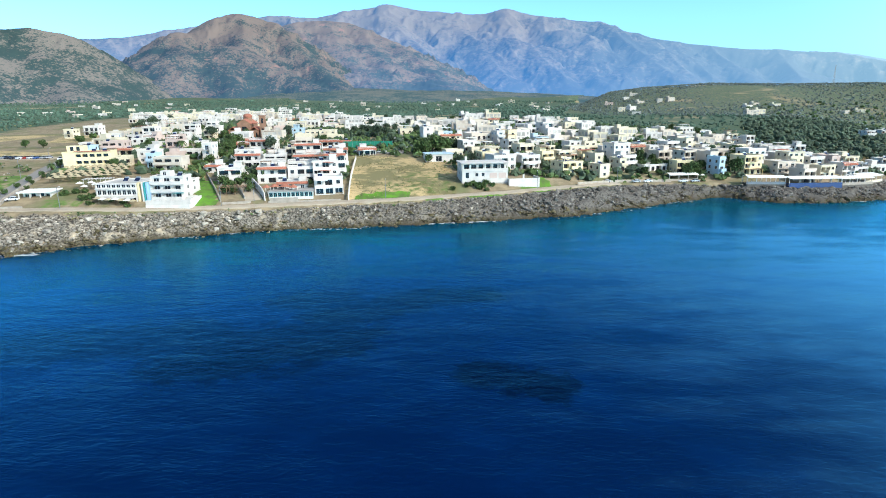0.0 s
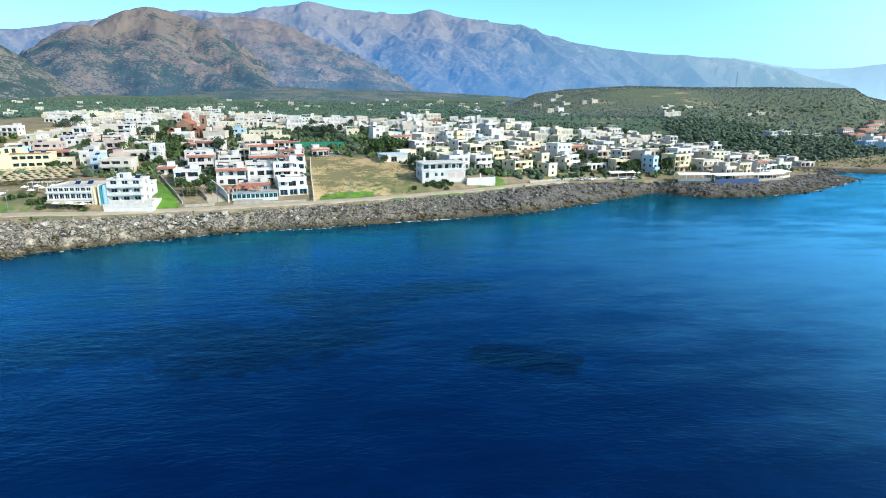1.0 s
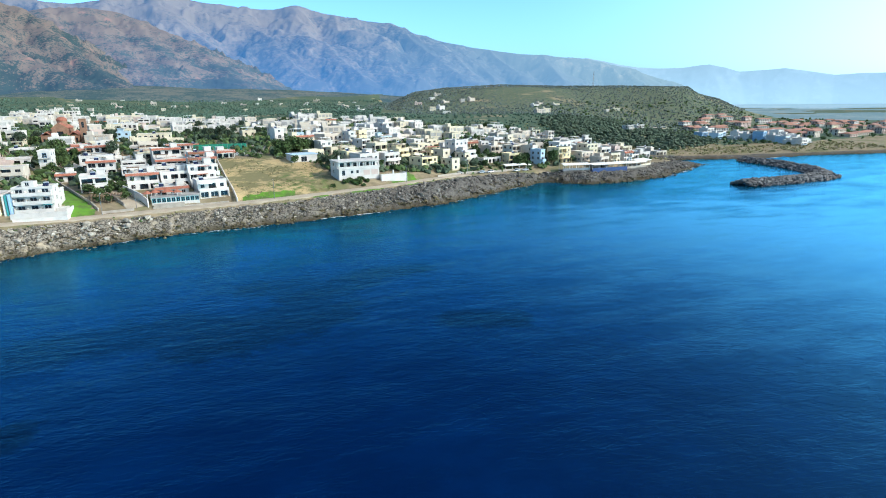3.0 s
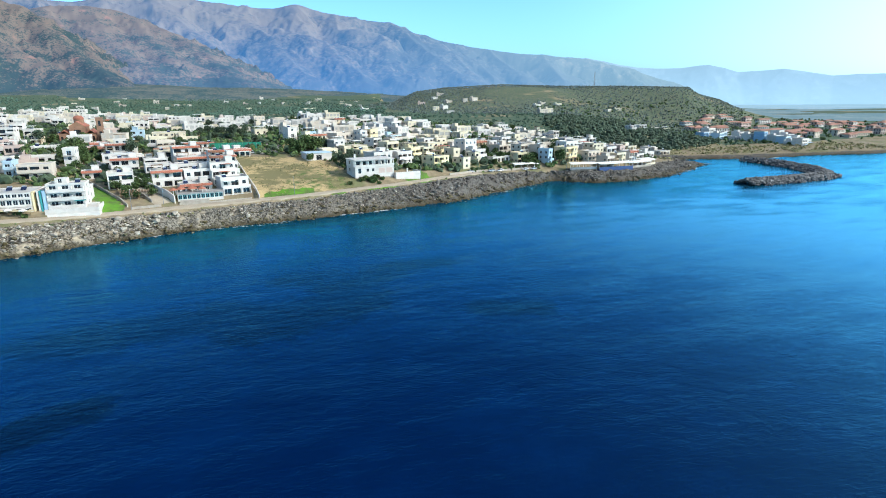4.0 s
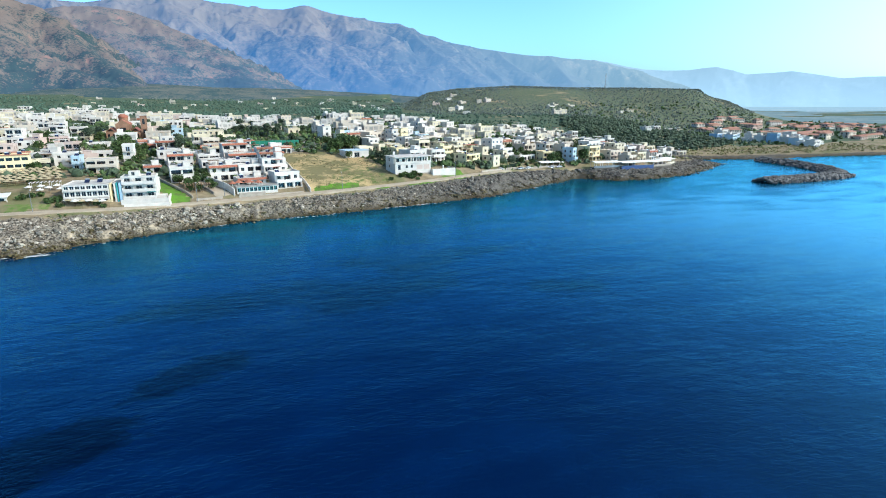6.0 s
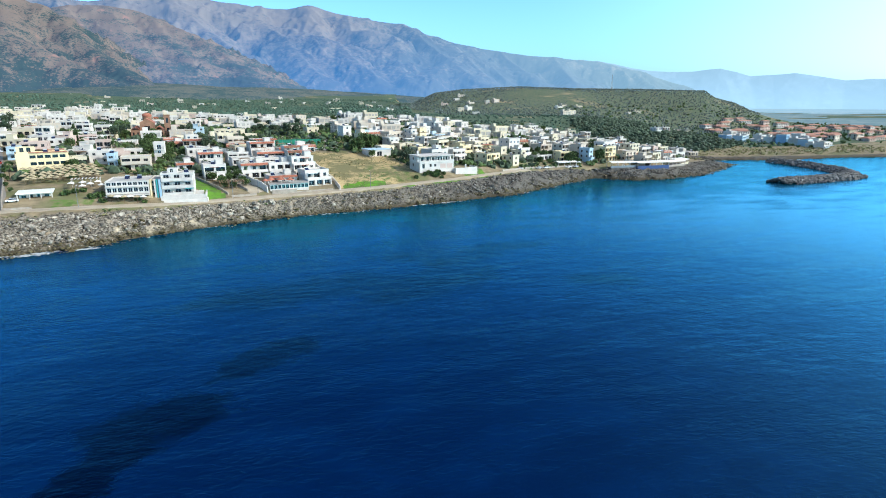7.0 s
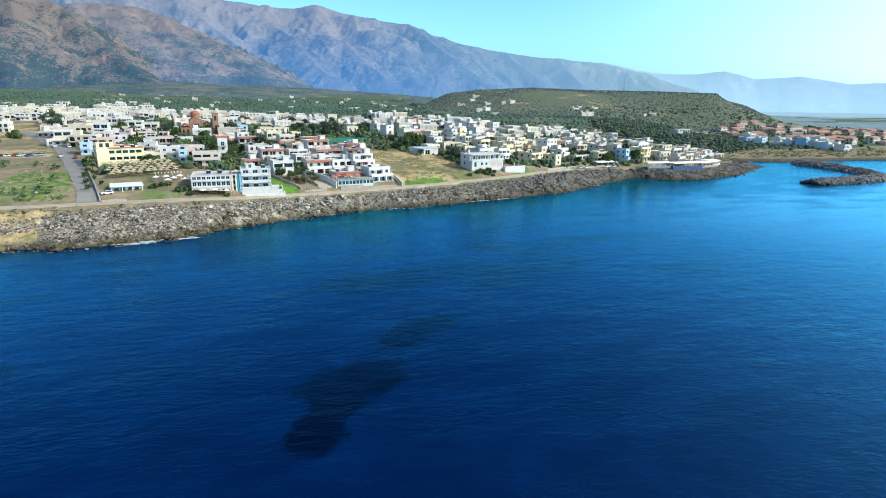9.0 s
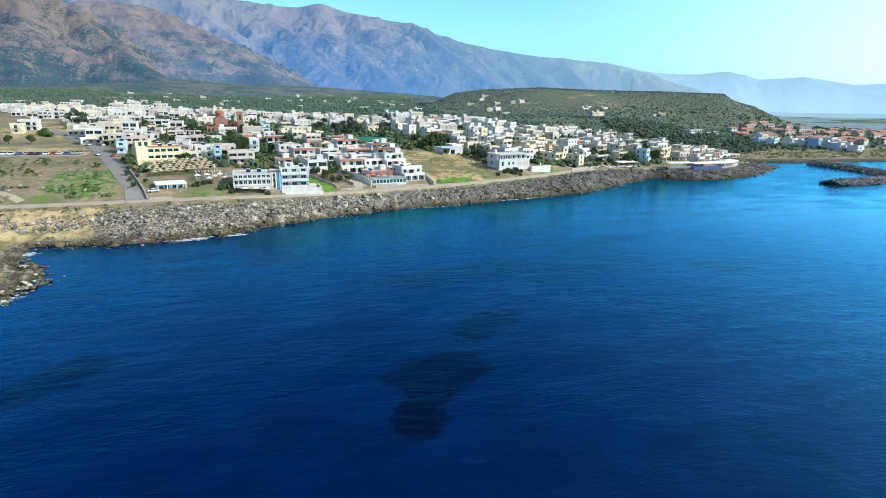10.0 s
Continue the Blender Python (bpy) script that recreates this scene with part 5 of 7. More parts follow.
for i in range(92):
    a, b = rr.uniform(0, 1), rr.uniform(0, 1) ** 1.2
    x, y = 372 + 330 * a + 70 * b, 322 + 40 * a + 230 * b
    w, d = rr.uniform(10, 22), rr.uniform(6, 8)
    r = thing("holiday_row", pose(x, y, land(x, y), 0, 0, rr.choice([-6, 2, 10, 16])), "low holiday building with a red tiled roof", "building", "holiday village")
    n = rr.choice([1, 1, 1, 2])
    col = WALLS[rr.choice(["cream", "pink", "pink", "beige", "white", "beige"])]
    z = 2.7 * n
    bm, weld = bmesh.new(), {}
    for o, u, nn, width in (((0, 0, -2), (1, 0, 0), (0, -1, 0), w), ((w, 0, -2), (0, 1, 0), (1, 0, 0), d), ((0, d, -2), (0, -1, 0), (-1, 0, 0), d)):
        k = int(width / 2.6)
        facade(bm, o, u, nn, width, 2 + z, [(width * (j + .5) / k - .65, width * (j + .5) / k + .65, 2.4 + 2.7 * s_, 4.2 + 2.7 * s_, .5) for j in range(k) for s_ in range(n)], 0, 1, weld)
    part("wall", bm, col, r).data.materials.append(M_GLASS)
    bm = bmesh.new()
    v = [bm.verts.new(p) for p in ((-.4, -.6, z), (w + .4, -.6, z), (w + .4, d + .6, z), (-.4, d + .6, z), (1.5, d / 2, z + 1.3), (w - 1.5, d / 2, z + 1.3))]
    for f in ((0, 1, 5, 4), (2, 3, 4, 5), (1, 2, 5), (3, 0, 4), (3, 2, 1, 0)):
        bm.faces.new([v[k] for k in f])
    part("roof", bm, M_OLDTILE, r, "red tiled hipped roof")


# ---- stepped holiday apartments between the alley and the fallow field ----
def tile_hood(root, x0, x1, y0, y1, z0, z1, over=0.25):
    """A sloping strip of terracotta with its rolls, rising from y0 to y1."""
    bm = bmesh.new()
    v = [bm.verts.new(p) for p in ((x0 - over, y0, z0), (x1 + over, y0, z0), (x1 + over, y1, z1), (x0 - over, y1, z1),
                                   (x0 - over, y0, z0 - .12), (x1 + over, y0, z0 - .12), (x1 + over, y1, z1 - .12), (x0 - over, y1, z1 - .12))]
    for f in ((0, 1, 2, 3), (7, 6, 5, 4), (0, 4, 5, 1), (1, 5, 6, 2), (2, 6, 7, 3), (3, 7, 4, 0)):
        bm.faces.new([v[i] for i in f])
    k = max(2, int((x1 - x0) / 0.45))
    for i in range(k):
        xx = x0 + (x1 - x0) * (i + .5) / k
        tube(bm, (xx, y0, z0 + .02), (xx, y1, z1 + .02), .08, .08, 4)
    part("tiled_edge", bm, M_TILE, root, "terracotta tiled eaves")


rb = random.Random(31)


def flats(x, y, w, d, n, turn, step=1.6, red=False, colour="white", band=False):
    """A white apartment block whose floors step back, each with deep balconies; x, y: middle of the front."""
    m = WALLS[colour]
    TAKEN.append((x - math.sin(radians(turn)) * d / 2, y + math.cos(radians(turn)) * d / 2, math.hypot(w, d) / 2))
    root = thing("apartment_block", pose(x, y, land(x, y), 0, 0, turn),
                 f"{LOOKS[colour]} stepped holiday flats with deep balconies{' and red tiled eaves' if red else ''}", "apartments", "holiday flats")
    H, low = 2.45, 1.6
    for s in range(n):
        y0, y1 = step * s, d
        z0, z1 = (-low if s == 0 else s * H + 0.004), (s + 1) * H
        sill = s * H - z0
        cols = max(2, int(w / 2.7))
        cw = w / cols
        front = []
        for c in range(cols):
            if band and s == n - 1:
                front.append((c * cw + .12, (c + 1) * cw - .12, sill + .75, sill + 1.95, .25))
            elif rb.random() < 0.62:
                front.append((c * cw + .35, (c + 1) * cw - .3, sill + .15, sill + 1.95, 1.1))
            else:
                front.append((c * cw + cw / 2 - .6, c * cw + cw / 2 + .6, sill + .6, sill + 1.8, .2))
        side = [(1.2 + 2.8 * k, 2.2 + 2.8 * k, sill + .7, sill + 1.8, .2) for k in range(int((d - y0 - 1) / 2.8))]
        volume(root, -w / 2, w / 2, y0, y1, z0, z1, m, front, side, side[:1] if rb.random() < .5 else (), kind=rb.choice(["white", "brown", "brown"]))
        # terrace wall on the floor below, and a parapet round the top
        if s:
            slab(root, "terrace_wall", m, -w / 2, w / 2, y0 - step, y0 - step + .14, s * H + .004, s * H + .62)
        if s and rb.random() < .5:
            a = rb.uniform(-w / 2 + .3, 0)
            slab(root, "awning", rb.choice([M_AWN, M_TILE, M_WOOD]), a, a + w * .4, y0 - step + .2, y0 - .004, s * H + 2.0, s * H + 2.08)
    top = n * H
    rim(root, -w / 2, w / 2, step * (n - 1), d, top, rb.choice([.35, .5, .7]), m)
    if red:
        y0 = step * (n - 1)
        tile_hood(root, -w / 2, w / 2, y0 - .75, y0 - .12, top - .15, top + .5)
    if rb.random() < .6:
        slab(root, "stair_head", m, w / 2 - 2.9, w / 2 - .5, d - 3.4, d - .6, top + .062, top + 1.9)
        slab(root, "stair_roof", m, w / 2 - 3.05, w / 2 - .35, d - 3.55, d - .45, top + 1.904, top + 2.02)
    if rb.random() < .7:
        heater(root, rb.uniform(-w / 2 + 1.3, 0), d * .6, top + .06)
    if rb.random() < .5:
        slab(root, "pergola_roof", M_WOOD, -w / 2 + .6, -w / 2 + .45 * w, d - 4, d - 1, top + 1.95, top + 2.05)
        for a, b in ((-w / 2 + .7, d - 3.9), (-w / 2 + .45 * w - .2, d - 3.9), (-w / 2 + .7, d - 1.2), (-w / 2 + .45 * w - .2, d - 1.2)):
            slab(root, "post", M_WOOD, a, a + .1, b, b + .1, top + .062, top + 1.946)
    return root


for row in (
        (-38.2, 178.0, 9.0, 10.5, 2, 14, 2.6), (-50.8, 181.0, 9.6, 8.5, 1, 12, 0, True), (-41.6, 190.4, 8.6, 9.0, 3, 14, 2.0), (-50.6, 191.6, 8.6, 8.0, 2, 14, 1.8),
        (-60.2, 190.4, 9.4, 9.5, 2, 12, 1.6, True), (-41.6, 201.6, 9.4, 9.0, 3, 14, 2.2, True), (-52.6, 201.8, 10.0, 9.0, 2, 14, 1.2, False, "white", True),
        (-63.8, 202.0, 8.6, 9.0, 2, 12, 1.5), (-42.6, 213.2, 9.0, 9.0, 3, 14, 1.8, True), (-53.4, 213.6, 10.6, 8.5, 2, 14, 1.4, True, "white", True),
        (-66.0, 213.4, 8.0, 9.0, 2, 12, 1.6), (-76.6, 214.0, 9.0, 10.0, 2, 10, 1.2, True), (-45.0, 224.6, 9.0, 9.0, 2, 14, 1.4, True), (-56.0, 225.0, 10.0, 9.0, 3, 14, 1.2, True),
        (-74.0, 188.6, 7.6, 7.6, 2, 10, 0.6), (-85.4, 204.0, 5.8, 6.0, 1, 12, 0, True), (-82.0, 228.0, 9.0, 10.0, 2, 10, 1.0)):
    flats(*row)

# glazed dining pavilion with tiled gazebo roofs in front of the flats
root = thing("pavilion", pose(-56.0, 172.6, land(-50, 174), 0, 0, 8), "glazed dining pavilion with a white rail and red gazebo roofs", "restaurant")
volume(root, 0, 13.5, 0, 6.4, -1.5, 2.3, W, [(.15 + 1.34 * i, 1.3 + 1.34 * i, 2.2, 3.55, .15) for i in range(10)], [(.4 + 1.5 * i, 1.7 + 1.5 * i, 2.2, 3.5, .15) for i in range(3)], kind="teal")
slab(root, "roof", M_ROOF, -.3, 13.8, -.3, 6.5, 2.304, 2.46, label="pale grey flat roof")
for gx0, gy0, r in ((1.2, 4.5, 1.7), (4.6, 4.2, 1.9), (7.4, 2.0, 1.5), (-1.0, 3.0, 1.4)):
    bm = bmesh.new()
    tip = bm.verts.new((gx0, gy0, 4.3))
    ring = [bm.verts.new((gx0 + r * math.cos(.785 * i), gy0 + r * math.sin(.785 * i), 3.35)) for i in range(8)]
    for i in range(8):
        bm.faces.new((tip, ring[i], ring[(i + 1) % 8]))
    bm.faces.new(ring[::-1])
    part("gazebo_roof", bm, M_TILE, root, "eight-sided terracotta roof")
    for i in range(0, 8, 2):
        a, b = gx0 + .85 * r * math.cos(.785 * i), gy0 + .85 * r * math.sin(.785 * i)
        slab(root, "post", W, a - .08, a + .08, b - .08, b + .08, 2.466 if 0 < a < 13.4 else -1, 3.346)
slab(root, "hedge_box", M_STONE, .5, 9, -1.6, -.8, -.8, .5)

# vine-covered terrace on the other side of the alley
root = thing("pergola", pose(-72.0, 173.5, land(-68, 176), 0, 0, 8), "timber pergola shading a taverna terrace", "pergola")
for i in range(4):
    for yy in (0, 4.6):
        slab(root, "post", M_WOOD, i * 2.5, i * 2.5 + .14, yy, yy + .14, -.8, 2.3)
for i in range(10):
    slab(root, "slat", M_WOOD, -.2 + i * .86, .28 + i * .86, -.5, 5.2, 2.303, 2.4)


# ---- the village, street by street: place of the front, width, depth, storeys, turn, colour ----
for row in (
        (-214.9, 340.1, 8.8, 7.4, 2, 2, 'white'),
        (-213.0, 316.5, 4.9, 7, 2, 3, 'cream'),
        (-261.5, 471.2, 9.1, 8.8, 1, -1, 'white'),
        (-247.8, 455.1, 6.9, 7, 1, 4, 'cream'),
        (-233.4, 433.4, 8.5, 7.2, 2, 0, 'white'),
        (-224.1, 435.5, 9.4, 10.3, 2, 2, 'white'),
        (-182.7, 302.4, 7.6, 7.9, 1, 2, 'grey'),
        (-274.2, 568.4, 10.5, 10.2, 2, 0, 'white'),
        (-276.4, 602.1, 8.6, 8.4, 1, 4, 'white'),
        (-243.4, 502.8, 7.7, 7.2, 2, 3, 'white'),
        (-281.3, 663.5, 8.9, 8.8, 2, -1, 'white'),
        (-301.0, 782.4, 11.8, 12.0, 2, 3, 'white'),
        (-259.6, 652.5, 8.3, 7.1, 1, -1, 'white'),
        (-228.3, 536.0, 7.9, 8.3, 1, 2, 'white'),
):
    house(*row)
for row in (
        (-230.7, 565.2, 10.7, 10.7, 1, 4, 'white'),
        (-210.2, 462.1, 8.1, 8.1, 1, 5, 'cream'),
        (-194.3, 415.4, 10.3, 9.1, 1, 4, 'white'),
        (-184.4, 373.0, 7.3, 7, 1, 5, 'white'),
        (-167.4, 308.1, 8.4, 8.9, 2, 0, 'cream'),
        (-230.5, 637.9, 9.9, 7.9, 2, 0, 'white'),
        (-213.6, 526.0, 6.4, 7, 2, 2, 'white'),
        (-187.7, 434.8, 7.7, 7.5, 2, 1, 'white'),
        (-157.2, 296.9, 6.8, 7, 3, 1, 'white'),
        (-199.3, 530.8, 7.4, 7, 2, 3, 'white'),
        (-224.6, 700.5, 13.3, 12.7, 2, 4, 'white'),
        (-180.7, 449.8, 8.8, 8.7, 2, 5, 'white'),
        (-161.8, 308.6, 4.8, 7, 1, 5, 'cream'),
        (-160.4, 283.9, 5.8, 7, 1, 0, 'white'),
):
    house(*row)
for row in (
        (-149.0, 231.0, 3.5, 7, 2, 5, 'pale_blue'),
        (-201.3, 408.7, 7.9, 6.1, 1, 2, 'white'),
):
    house(*row)
for row in (
        (-197.3, 606.7, 11.7, 11.7, 2, 0, 'white'),
        (-190.9, 658.2, 12.7, 13, 2, 2, 'white'),
        (-175.3, 495.8, 9.3, 7.9, 2, -1, 'white'),
        (-161.2, 451.8, 6.5, 7, 2, 5, 'white'),
        (-151.2, 429.9, 7.0, 7, 2, 4, 'white'),
        (-169.7, 384.6, 6.2, 7, 2, 0, 'white'),
        (-161.0, 384.6, 6.3, 7, 2, 4, 'white'),
        (-144.6, 316.7, 6.8, 7.1, 3, 0, 'white'),
        (-139.9, 336.4, 7.2, 7, 2, 0, 'white'),
        (-130.3, 306.7, 5.5, 7, 2, 2, 'cream'),
        (-144.5, 311.0, 4.6, 5.1, 1, 5, 'white'),
        (-149.8, 299.5, 7.0, 7, 1, 5, 'white'),
        (-136.1, 298.4, 7.1, 7, 1, 0, 'white'),
        (-129.3, 261.8, 9.3, 9.0, 1, 0, 'white'),
):
    house(*row)
for row in (
        (-116.4, 216.8, 6.9, 7, 2, 3, 'white'),
        (-110.9, 208.6, 2.5, 7, 2, 1, 'pale_blue'),
        (-116.8, 270.5, 9.5, 7.3, 1, 5, 'white'),
        (-101.8, 203.4, 9.8, 8.5, 2, 6, 'beige'),
        (-96.7, 225.8, 3.9, 7, 3, 3, 'white'),
        (-104.3, 415.5, 7.9, 7.2, 2, 4, 'pale_blue'),
        (-96.9, 460.1, 7.4, 7.2, 2, 4, 'white'),
        (-128.6, 342.5, 4.8, 7, 1, 4, 'cream'),
        (-147.9, 500.6, 6.8, 7.4, 1, 2, 'brick'),
        (-131.6, 490.9, 6.8, 7, 1, 4, 'brick'),
):
    house(*row)
for row in (
        (-85.1, 257.8, 11.3, 9.4, 2, 4, 'white_red'),
        (-35.6, 245.9, 7.3, 7.3, 1, 14, 'white_red'),
):
    house(*row)
for row in (
        (-54.9, 256.3, 10.1, 8.9, 2, 12, 'white_red'),
        (-71.8, 315.7, 16.2, 13, 2, 5, 'cream'),
        (-90.1, 337.4, 6.8, 7, 2, 5, 'pale_blue'),
        (-99.2, 408.3, 10.8, 6.6, 2, 2, 'white'),
        (-80.2, 473.6, 16.1, 13, 2, 5, 'white'),
        (-46.6, 530.9, 11.2, 9.1, 1, 13, 'pink'),
        (-25.8, 516.6, 10.0, 9.9, 1, 13, 'cream_red'),
        (-21.1, 457.6, 9.5, 8.2, 1, 15, 'white'),
        (-8.1, 399.0, 20.1, 13, 1, 17, 'white'),
        (-24.5, 324.5, 7.3, 7.7, 1, 14, 'cream'),
        (-10.6, 281.6, 4.8, 7, 3, 18, 'white'),
        (-65.3, 459.8, 8.8, 9.3, 2, 9, 'white'),
):
    house(*row)
for row in (
        (-3.7, 324.5, 5.8, 7, 1, 15, 'white'),
        (-1.1, 280.6, 5.1, 7, 2, 16, 'pale_blue'),
        (10.4, 352.0, 5.3, 7, 2, 22, 'white'),
        (15.2, 323.8, 7.5, 7, 2, 19, 'white'),
        (8.5, 252.7, 5.7, 7, 2, 20, 'white'),
        (11.7, 304.9, 7.4, 7.6, 1, 19, 'white'),
        (11.2, 246.6, 3.4, 5.5, 1, 18, 'cream'),
        (18.6, 253.0, 7.6, 7.8, 1, 19, 'cream'),
        (15.0, 225.2, 4.3, 7, 2, 20, 'yellow'),
        (21.3, 217.2, 9.3, 8.4, 2, 21, 'white'),
        (31.4, 219.0, 7.7, 8.3, 2, 21, 'white'),
        (33.6, 248.0, 7.1, 7, 2, 26, 'cream'),
        (44.1, 250.0, 5.1, 7, 2, 27, 'cream'),
        (39.9, 230.8, 5.7, 7, 2, 27, 'yellow'),
):
    house(*row)
for row in (
        (48.2, 237.3, 5.9, 7, 2, 22, 'cream'),
        (44.2, 327.5, 4.8, 7, 2, 26, 'white'),
        (54.9, 321.0, 7.1, 7, 3, 23, 'white'),
        (30.0, 272.7, 4.6, 7, 3, 22, 'yellow'),
        (24.3, 271.7, 4.0, 7, 3, 19, 'white'),
        (28.1, 323.4, 4.7, 7, 2, 21, 'white'),
        (27.8, 365.5, 7.4, 7.6, 2, 19, 'cream_red'),
        (49.8, 387.2, 9.8, 10.4, 1, 25, 'white'),
        (44.6, 312.6, 5.6, 7, 2, 26, 'white'),
        (47.6, 295.2, 7.7, 8.2, 1, 24, 'pale_blue'),
        (55.0, 292.8, 7.4, 7, 1, 24, 'white'),
        (59.7, 271.6, 6.5, 7, 2, 21, 'white'),
):
    house(*row)
for row in (
        (67.1, 272.4, 6.8, 7, 2, 22, 'cream'),
        (46.4, 213.0, 9.1, 8.1, 2, 26, 'yellow'),
        (61.6, 234.4, 4.2, 7, 2, 22, 'cream'),
        (58.6, 213.9, 4.6, 7, 2, 25, 'cream'),
        (75.9, 251.7, 8.6, 7.9, 3, 23, 'white'),
        (91.8, 272.3, 3.5, 7, 2, 19, 'white'),
        (95.3, 266.4, 5.7, 5.3, 2, 22, 'white'),
        (107.0, 274.4, 7.1, 7, 2, 21, 'white'),
        (101.1, 239.8, 6.1, 7, 3, 22, 'beige'),
        (108.8, 244.2, 3.5, 7, 2, 16, 'cream'),
        (108.7, 234.7, 4.2, 7, 3, 21, 'beige'),
        (108.5, 226.7, 2.8, 7, 3, 17, 'pale_blue'),
        (117.6, 281.0, 4.3, 7, 2, 18, 'cream'),
        (125.2, 279.8, 4.6, 7, 1, 16, 'white'),
):
    house(*row)
for row in (
        (172.6, 350.6, 6.5, 7, 2, 8, 'cream'),
        (153.7, 368.1, 7.1, 7, 1, 11, 'white'),
        (128.6, 334.9, 8.2, 7, 1, 14, 'white'),
        (135.1, 367.2, 4.6, 7, 2, 17, 'white'),
        (131.5, 377.9, 6.3, 7, 1, 16, 'white'),
        (113.3, 356.5, 7.0, 7, 1, 17, 'white'),
        (88.4, 307.5, 4.5, 7, 1, 22, 'cream'),
        (90.0, 333.1, 7.9, 7.5, 1, 20, 'white'),
        (76.8, 315.7, 5.5, 7, 1, 21, 'white'),
        (69.1, 311.3, 6.0, 7, 1, 22, 'white'),
        (101.3, 377.3, 7.7, 7.7, 1, 19, 'cream'),
        (95.7, 301.0, 6.3, 7, 1, 18, 'white'),
        (169.4, 381.6, 7.8, 7, 1, 12, 'white'),
        (161.6, 393.2, 10.0, 10.3, 1, 11, 'white'),
):
    house(*row)
for row in (
        (170.0, 331.3, 6.2, 7, 2, 12, 'white'),
        (69.6, 228.0, 3.2, 7, 2, 21, 'cream'),
):
    house(*row)
for row in (
        (121.7, 228.3, 8.7, 8.0, 3, 18, 'yellow'),
        (171.7, 328.1, 5.5, 5.0, 3, 13, 'white'),
        (172.8, 313.2, 7.0, 7, 2, 10, 'white'),
        (177.4, 303.8, 6.6, 7, 2, 12, 'white'),
        (191.6, 313.0, 6.1, 7, 2, 10, 'white'),
        (156.3, 243.0, 7.4, 7, 2, 15, 'white'),
        (162.9, 260.5, 4.9, 7, 2, 11, 'white'),
        (169.9, 251.6, 4.2, 7, 2, 13, 'pink'),
        (135.3, 228.8, 8.6, 7.2, 2, 15, 'beige'),
        (138.8, 218.9, 5.7, 7, 2, 17, 'beige'),
        (190.3, 253.2, 8.6, 8.4, 1, 13, 'white'),
        (224.5, 279.4, 9.5, 9.8, 1, 10, 'beige'),
        (223.0, 290.6, 7.0, 7.0, 1, 9, 'white'),
        (284.3, 389.7, 6.3, 7, 2, 6, 'white'),
):
    house(*row)
for row in (
        (313.5, 413.8, 8.2, 7, 2, 3, 'white'),
        (357.1, 448.5, 8.4, 8.6, 1, 2, 'white'),
        (370.3, 447.7, 8.5, 7, 1, 3, 'cream'),
):
    house(*row)


# the crowded harbour quarter above the restaurants
for row in (
        (129.5, 241.0, 8.6, 7.5, 3, 15, 'white'),
        (144.5, 238.5, 8.0, 7.0, 3, 14, 'cream'),
        (150.5, 226.5, 7.6, 6.0, 2, 18, 'cream'),
        (147.0, 252.0, 8.0, 7.5, 2, 12, 'white'),
        (165.5, 236.0, 7.6, 6.0, 2, 20, 'white_red'),
        (178.0, 246.0, 7.0, 6.0, 1, 16, 'white'),
        (181.5, 258.0, 7.6, 7.0, 2, 13, 'cream'),
        (96.0, 252.0, 9.0, 8.0, 2, 20, 'beige'),
        (86.0, 262.0, 8.0, 7.0, 2, 22, 'cream_red'),
        (134.0, 256.0, 8.0, 7.0, 2, 14, 'beige'),
):
    house(*row)

# ---- the rest of the village: rows of houses along its lanes, further back ----
QUARTERS = [  # outline, turn of the lanes, share of plots built
    ([(-172, 268), (-142, 228), (-118, 230), (-104, 220), (-128, 284), (-142, 320), (-180, 420), (-218, 420), (-190, 330)], 8, 0.9),
    ([(-88, 240), (-76, 216), (-48, 216), (-52, 270), (-62, 310), (-90, 350), (-100, 420), (-135, 420), (-128, 342)], 12, 0.8),
    ([(2, 240), (40, 218), (66, 220), (112, 234), (150, 242), (186, 264), (182, 330), (140, 390), (90, 385), (10, 345), (-12, 310)], 20, 0.76),
    ([(-310, 560), (-222, 424), (-178, 424), (-130, 425), (-60, 372), (-35, 350), (70, 352), (110, 395), (90, 445), (0, 448), (-60, 490), (-140, 555), (-205, 620), (-310, 620)], 8, 0.62),
]
rf = random.Random(77)
for outline, turn, share in QUARTERS:
    ca, sa = math.cos(radians(turn)), math.sin(radians(turn))
    for i in range(-42, 43):
        for j in range(-42, 43):
            u, v = i * 8.4 + rf.uniform(-1.2, 1.2), j * 10.2 + (3 if i % 2 else 0) + rf.uniform(-1.5, 1.5)
            x, y = -40 + u * ca - v * sa, 330 + u * sa + v * ca
            if not inside(outline, np.array([x]), np.array([y]))[0] or rf.random() > share:
                continue
            w, d = rf.choice([rf.uniform(5.5, 8), rf.uniform(7, 12)]), rf.uniform(5.5, 8.5)
            cx, cy = x - sa * d / 2, y + ca * d / 2
            if any(math.hypot(cx - a, cy - b) < r + 3.7 for a, b, r in TAKEN):
                continue
            build = house if y < 292 else far_house
            if y >= 292:
                TAKEN.append((cx, cy, math.hypot(w, d) / 2))
            build(x, y, w, d, rf.choice([1, 1, 1, 2, 2]), turn + rf.choice([0, 0, -8, 6, -14, 12]), rf.choice((["white"] * 4 + ["cream"] * 5 + ["beige", "beige", "beige", "yellow", "cream_red"]) if turn == 20 else (["white"] * 6 + ["cream"] * 3 + ["beige", "beige", "pink", "white_red", "cream_red"])))

far_me = bpy.data.meshes.new("back_rows")
FAR_MESH.to_mesh(far_me)
for m in [WALLS[k] for k in FAR_SLOTS] + [M_ROOF, M_GLASS]:
    far_me.materials.append(m)
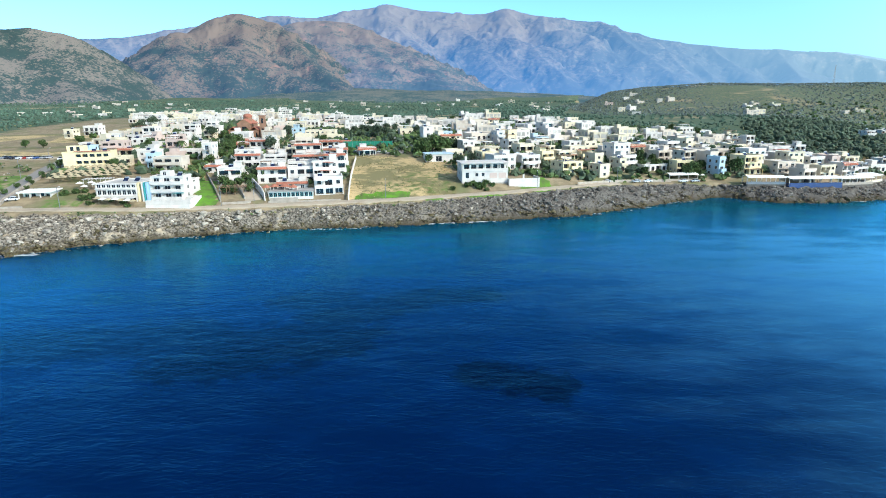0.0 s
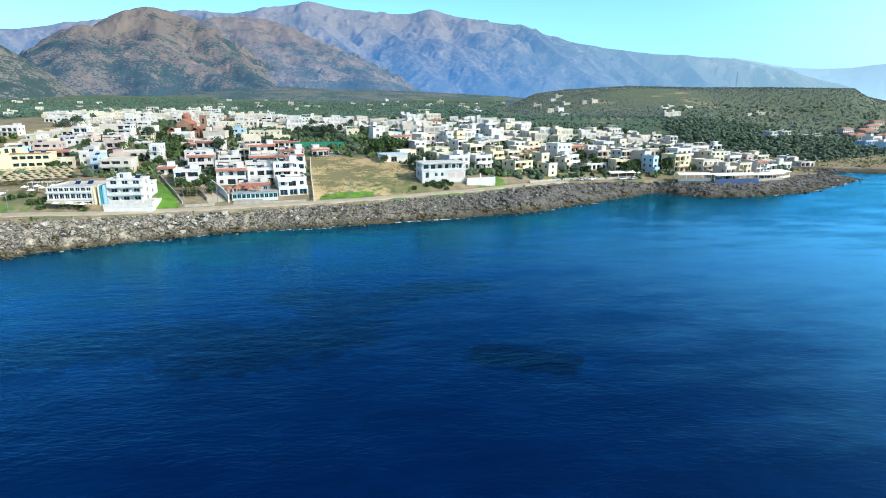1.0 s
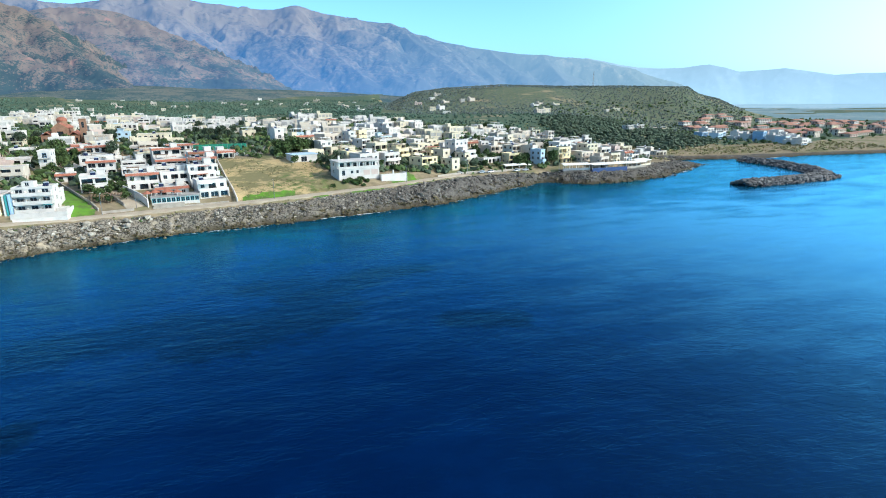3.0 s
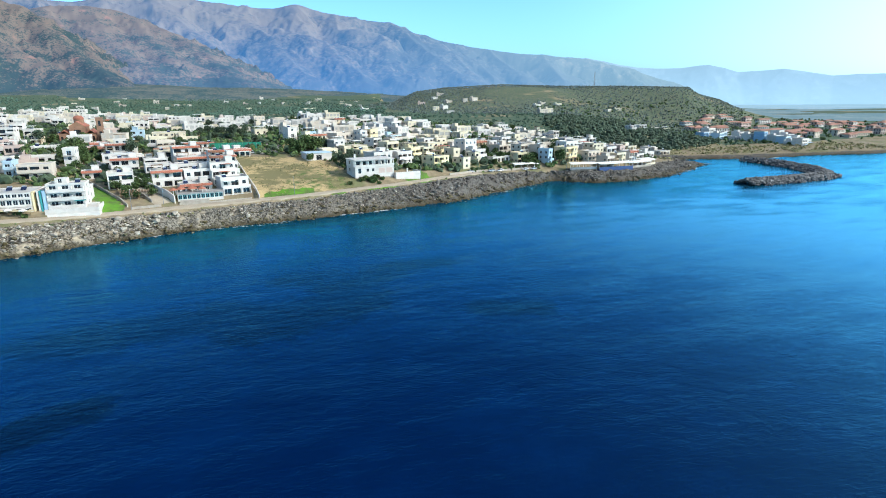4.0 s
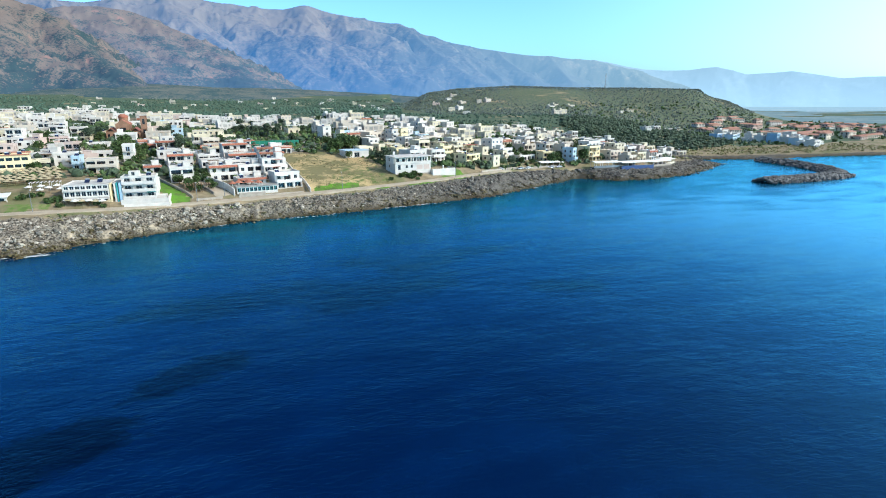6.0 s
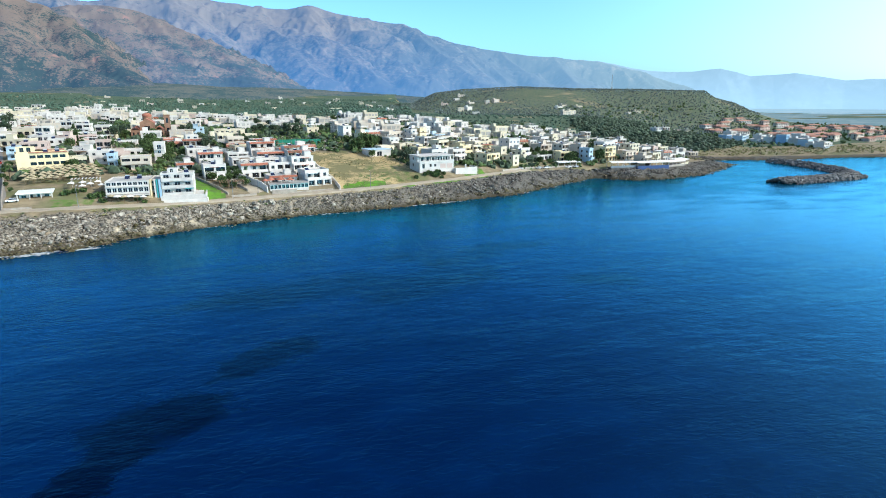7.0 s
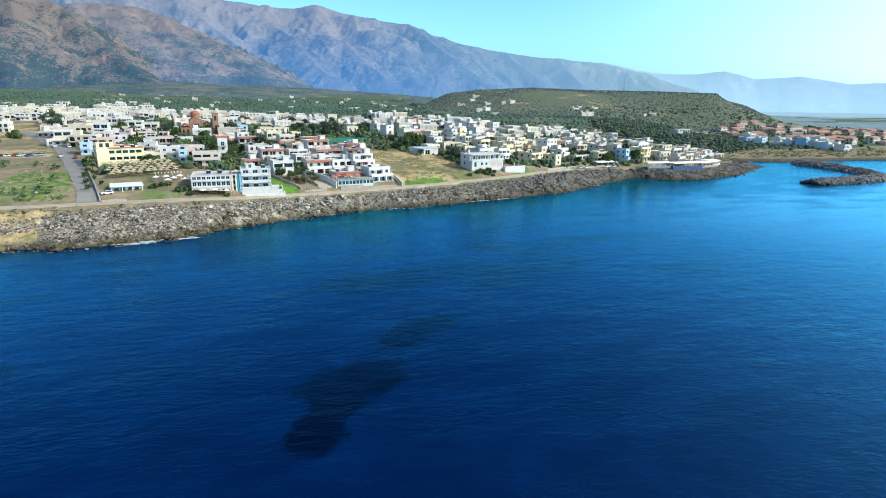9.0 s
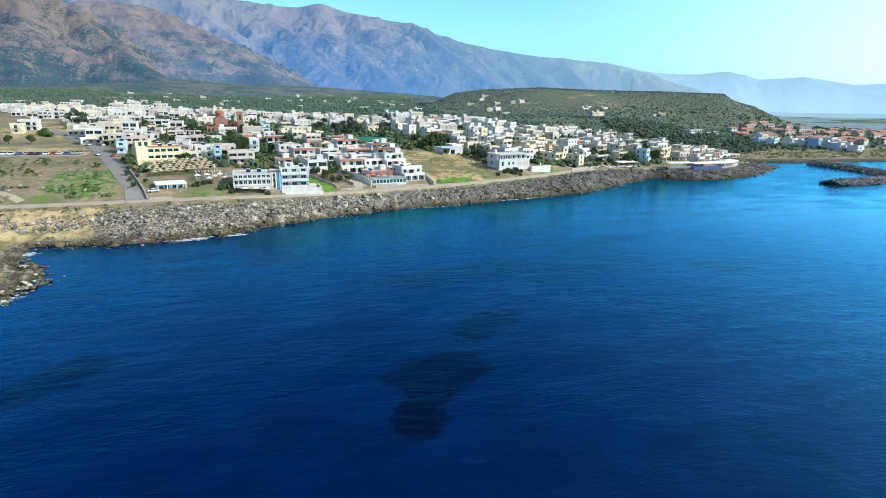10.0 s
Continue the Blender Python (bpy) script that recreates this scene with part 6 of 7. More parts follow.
tagged(new("back_rows", far_me), "dense back rows of small whitewashed flat-roofed houses", "village", kind="stuff")

# lone white farmhouses in the olive groves
for x, y in ((-425, 760), (-330, 770), (-262, 905), (-246, 912), (-230, 920), (-165, 640), (-20, 930), (170, 1010), (190, 640), (205, 648), (260, 720), (275, 722), (240, 790),
             (-520, 690), (-395, 600), (60, 780), (110, 1250), (-60, 1300), (-190, 1250), (330, 640), (345, 655), (360, 640), (410, 600), (432, 612), (300, 560), (285, 548), (-560, 900), (20, 1500), (-340, 1350), (150, 1400), (-120, 1120)):
    far_house(x, y, rf.uniform(6, 11), rf.uniform(5, 7), rf.choice([1, 1, 2]), rf.uniform(-15, 35), rf.choice(["white", "cream", "beige"]), "lone white farmhouse among the olive groves")
# smaller ones scattered up to the foot of the mountains
for i in range(46):
    a, r = radians(rf.uniform(-33, 24)), rf.choice([rf.uniform(620, 1000), rf.uniform(1000, 1480)])
    x, y = -48 + r * math.sin(a), -10 + r * math.cos(a)
    far_house(x, y, rf.uniform(5, 11), rf.uniform(5, 7), 1, rf.uniform(-15, 35), rf.choice(["white", "white", "cream", "beige", "pink"]), "small pale farm building among the olive groves")
    TAKEN.append((x, y, 7))



# ---- trees, scrub and rocks ----
ICO_V, ICO_F = [], []
_b = bmesh.new()
bmesh.ops.create_icosphere(_b, subdivisions=1, radius=1)
ICO_V = np.array([v.co[:] for v in _b.verts])
ICO_F = np.array([[v.index for v in f.verts] for f in _b.faces])
_b.free()


def scatter(name, places, sizes, material, rng, squash=0.75, jitter=0.28, lift=0.3, label="", category="", kind="stuff", lobes=1):
    """Many uneven lumps in one mesh (rocks, far trees)."""
    places, sizes = np.asarray(places, float), np.asarray(sizes, float)
    if lobes > 1:
        shift = rng.normal(0, 0.45, (len(places), lobes, 3)) * sizes[:, None, None] * (1, 1, 0.6)
        places = (places[:, None, :] + shift).reshape(-1, 3)
        sizes = np.repeat(sizes, lobes) * rng.uniform(0.45, 0.8, len(places))
    n, nv = len(places), len(ICO_V)
    v = ICO_V[None] * (1 + jitter * rng.normal(0, 1, (n, nv, 1)))
    v = v * rng.uniform(0.7, 1.3, (n, 1, 3)) * sizes[:, None, None] * (1, 1, squash)
    a = rng.uniform(0, 6.28, n)
    ca, sa = np.cos(a)[:, None], np.sin(a)[:, None]
    x, y = v[..., 0] * ca - v[..., 1] * sa, v[..., 0] * sa + v[..., 1] * ca
    v = np.stack([x, y, v[..., 2] + sizes[:, None] * lift], -1) + places[:, None, :]
    f = ICO_F[None] + (np.arange(n) * nv)[:, None, None]
    me = mesh_of(name, v.reshape(-1, 3).tolist(), f.reshape(-1, 3).tolist(), material)
    return tagged(new(name, me), label, category, kind=kind)


rng = np.random.default_rng(5)

# shore rocks: thick along the bank, dark and wet at the water's edge
px_, py_ = rng.uniform(-240, 235, 360000), rng.uniform(60, 275, 360000)
pz_, f_, ds_, db_ = land_parts(px_, py_)
skerry = (f_ <= 0.005) & (ds_ < 3.2) & (rng.uniform(size=len(px_)) < 0.4 * (1 - ds_ / 3.2))   # stones standing in the shallows
ok = ((f_ > 0.005) | skerry) & (f_ < 0.97) & (db_ > np.interp(px_, [-130, -85], [8, 2.0])) & ~((px_ < -134) & (f_ > 0.06) & (py_ < 136) & (rng.uniform(size=len(px_)) < 0.985))
clump = layers(px_ / 7, py_ / 7, 3, 3)
ok &= clump > rng.uniform(-0.75, 0.25, len(px_))
px_, py_, pz_, f_, ds_ = px_[ok], py_[ok], pz_[ok], f_[ok], ds_[ok]
size_ = np.clip(rng.lognormal(-1.45, 0.5, len(px_)), 0.11, 1.0)
wet_ = ds_ < rng.uniform(0.6, 6.5, len(px_))
P_ = np.stack([px_, py_, np.maximum(pz_ + 0.1, -0.12)], 1)
east_ = px_ > rng.uniform(-75, 25, len(px_))   # greyer, darker stone further along the coast
scatter("shore_rocks", P_[~wet_ & ~east_], size_[~wet_ & ~east_], M_ROCK, rng, 0.7, 0.24, 0.2, "pale broken limestone rocks along the shore", "rocks")
scatter("grey_shore_rocks", P_[~wet_ & east_], size_[~wet_ & east_], M_GREYROCK, rng, 0.75, 0.24, 0.2, "dark grey jagged rocks along the shore", "rocks")
scatter("tide_rocks", P_[wet_], size_[wet_], M_WETROCK, rng, 0.6, 0.24, 0.1, "dark wet rocks at the water's edge", "rocks")

# breakwater of dark boulders
ARM = [(262, 250), (257, 218), (247, 192), (236, 178), (222, 173), (202, 171), (175, 170)]
pts, sz = [], []
for a, b in zip(ARM[:-1], ARM[1:]):
    L = math.hypot(b[0] - a[0], b[1] - a[1])
    for i in range(int(L * 26)):
        s, side = rng.uniform(0, 1), rng.normal(0, 1) * 2.7
        side = max(-6, min(6, side))
        ux, uy = (b[0] - a[0]) / L, (b[1] - a[1]) / L
        pts.append((a[0] + (b[0] - a[0]) * s - uy * side, a[1] + (b[1] - a[1]) * s + ux * side, max(-0.3, 2.4 - 0.36 * abs(side)) + rng.uniform(-.3, .2)))
        sz.append(rng.uniform(0.45, 1.0))
M_ARM = mat("breakwater_rock", (0.17, 0.16, 0.15), 0.9, vary=0.2, scale=2, grain=8, bump=0.5, island=0.4)
scatter("breakwater", pts, sz, M_ARM, rng, 0.8, 0.2, 0.0, "curved breakwater of dark piled boulders", "breakwater")


def crown(radius, high, n, leaf, lobes, rnd, flat=0.8):
    """A crown of many small bent leaf clumps in several uneven lobes."""
    bm = bmesh.new()
    cent = [(rnd.uniform(-.55, .55) * radius, rnd.uniform(-.55, .55) * radius, high + rnd.uniform(-.35, .45) * radius, radius * rnd.uniform(.4, .7)) for _ in range(lobes)]
    for i in range(n):
        cx, cy, cz, r = cent[i % lobes]
        d = Vector((rnd.gauss(0, 1), rnd.gauss(0, 1), rnd.gauss(0, 1))).normalized()
        c = Vector((cx, cy, cz)) + Vector((d.x, d.y, d.z * flat)) * r * rnd.uniform(.65, 1.08)
        u = d.orthogonal().normalized()
        u.rotate(Euler((rnd.uniform(0, 6), rnd.uniform(0, 6), rnd.uniform(0, 6))))
        w = u.cross(Vector((rnd.uniform(-1, 1), rnd.uniform(-1, 1), rnd.uniform(-1, 1)))).normalized()
        s = leaf * rnd.uniform(.7, 1.4)
        q = [bm.verts.new(c + k) for k in (-u * s, w * s * .8 + d * s * .25, u * s, -w * s * .8 + d * s * .25)]
        bm.faces.new(q)
    return bm


def make_tree(kind, rnd):
    root = new("tree")
    bm = bmesh.new()
    if kind == "palm":
        tube(bm, (0, 0, -.5), (0.2, 0, 5.0), .28, .2, 7)
        part("trunk", bm, M_BARK, root)
        bm = bmesh.new()
        for i in range(26):
            a, tilt = i * 2.4, rnd.uniform(-.2, .9)
            d = Vector((math.cos(a), math.sin(a), 0))
            side = Vector((-d.y, d.x, 0))
            pts = [Vector((.2, 0, 5)) + d * (2.6 * t) + Vector((0, 0, 2.0 * tilt * t - 2.2 * t * t)) for t in (0, .35, .7, 1)]
            for k in range(3):
                w0, w1 = (.12, .42, .36, .05)[k], (.12, .42, .36, .05)[k + 1]
                bm.faces.new([bm.verts.new(p) for p in (pts[k] - side * w0, pts[k] + side * w0, pts[k + 1] + side * w1, pts[k + 1] - side * w1)])
        part("crown", bm, M_LEAF, root)
    elif kind == "cypress":
        tube(bm, (0, 0, -.5), (0, 0, 6.5), .22, .06, 6)
        part("trunk", bm, M_BARK, root)
        bm = bmesh.new()
        for i in range(420):
            t = rnd.random()
            r = 1.1 * math.sin(math.pi * min(1, .12 + .88 * t)) ** .7 * (1.05 - .6 * t)
            a = rnd.uniform(0, 6.28)
            c = Vector((math.cos(a) * r, math.sin(a) * r, .5 + 7.5 * t))
            s = rnd.uniform(.25, .5)
            u = Vector((-math.sin(a), math.cos(a), rnd.uniform(-.4, .4))) * s
            w = Vector((rnd.uniform(-.3, .3), rnd.uniform(-.3, .3), 1)) * s
            bm.faces.new([bm.verts.new(c + k) for k in (-u, -w, u, w)])
        part("crown", bm, M_PINE, root)
    else:
        h, r, m, n, lobes = {"broad": (2.2, 2.5, M_LEAF, 700, 8), "pine": (3.6, 3.2, M_PINE, 900, 10), "olive": (1.6, 2.1, M_OLIVE, 520, 7), "bush": (.3, 1.3, M_LEAF, 260, 5)}[kind]
        tube(bm, (0, 0, -.5), (.1, .05, h), .24, .15, 6)
        for a in range(4):
            tube(bm, (.1, .05, h * .8), (math.cos(a * 1.6) * r * .6, math.sin(a * 1.6) * r * .6, h + r * .35), .12, .04, 5)
        part("trunk", bm, M_BARK, root)
        part("crown", crown(r, h + r * .45, n, .34, lobes, rnd), m, root)
    return root


TREE_LABEL = {"palm": "palm with drooping green fronds", "cypress": "slim dark green cypress between houses", "broad": "leafy green garden tree beside the houses",
              "pine": "broad dark green pine with a dense crown", "olive": "grey-green olive tree with a short trunk", "bush": "low green garden shrub"}
rt = random.Random(21)
FIRST = {}


def tree(kind, x, y, k=1.0):
    k *= {"pine": 0.68, "broad": 0.74}.get(kind, 0.9)
    if kind == "broad" and x < -128 and y < 212:   # clipped hedge trees along the lane
        k *= 0.6
    m = pose(x, y, land(x, y), 0, 0, rt.uniform(0, 360)) @ Matrix.Diagonal((k, k, k * rt.uniform(.9, 1.15), 1))
    pick = (kind, rt.randrange(2))
    if pick not in FIRST:
        ob = make_tree(kind, rt)
        tagged(ob, TREE_LABEL[kind], "tree" if kind != "bush" else "shrub", "village greenery")
        ob.name = "shrub" if kind == "bush" else "palm_tree" if kind == "palm" else "tree"
        ob.matrix_basis = m
        FIRST[pick] = ob
    else:
        copy_thing(FIRST[pick], m).matrix_basis = m


# ---- olive plain, scrub hill and the pine wood by the harbour ----
WOOD = [(188, 312), (200, 288), (222, 284), (256, 292), (330, 340), (370, 430), (360, 520), (250, 480), (205, 405), (195, 360)]
ox, oy = [], []
for half in range(2):
    # groves planted in rows, patch by patch
    for gi in range(-14, 16):
        for gj in range(0, 15):
            cx, cy = gi * 105 + rng.uniform(-20, 20), 300 + gj * 120 + rng.uniform(-20, 20)
            if half or rng.uniform() < 0.04:
                continue
            turn, step = rng.uniform(-0.5, 0.5), rng.uniform(6.0, 8.0) * (1 if cy < 900 else 1.5)
            n = int(112 / step)
            a, b = np.meshgrid((np.arange(n) - n / 2) * step, (np.arange(n) - n / 2) * step)
            a, b = a.ravel() + rng.normal(0, .7, n * n), b.ravel() + rng.normal(0, .7, n * n)
            keep_ = rng.uniform(size=n * n) > rng.uniform(0.04, 0.3)
            ox.append(cx + (a * np.cos(turn) - b * np.sin(turn))[keep_])
            oy.append(cy + (a * np.sin(turn) + b * np.cos(turn))[keep_])
ox, oy = np.concatenate(ox), np.concatenate(oy)
oz, of, _, odb = land_parts(ox, oy)
taken = np.array(TAKEN)
bad = inside(VILLAGE, ox, oy) | inside(WOOD, ox, oy) | (of < 1) | (odb < 45) | (ox < -900) | (ox > 1500)
for poly in FIELDS:
    bad |= inside(poly, ox, oy)
bad |= (ox > 230) & (oy < 330 + 0.4 * (ox - 380)) | (ox > 370) & (ox < 830) & (oy < 660)
bad |= (np.abs(np.degrees(np.arctan2(ox + 48, oy + 10)) + 2) > 47) & (np.hypot(ox, oy) > 700) | (np.hypot(ox, oy) > 1500)
bad |= (np.degrees(np.arctan2(ox + 48, oy + 10)) > 15) & (np.degrees(np.arctan2(ox + 48, oy + 10)) < 48) & (np.hypot(ox, oy) > 600) & (np.hypot(ox, oy) < 1250)
for a, b, r in TAKEN:
    bad |= np.hypot(ox - a, oy - b) < r + 2
ox, oy, oz = ox[~bad], oy[~bad], oz[~bad]
dist = np.hypot(ox, oy)
size = rng.uniform(0.85, 1.5, len(ox))
P_ = np.stack([ox, oy, oz + 0.9], 1)
close = dist < 620
scatter("olive_groves", P_[close], size[close], M_OLIVE, rng, 0.8, 0.22, 0.5, "grey-green olive groves in rows across the plain", "olive grove", lobes=3)
scatter("far_olive_groves", P_[~close], size[~close] * 1.15, M_OLIVE, rng, 0.8, 0.22, 0.4, "distant olive groves on the rising plain", "olive grove")


def wood(name, n, xr, yr, test, smin, smax, material, label, lobes, squash=0.85):
    x, y = rng.uniform(*xr, n), rng.uniform(*yr, n)
    z, f, _, db = land_parts(x, y)
    ok_ = test(x, y) & (f >= 1)
    for a, b, r in TAKEN:
        ok_ &= np.hypot(x - a, y - b) > r + 1.5
    s = rng.uniform(smin, smax, n)
    return scatter(name, np.stack([x, y, z + 0.4], 1)[ok_], s[ok_], material, rng, squash, 0.25, 0.7, label, "trees", lobes=lobes)


wood("harbour_wood", 2600, (180, 375), (280, 525), lambda x, y: inside(WOOD, x, y), 1.2, 2.2, M_PINE, "dense dark pine wood behind the harbour", 5)
az_of = lambda x, y: np.degrees(np.arctan2(x + 48, y + 10))
wood("hill_scrub", 40000, (150, 1300), (420, 1250), lambda x, y: (az_of(x, y) > 13) & (az_of(x, y) < 48) & (np.hypot(x, y) > 585) & (np.hypot(x, y) < 1220), 0.4, 1.2, M_HILL, "dark scrub covering the long flat-topped hill", 1)
wood("field_scrub", 2600, (-420, 330), (150, 420), lambda x, y: ~inside(VILLAGE, x, y) & ((x < -150) | (x > 185)), 0.3, 1.1, M_SCRUB, "low dry scrub on the rough fields", 2, 0.6)
wood("meadow_tufts", 2000, (-46, 6), (172, 242), lambda x, y: inside(FIELDS[0], x, y) & (np.sin(x * .35 + 2 * np.sin(y * .13)) + np.sin(y * .21) > -.2), 0.1, 0.42, M_SCRUB, "dry tufts on the fallow field", 2, 0.5)
wood("holiday_gardens", 700, (320, 800), (280, 660), lambda x, y: y > 262 + 0.1 * x, 1.2, 2.4, M_LEAF, "green gardens between the holiday buildings", 3)
LEFT_FIELD = [(-230, 156), (-136, 157), (-150, 215), (-240, 218)]
wood("rough_pasture", 900, (-240, -136), (156, 218), lambda x, y: inside(LEFT_FIELD, x, y) & (np.abs(x + 139.8 + (y - 178) * 0.3) > 4.5) & (np.sin(x * .21 + 1) + np.sin(y * .33 + x * .1) > .1), 0.25, 1.2, M_LEAF, "patches of green scrub on the stony pasture", 2, 0.45)
wood("pasture_stones", 260, (-240, -136), (156, 218), lambda x, y: inside(LEFT_FIELD, x, y) & (np.abs(x + 139.8 + (y - 178) * 0.3) > 4.5), 0.15, 0.6, M_ROCK, "loose stones scattered over the pasture", 1, 0.5)


# gardens, courtyards and street trees packed between the houses
def gardens(name, n, xr, yr, test, smin, smax, material, label, lobes):
    x, y = rng.uniform(*xr, n), rng.uniform(*yr, n)
    z, f, _, db = land_parts(x, y)
    ok_ = test(x, y) & (f >= 1)
    for a, b, r in TAKEN:
        ok_ &= np.hypot(x - a, y - b) > r * 0.78 + 0.2
    s = rng.uniform(smin, smax, n)
    scatter(name, np.stack([x, y, z + 0.2], 1)[ok_], s[ok_], material, rng, 0.9, 0.28, 0.6, label, "trees", lobes=lobes)


built = lambda x, y: inside(VILLAGE, x, y) & ~inside(FIELDS[0], x, y) & ~inside(LAWNS[2], x, y) & (np.abs(x + 139.8 + (y - 178) * 0.3) > 5) & (x > -126 - (y - 160) * 0.3) & (y > 192 + 0.3 * np.maximum(x, -40))
gardens("village_gardens", 7000, (-300, 190), (190, 480), built, 0.6, 1.9, M_LEAF, "green gardens squeezed between the village houses", 4)
gardens("village_pines", 3800, (-300, 190), (190, 480), built, 0.7, 2.2, M_PINE, "dark evergreen trees between the village houses", 5)

wood("shore_scrub", 1400, (195, 420), (238, 305), lambda x, y: y > 243, 0.3, 1.2, M_SCRUB, "low scrub and dry grass on the harbour shore", 2, 0.6)

# dry grass and scrub on the verge between road and rocks
vx, vy = rng.uniform(-230, 60, 26000), rng.uniform(120, 210, 26000)
vz, vf, _, vdb = land_parts(vx, vy)
on = (vf < 1) & (vf > 0.3) & (vdb > 1.2) & (vdb < np.interp(vx, [-130, -85], [11, 3.2])) & (np.sin(vx * .3) + np.sin(vx * .11 + vy * .2) > -.5)
pick_ = rng.uniform(size=len(vx)) < 0.5
scatter("verge_grass", np.stack([vx, vy, vz], 1)[on & pick_], rng.uniform(.12, .5, 26000)[on & pick_], M_SCRUB, rng, 0.6, 0.3, 0.3, "dry grass tufts on the verge above the rocks", "grass", lobes=2)
scatter("verge_scrub", np.stack([vx, vy, vz], 1)[on & ~pick_][::3], rng.uniform(.15, .6, 26000)[on & ~pick_][::3], M_LEAF, rng, 0.55, 0.3, 0.3, "low green scrub on the verge above the rocks", "scrub", lobes=2)


# garden and street trees: place and size
for x, y, k in (
        (-143.1, 296.8, 1.5), (-135.4, 276.6, 1.3), (-135.5, 287.1, 1.2), (-137.6, 276.6, 1.3), (-155.0, 323.9, 1.3), (-133.1, 262.0, 1),
        (-136.7, 257.8, 1.2), (-105.4, 254.9, 1.3), (-102.2, 241.5, 1.2), (-94.3, 233.9, 1.1), (-107.9, 278.9, 1.4), (-107.9, 290.2, 1.2),
        (-110.5, 310.0, 1.4), (-111.1, 325.3, 1.4), (-119.1, 325.1, 1.2), (-124.4, 313.9, 1.2), (-75.1, 186.5, 0.9), (-71.6, 180.7, 0.8),
        (-71.2, 183.1, 0.7), (-67.7, 175.2, 0.7), (-70.7, 175.1, 0.7), (-12.9, 247.4, 1.7), (-10.4, 246.0, 1.6), (-7.4, 252.1, 1.9),
        (-3.9, 252.2, 1.7), (-0.7, 255.3, 1.4), (-12.7, 268.1, 1.2), (-8.5, 227.8, 0.8), (78.3, 248.5, 1), (77.3, 240.1, 1)):
    tree("broad", x, y, k)
for x, y, k in (
        (81.0, 244.1, 1.1), (80.3, 237.2, 0.9), (88.0, 248.2, 1), (85.9, 236.4, 1.2), (91.1, 239.0, 1.0), (94.2, 239.1, 0.9),
        (86.3, 258.9, 1), (83.5, 225.7, 0.7), (77.0, 224.3, 0.8), (94.7, 225.8, 1.3), (98.0, 227.5, 1.3), (103.7, 234.9, 1),
        (99.9, 225.9, 1), (119.3, 238.3, 1.8), (126.6, 252.9, 1.8), (114.8, 228.7, 1.6), (126.4, 229.3, 0.7), (-138.9, 184.1, 0.8),
        (-136.5, 175.7, 0.8), (-134.1, 167.3, 0.8), (-135.2, 180.6, 0.7), (-139.4, 191.2, 0.9), (-142.2, 201.0, 0.8), (-137.7, 189.5, 0.7),
        (-144.1, 207.4, 0.9), (-131.8, 173.5, 0.6), (-125.4, 208.8, 0.9), (-123.5, 206.0, 1), (-121.8, 204.7, 1), (-125.6, 214.4, 0.8)):
    tree("broad", x, y, k)
for x, y, k in (
        (-199.7, 265.6, 1), (-190.9, 264.9, 1.0), (-237.7, 544.0, 1), (-202.5, 478.1, 1), (-162.0, 372.1, 1), (-152.6, 362.8, 1),
        (-154.9, 454.0, 1), (-141.7, 441.3, 1.2), (-165.3, 293.4, 1.1), (-156.4, 309.5, 0.8), (-181.3, 331.0, 1), (-161.4, 262.4, 1),
        (-93.4, 221.0, 0.9), (-96.3, 263.2, 1.0), (-97.6, 250.6, 1.2), (-99.9, 258.5, 1.2), (-102.7, 263.4, 1.1), (-106.0, 255.6, 1.1),
        (-89.5, 237.8, 1.0), (-70.5, 191.3, 0.9), (-69.3, 185.1, 0.8), (-66.4, 189.0, 0.8), (-64.9, 182.7, 0.7), (-63.7, 178.5, 0.7),
        (-72.1, 183.2, 0.8), (-46.1, 239.2, 0.9), (-43.5, 246.0, 0.9), (-79.2, 213.5, 0.7), (-64.8, 293.6, 1.1), (-63.8, 278.4, 1.1)):
    tree("broad", x, y, k)
for x, y, k in (
        (83.2, 413.3, 1.2), (84.2, 397.0, 1.2), (74.6, 350.3, 1), (94.9, 399.1, 1.1), (109.9, 383.7, 1), (128.7, 358.2, 0.9),
        (152.7, 398.2, 1.2), (163.8, 380.3, 1.2), (168.8, 366.5, 1), (36.8, 313.4, 0.8), (44.7, 277.6, 0.6), (14.7, 330.7, 0.9),
        (14.4, 356.0, 1), (1.7, 424.5, 1.2), (8.3, 429.5, 1.1)):
    tree("broad", x, y, k)
for x, y, k in (
        (-103.6, 317.2, 0.9), (-80.8, 256.5, 1.3), (-85.2, 260.4, 1), (-59.4, 250.6, 1.1), (-63.1, 269.9, 1.1), (-58.3, 349.7, 1),
        (-54.3, 357.4, 1.2), (-47.5, 335.2, 1.3), (-40.4, 318.4, 1.3), (-48.8, 311.6, 1), (-35.3, 315.5, 1.1), (-55.8, 407.3, 1.1),
        (-47.7, 390.7, 1), (-33.2, 342.0, 1.0), (-18.8, 327.6, 0.9), (-21.7, 255.3, 0.5), (3.4, 220.4, 0.9), (4.7, 216.6, 1),
        (8.5, 227.3, 0.9), (5.6, 213.4, 0.8), (-8.7, 254.7, 1.2), (-5.5, 253.9, 1.3), (-1.4, 256.6, 1.2), (2.4, 259.7, 1.0),
        (-205.2, 381.8, 1.6), (-205.5, 395.7, 1.8), (-199.0, 381.9, 1.7), (-193.4, 352.3, 1.5), (-190.5, 352.4, 1.4), (-220.7, 450.2, 1.2)):
    tree("pine", x, y, k)
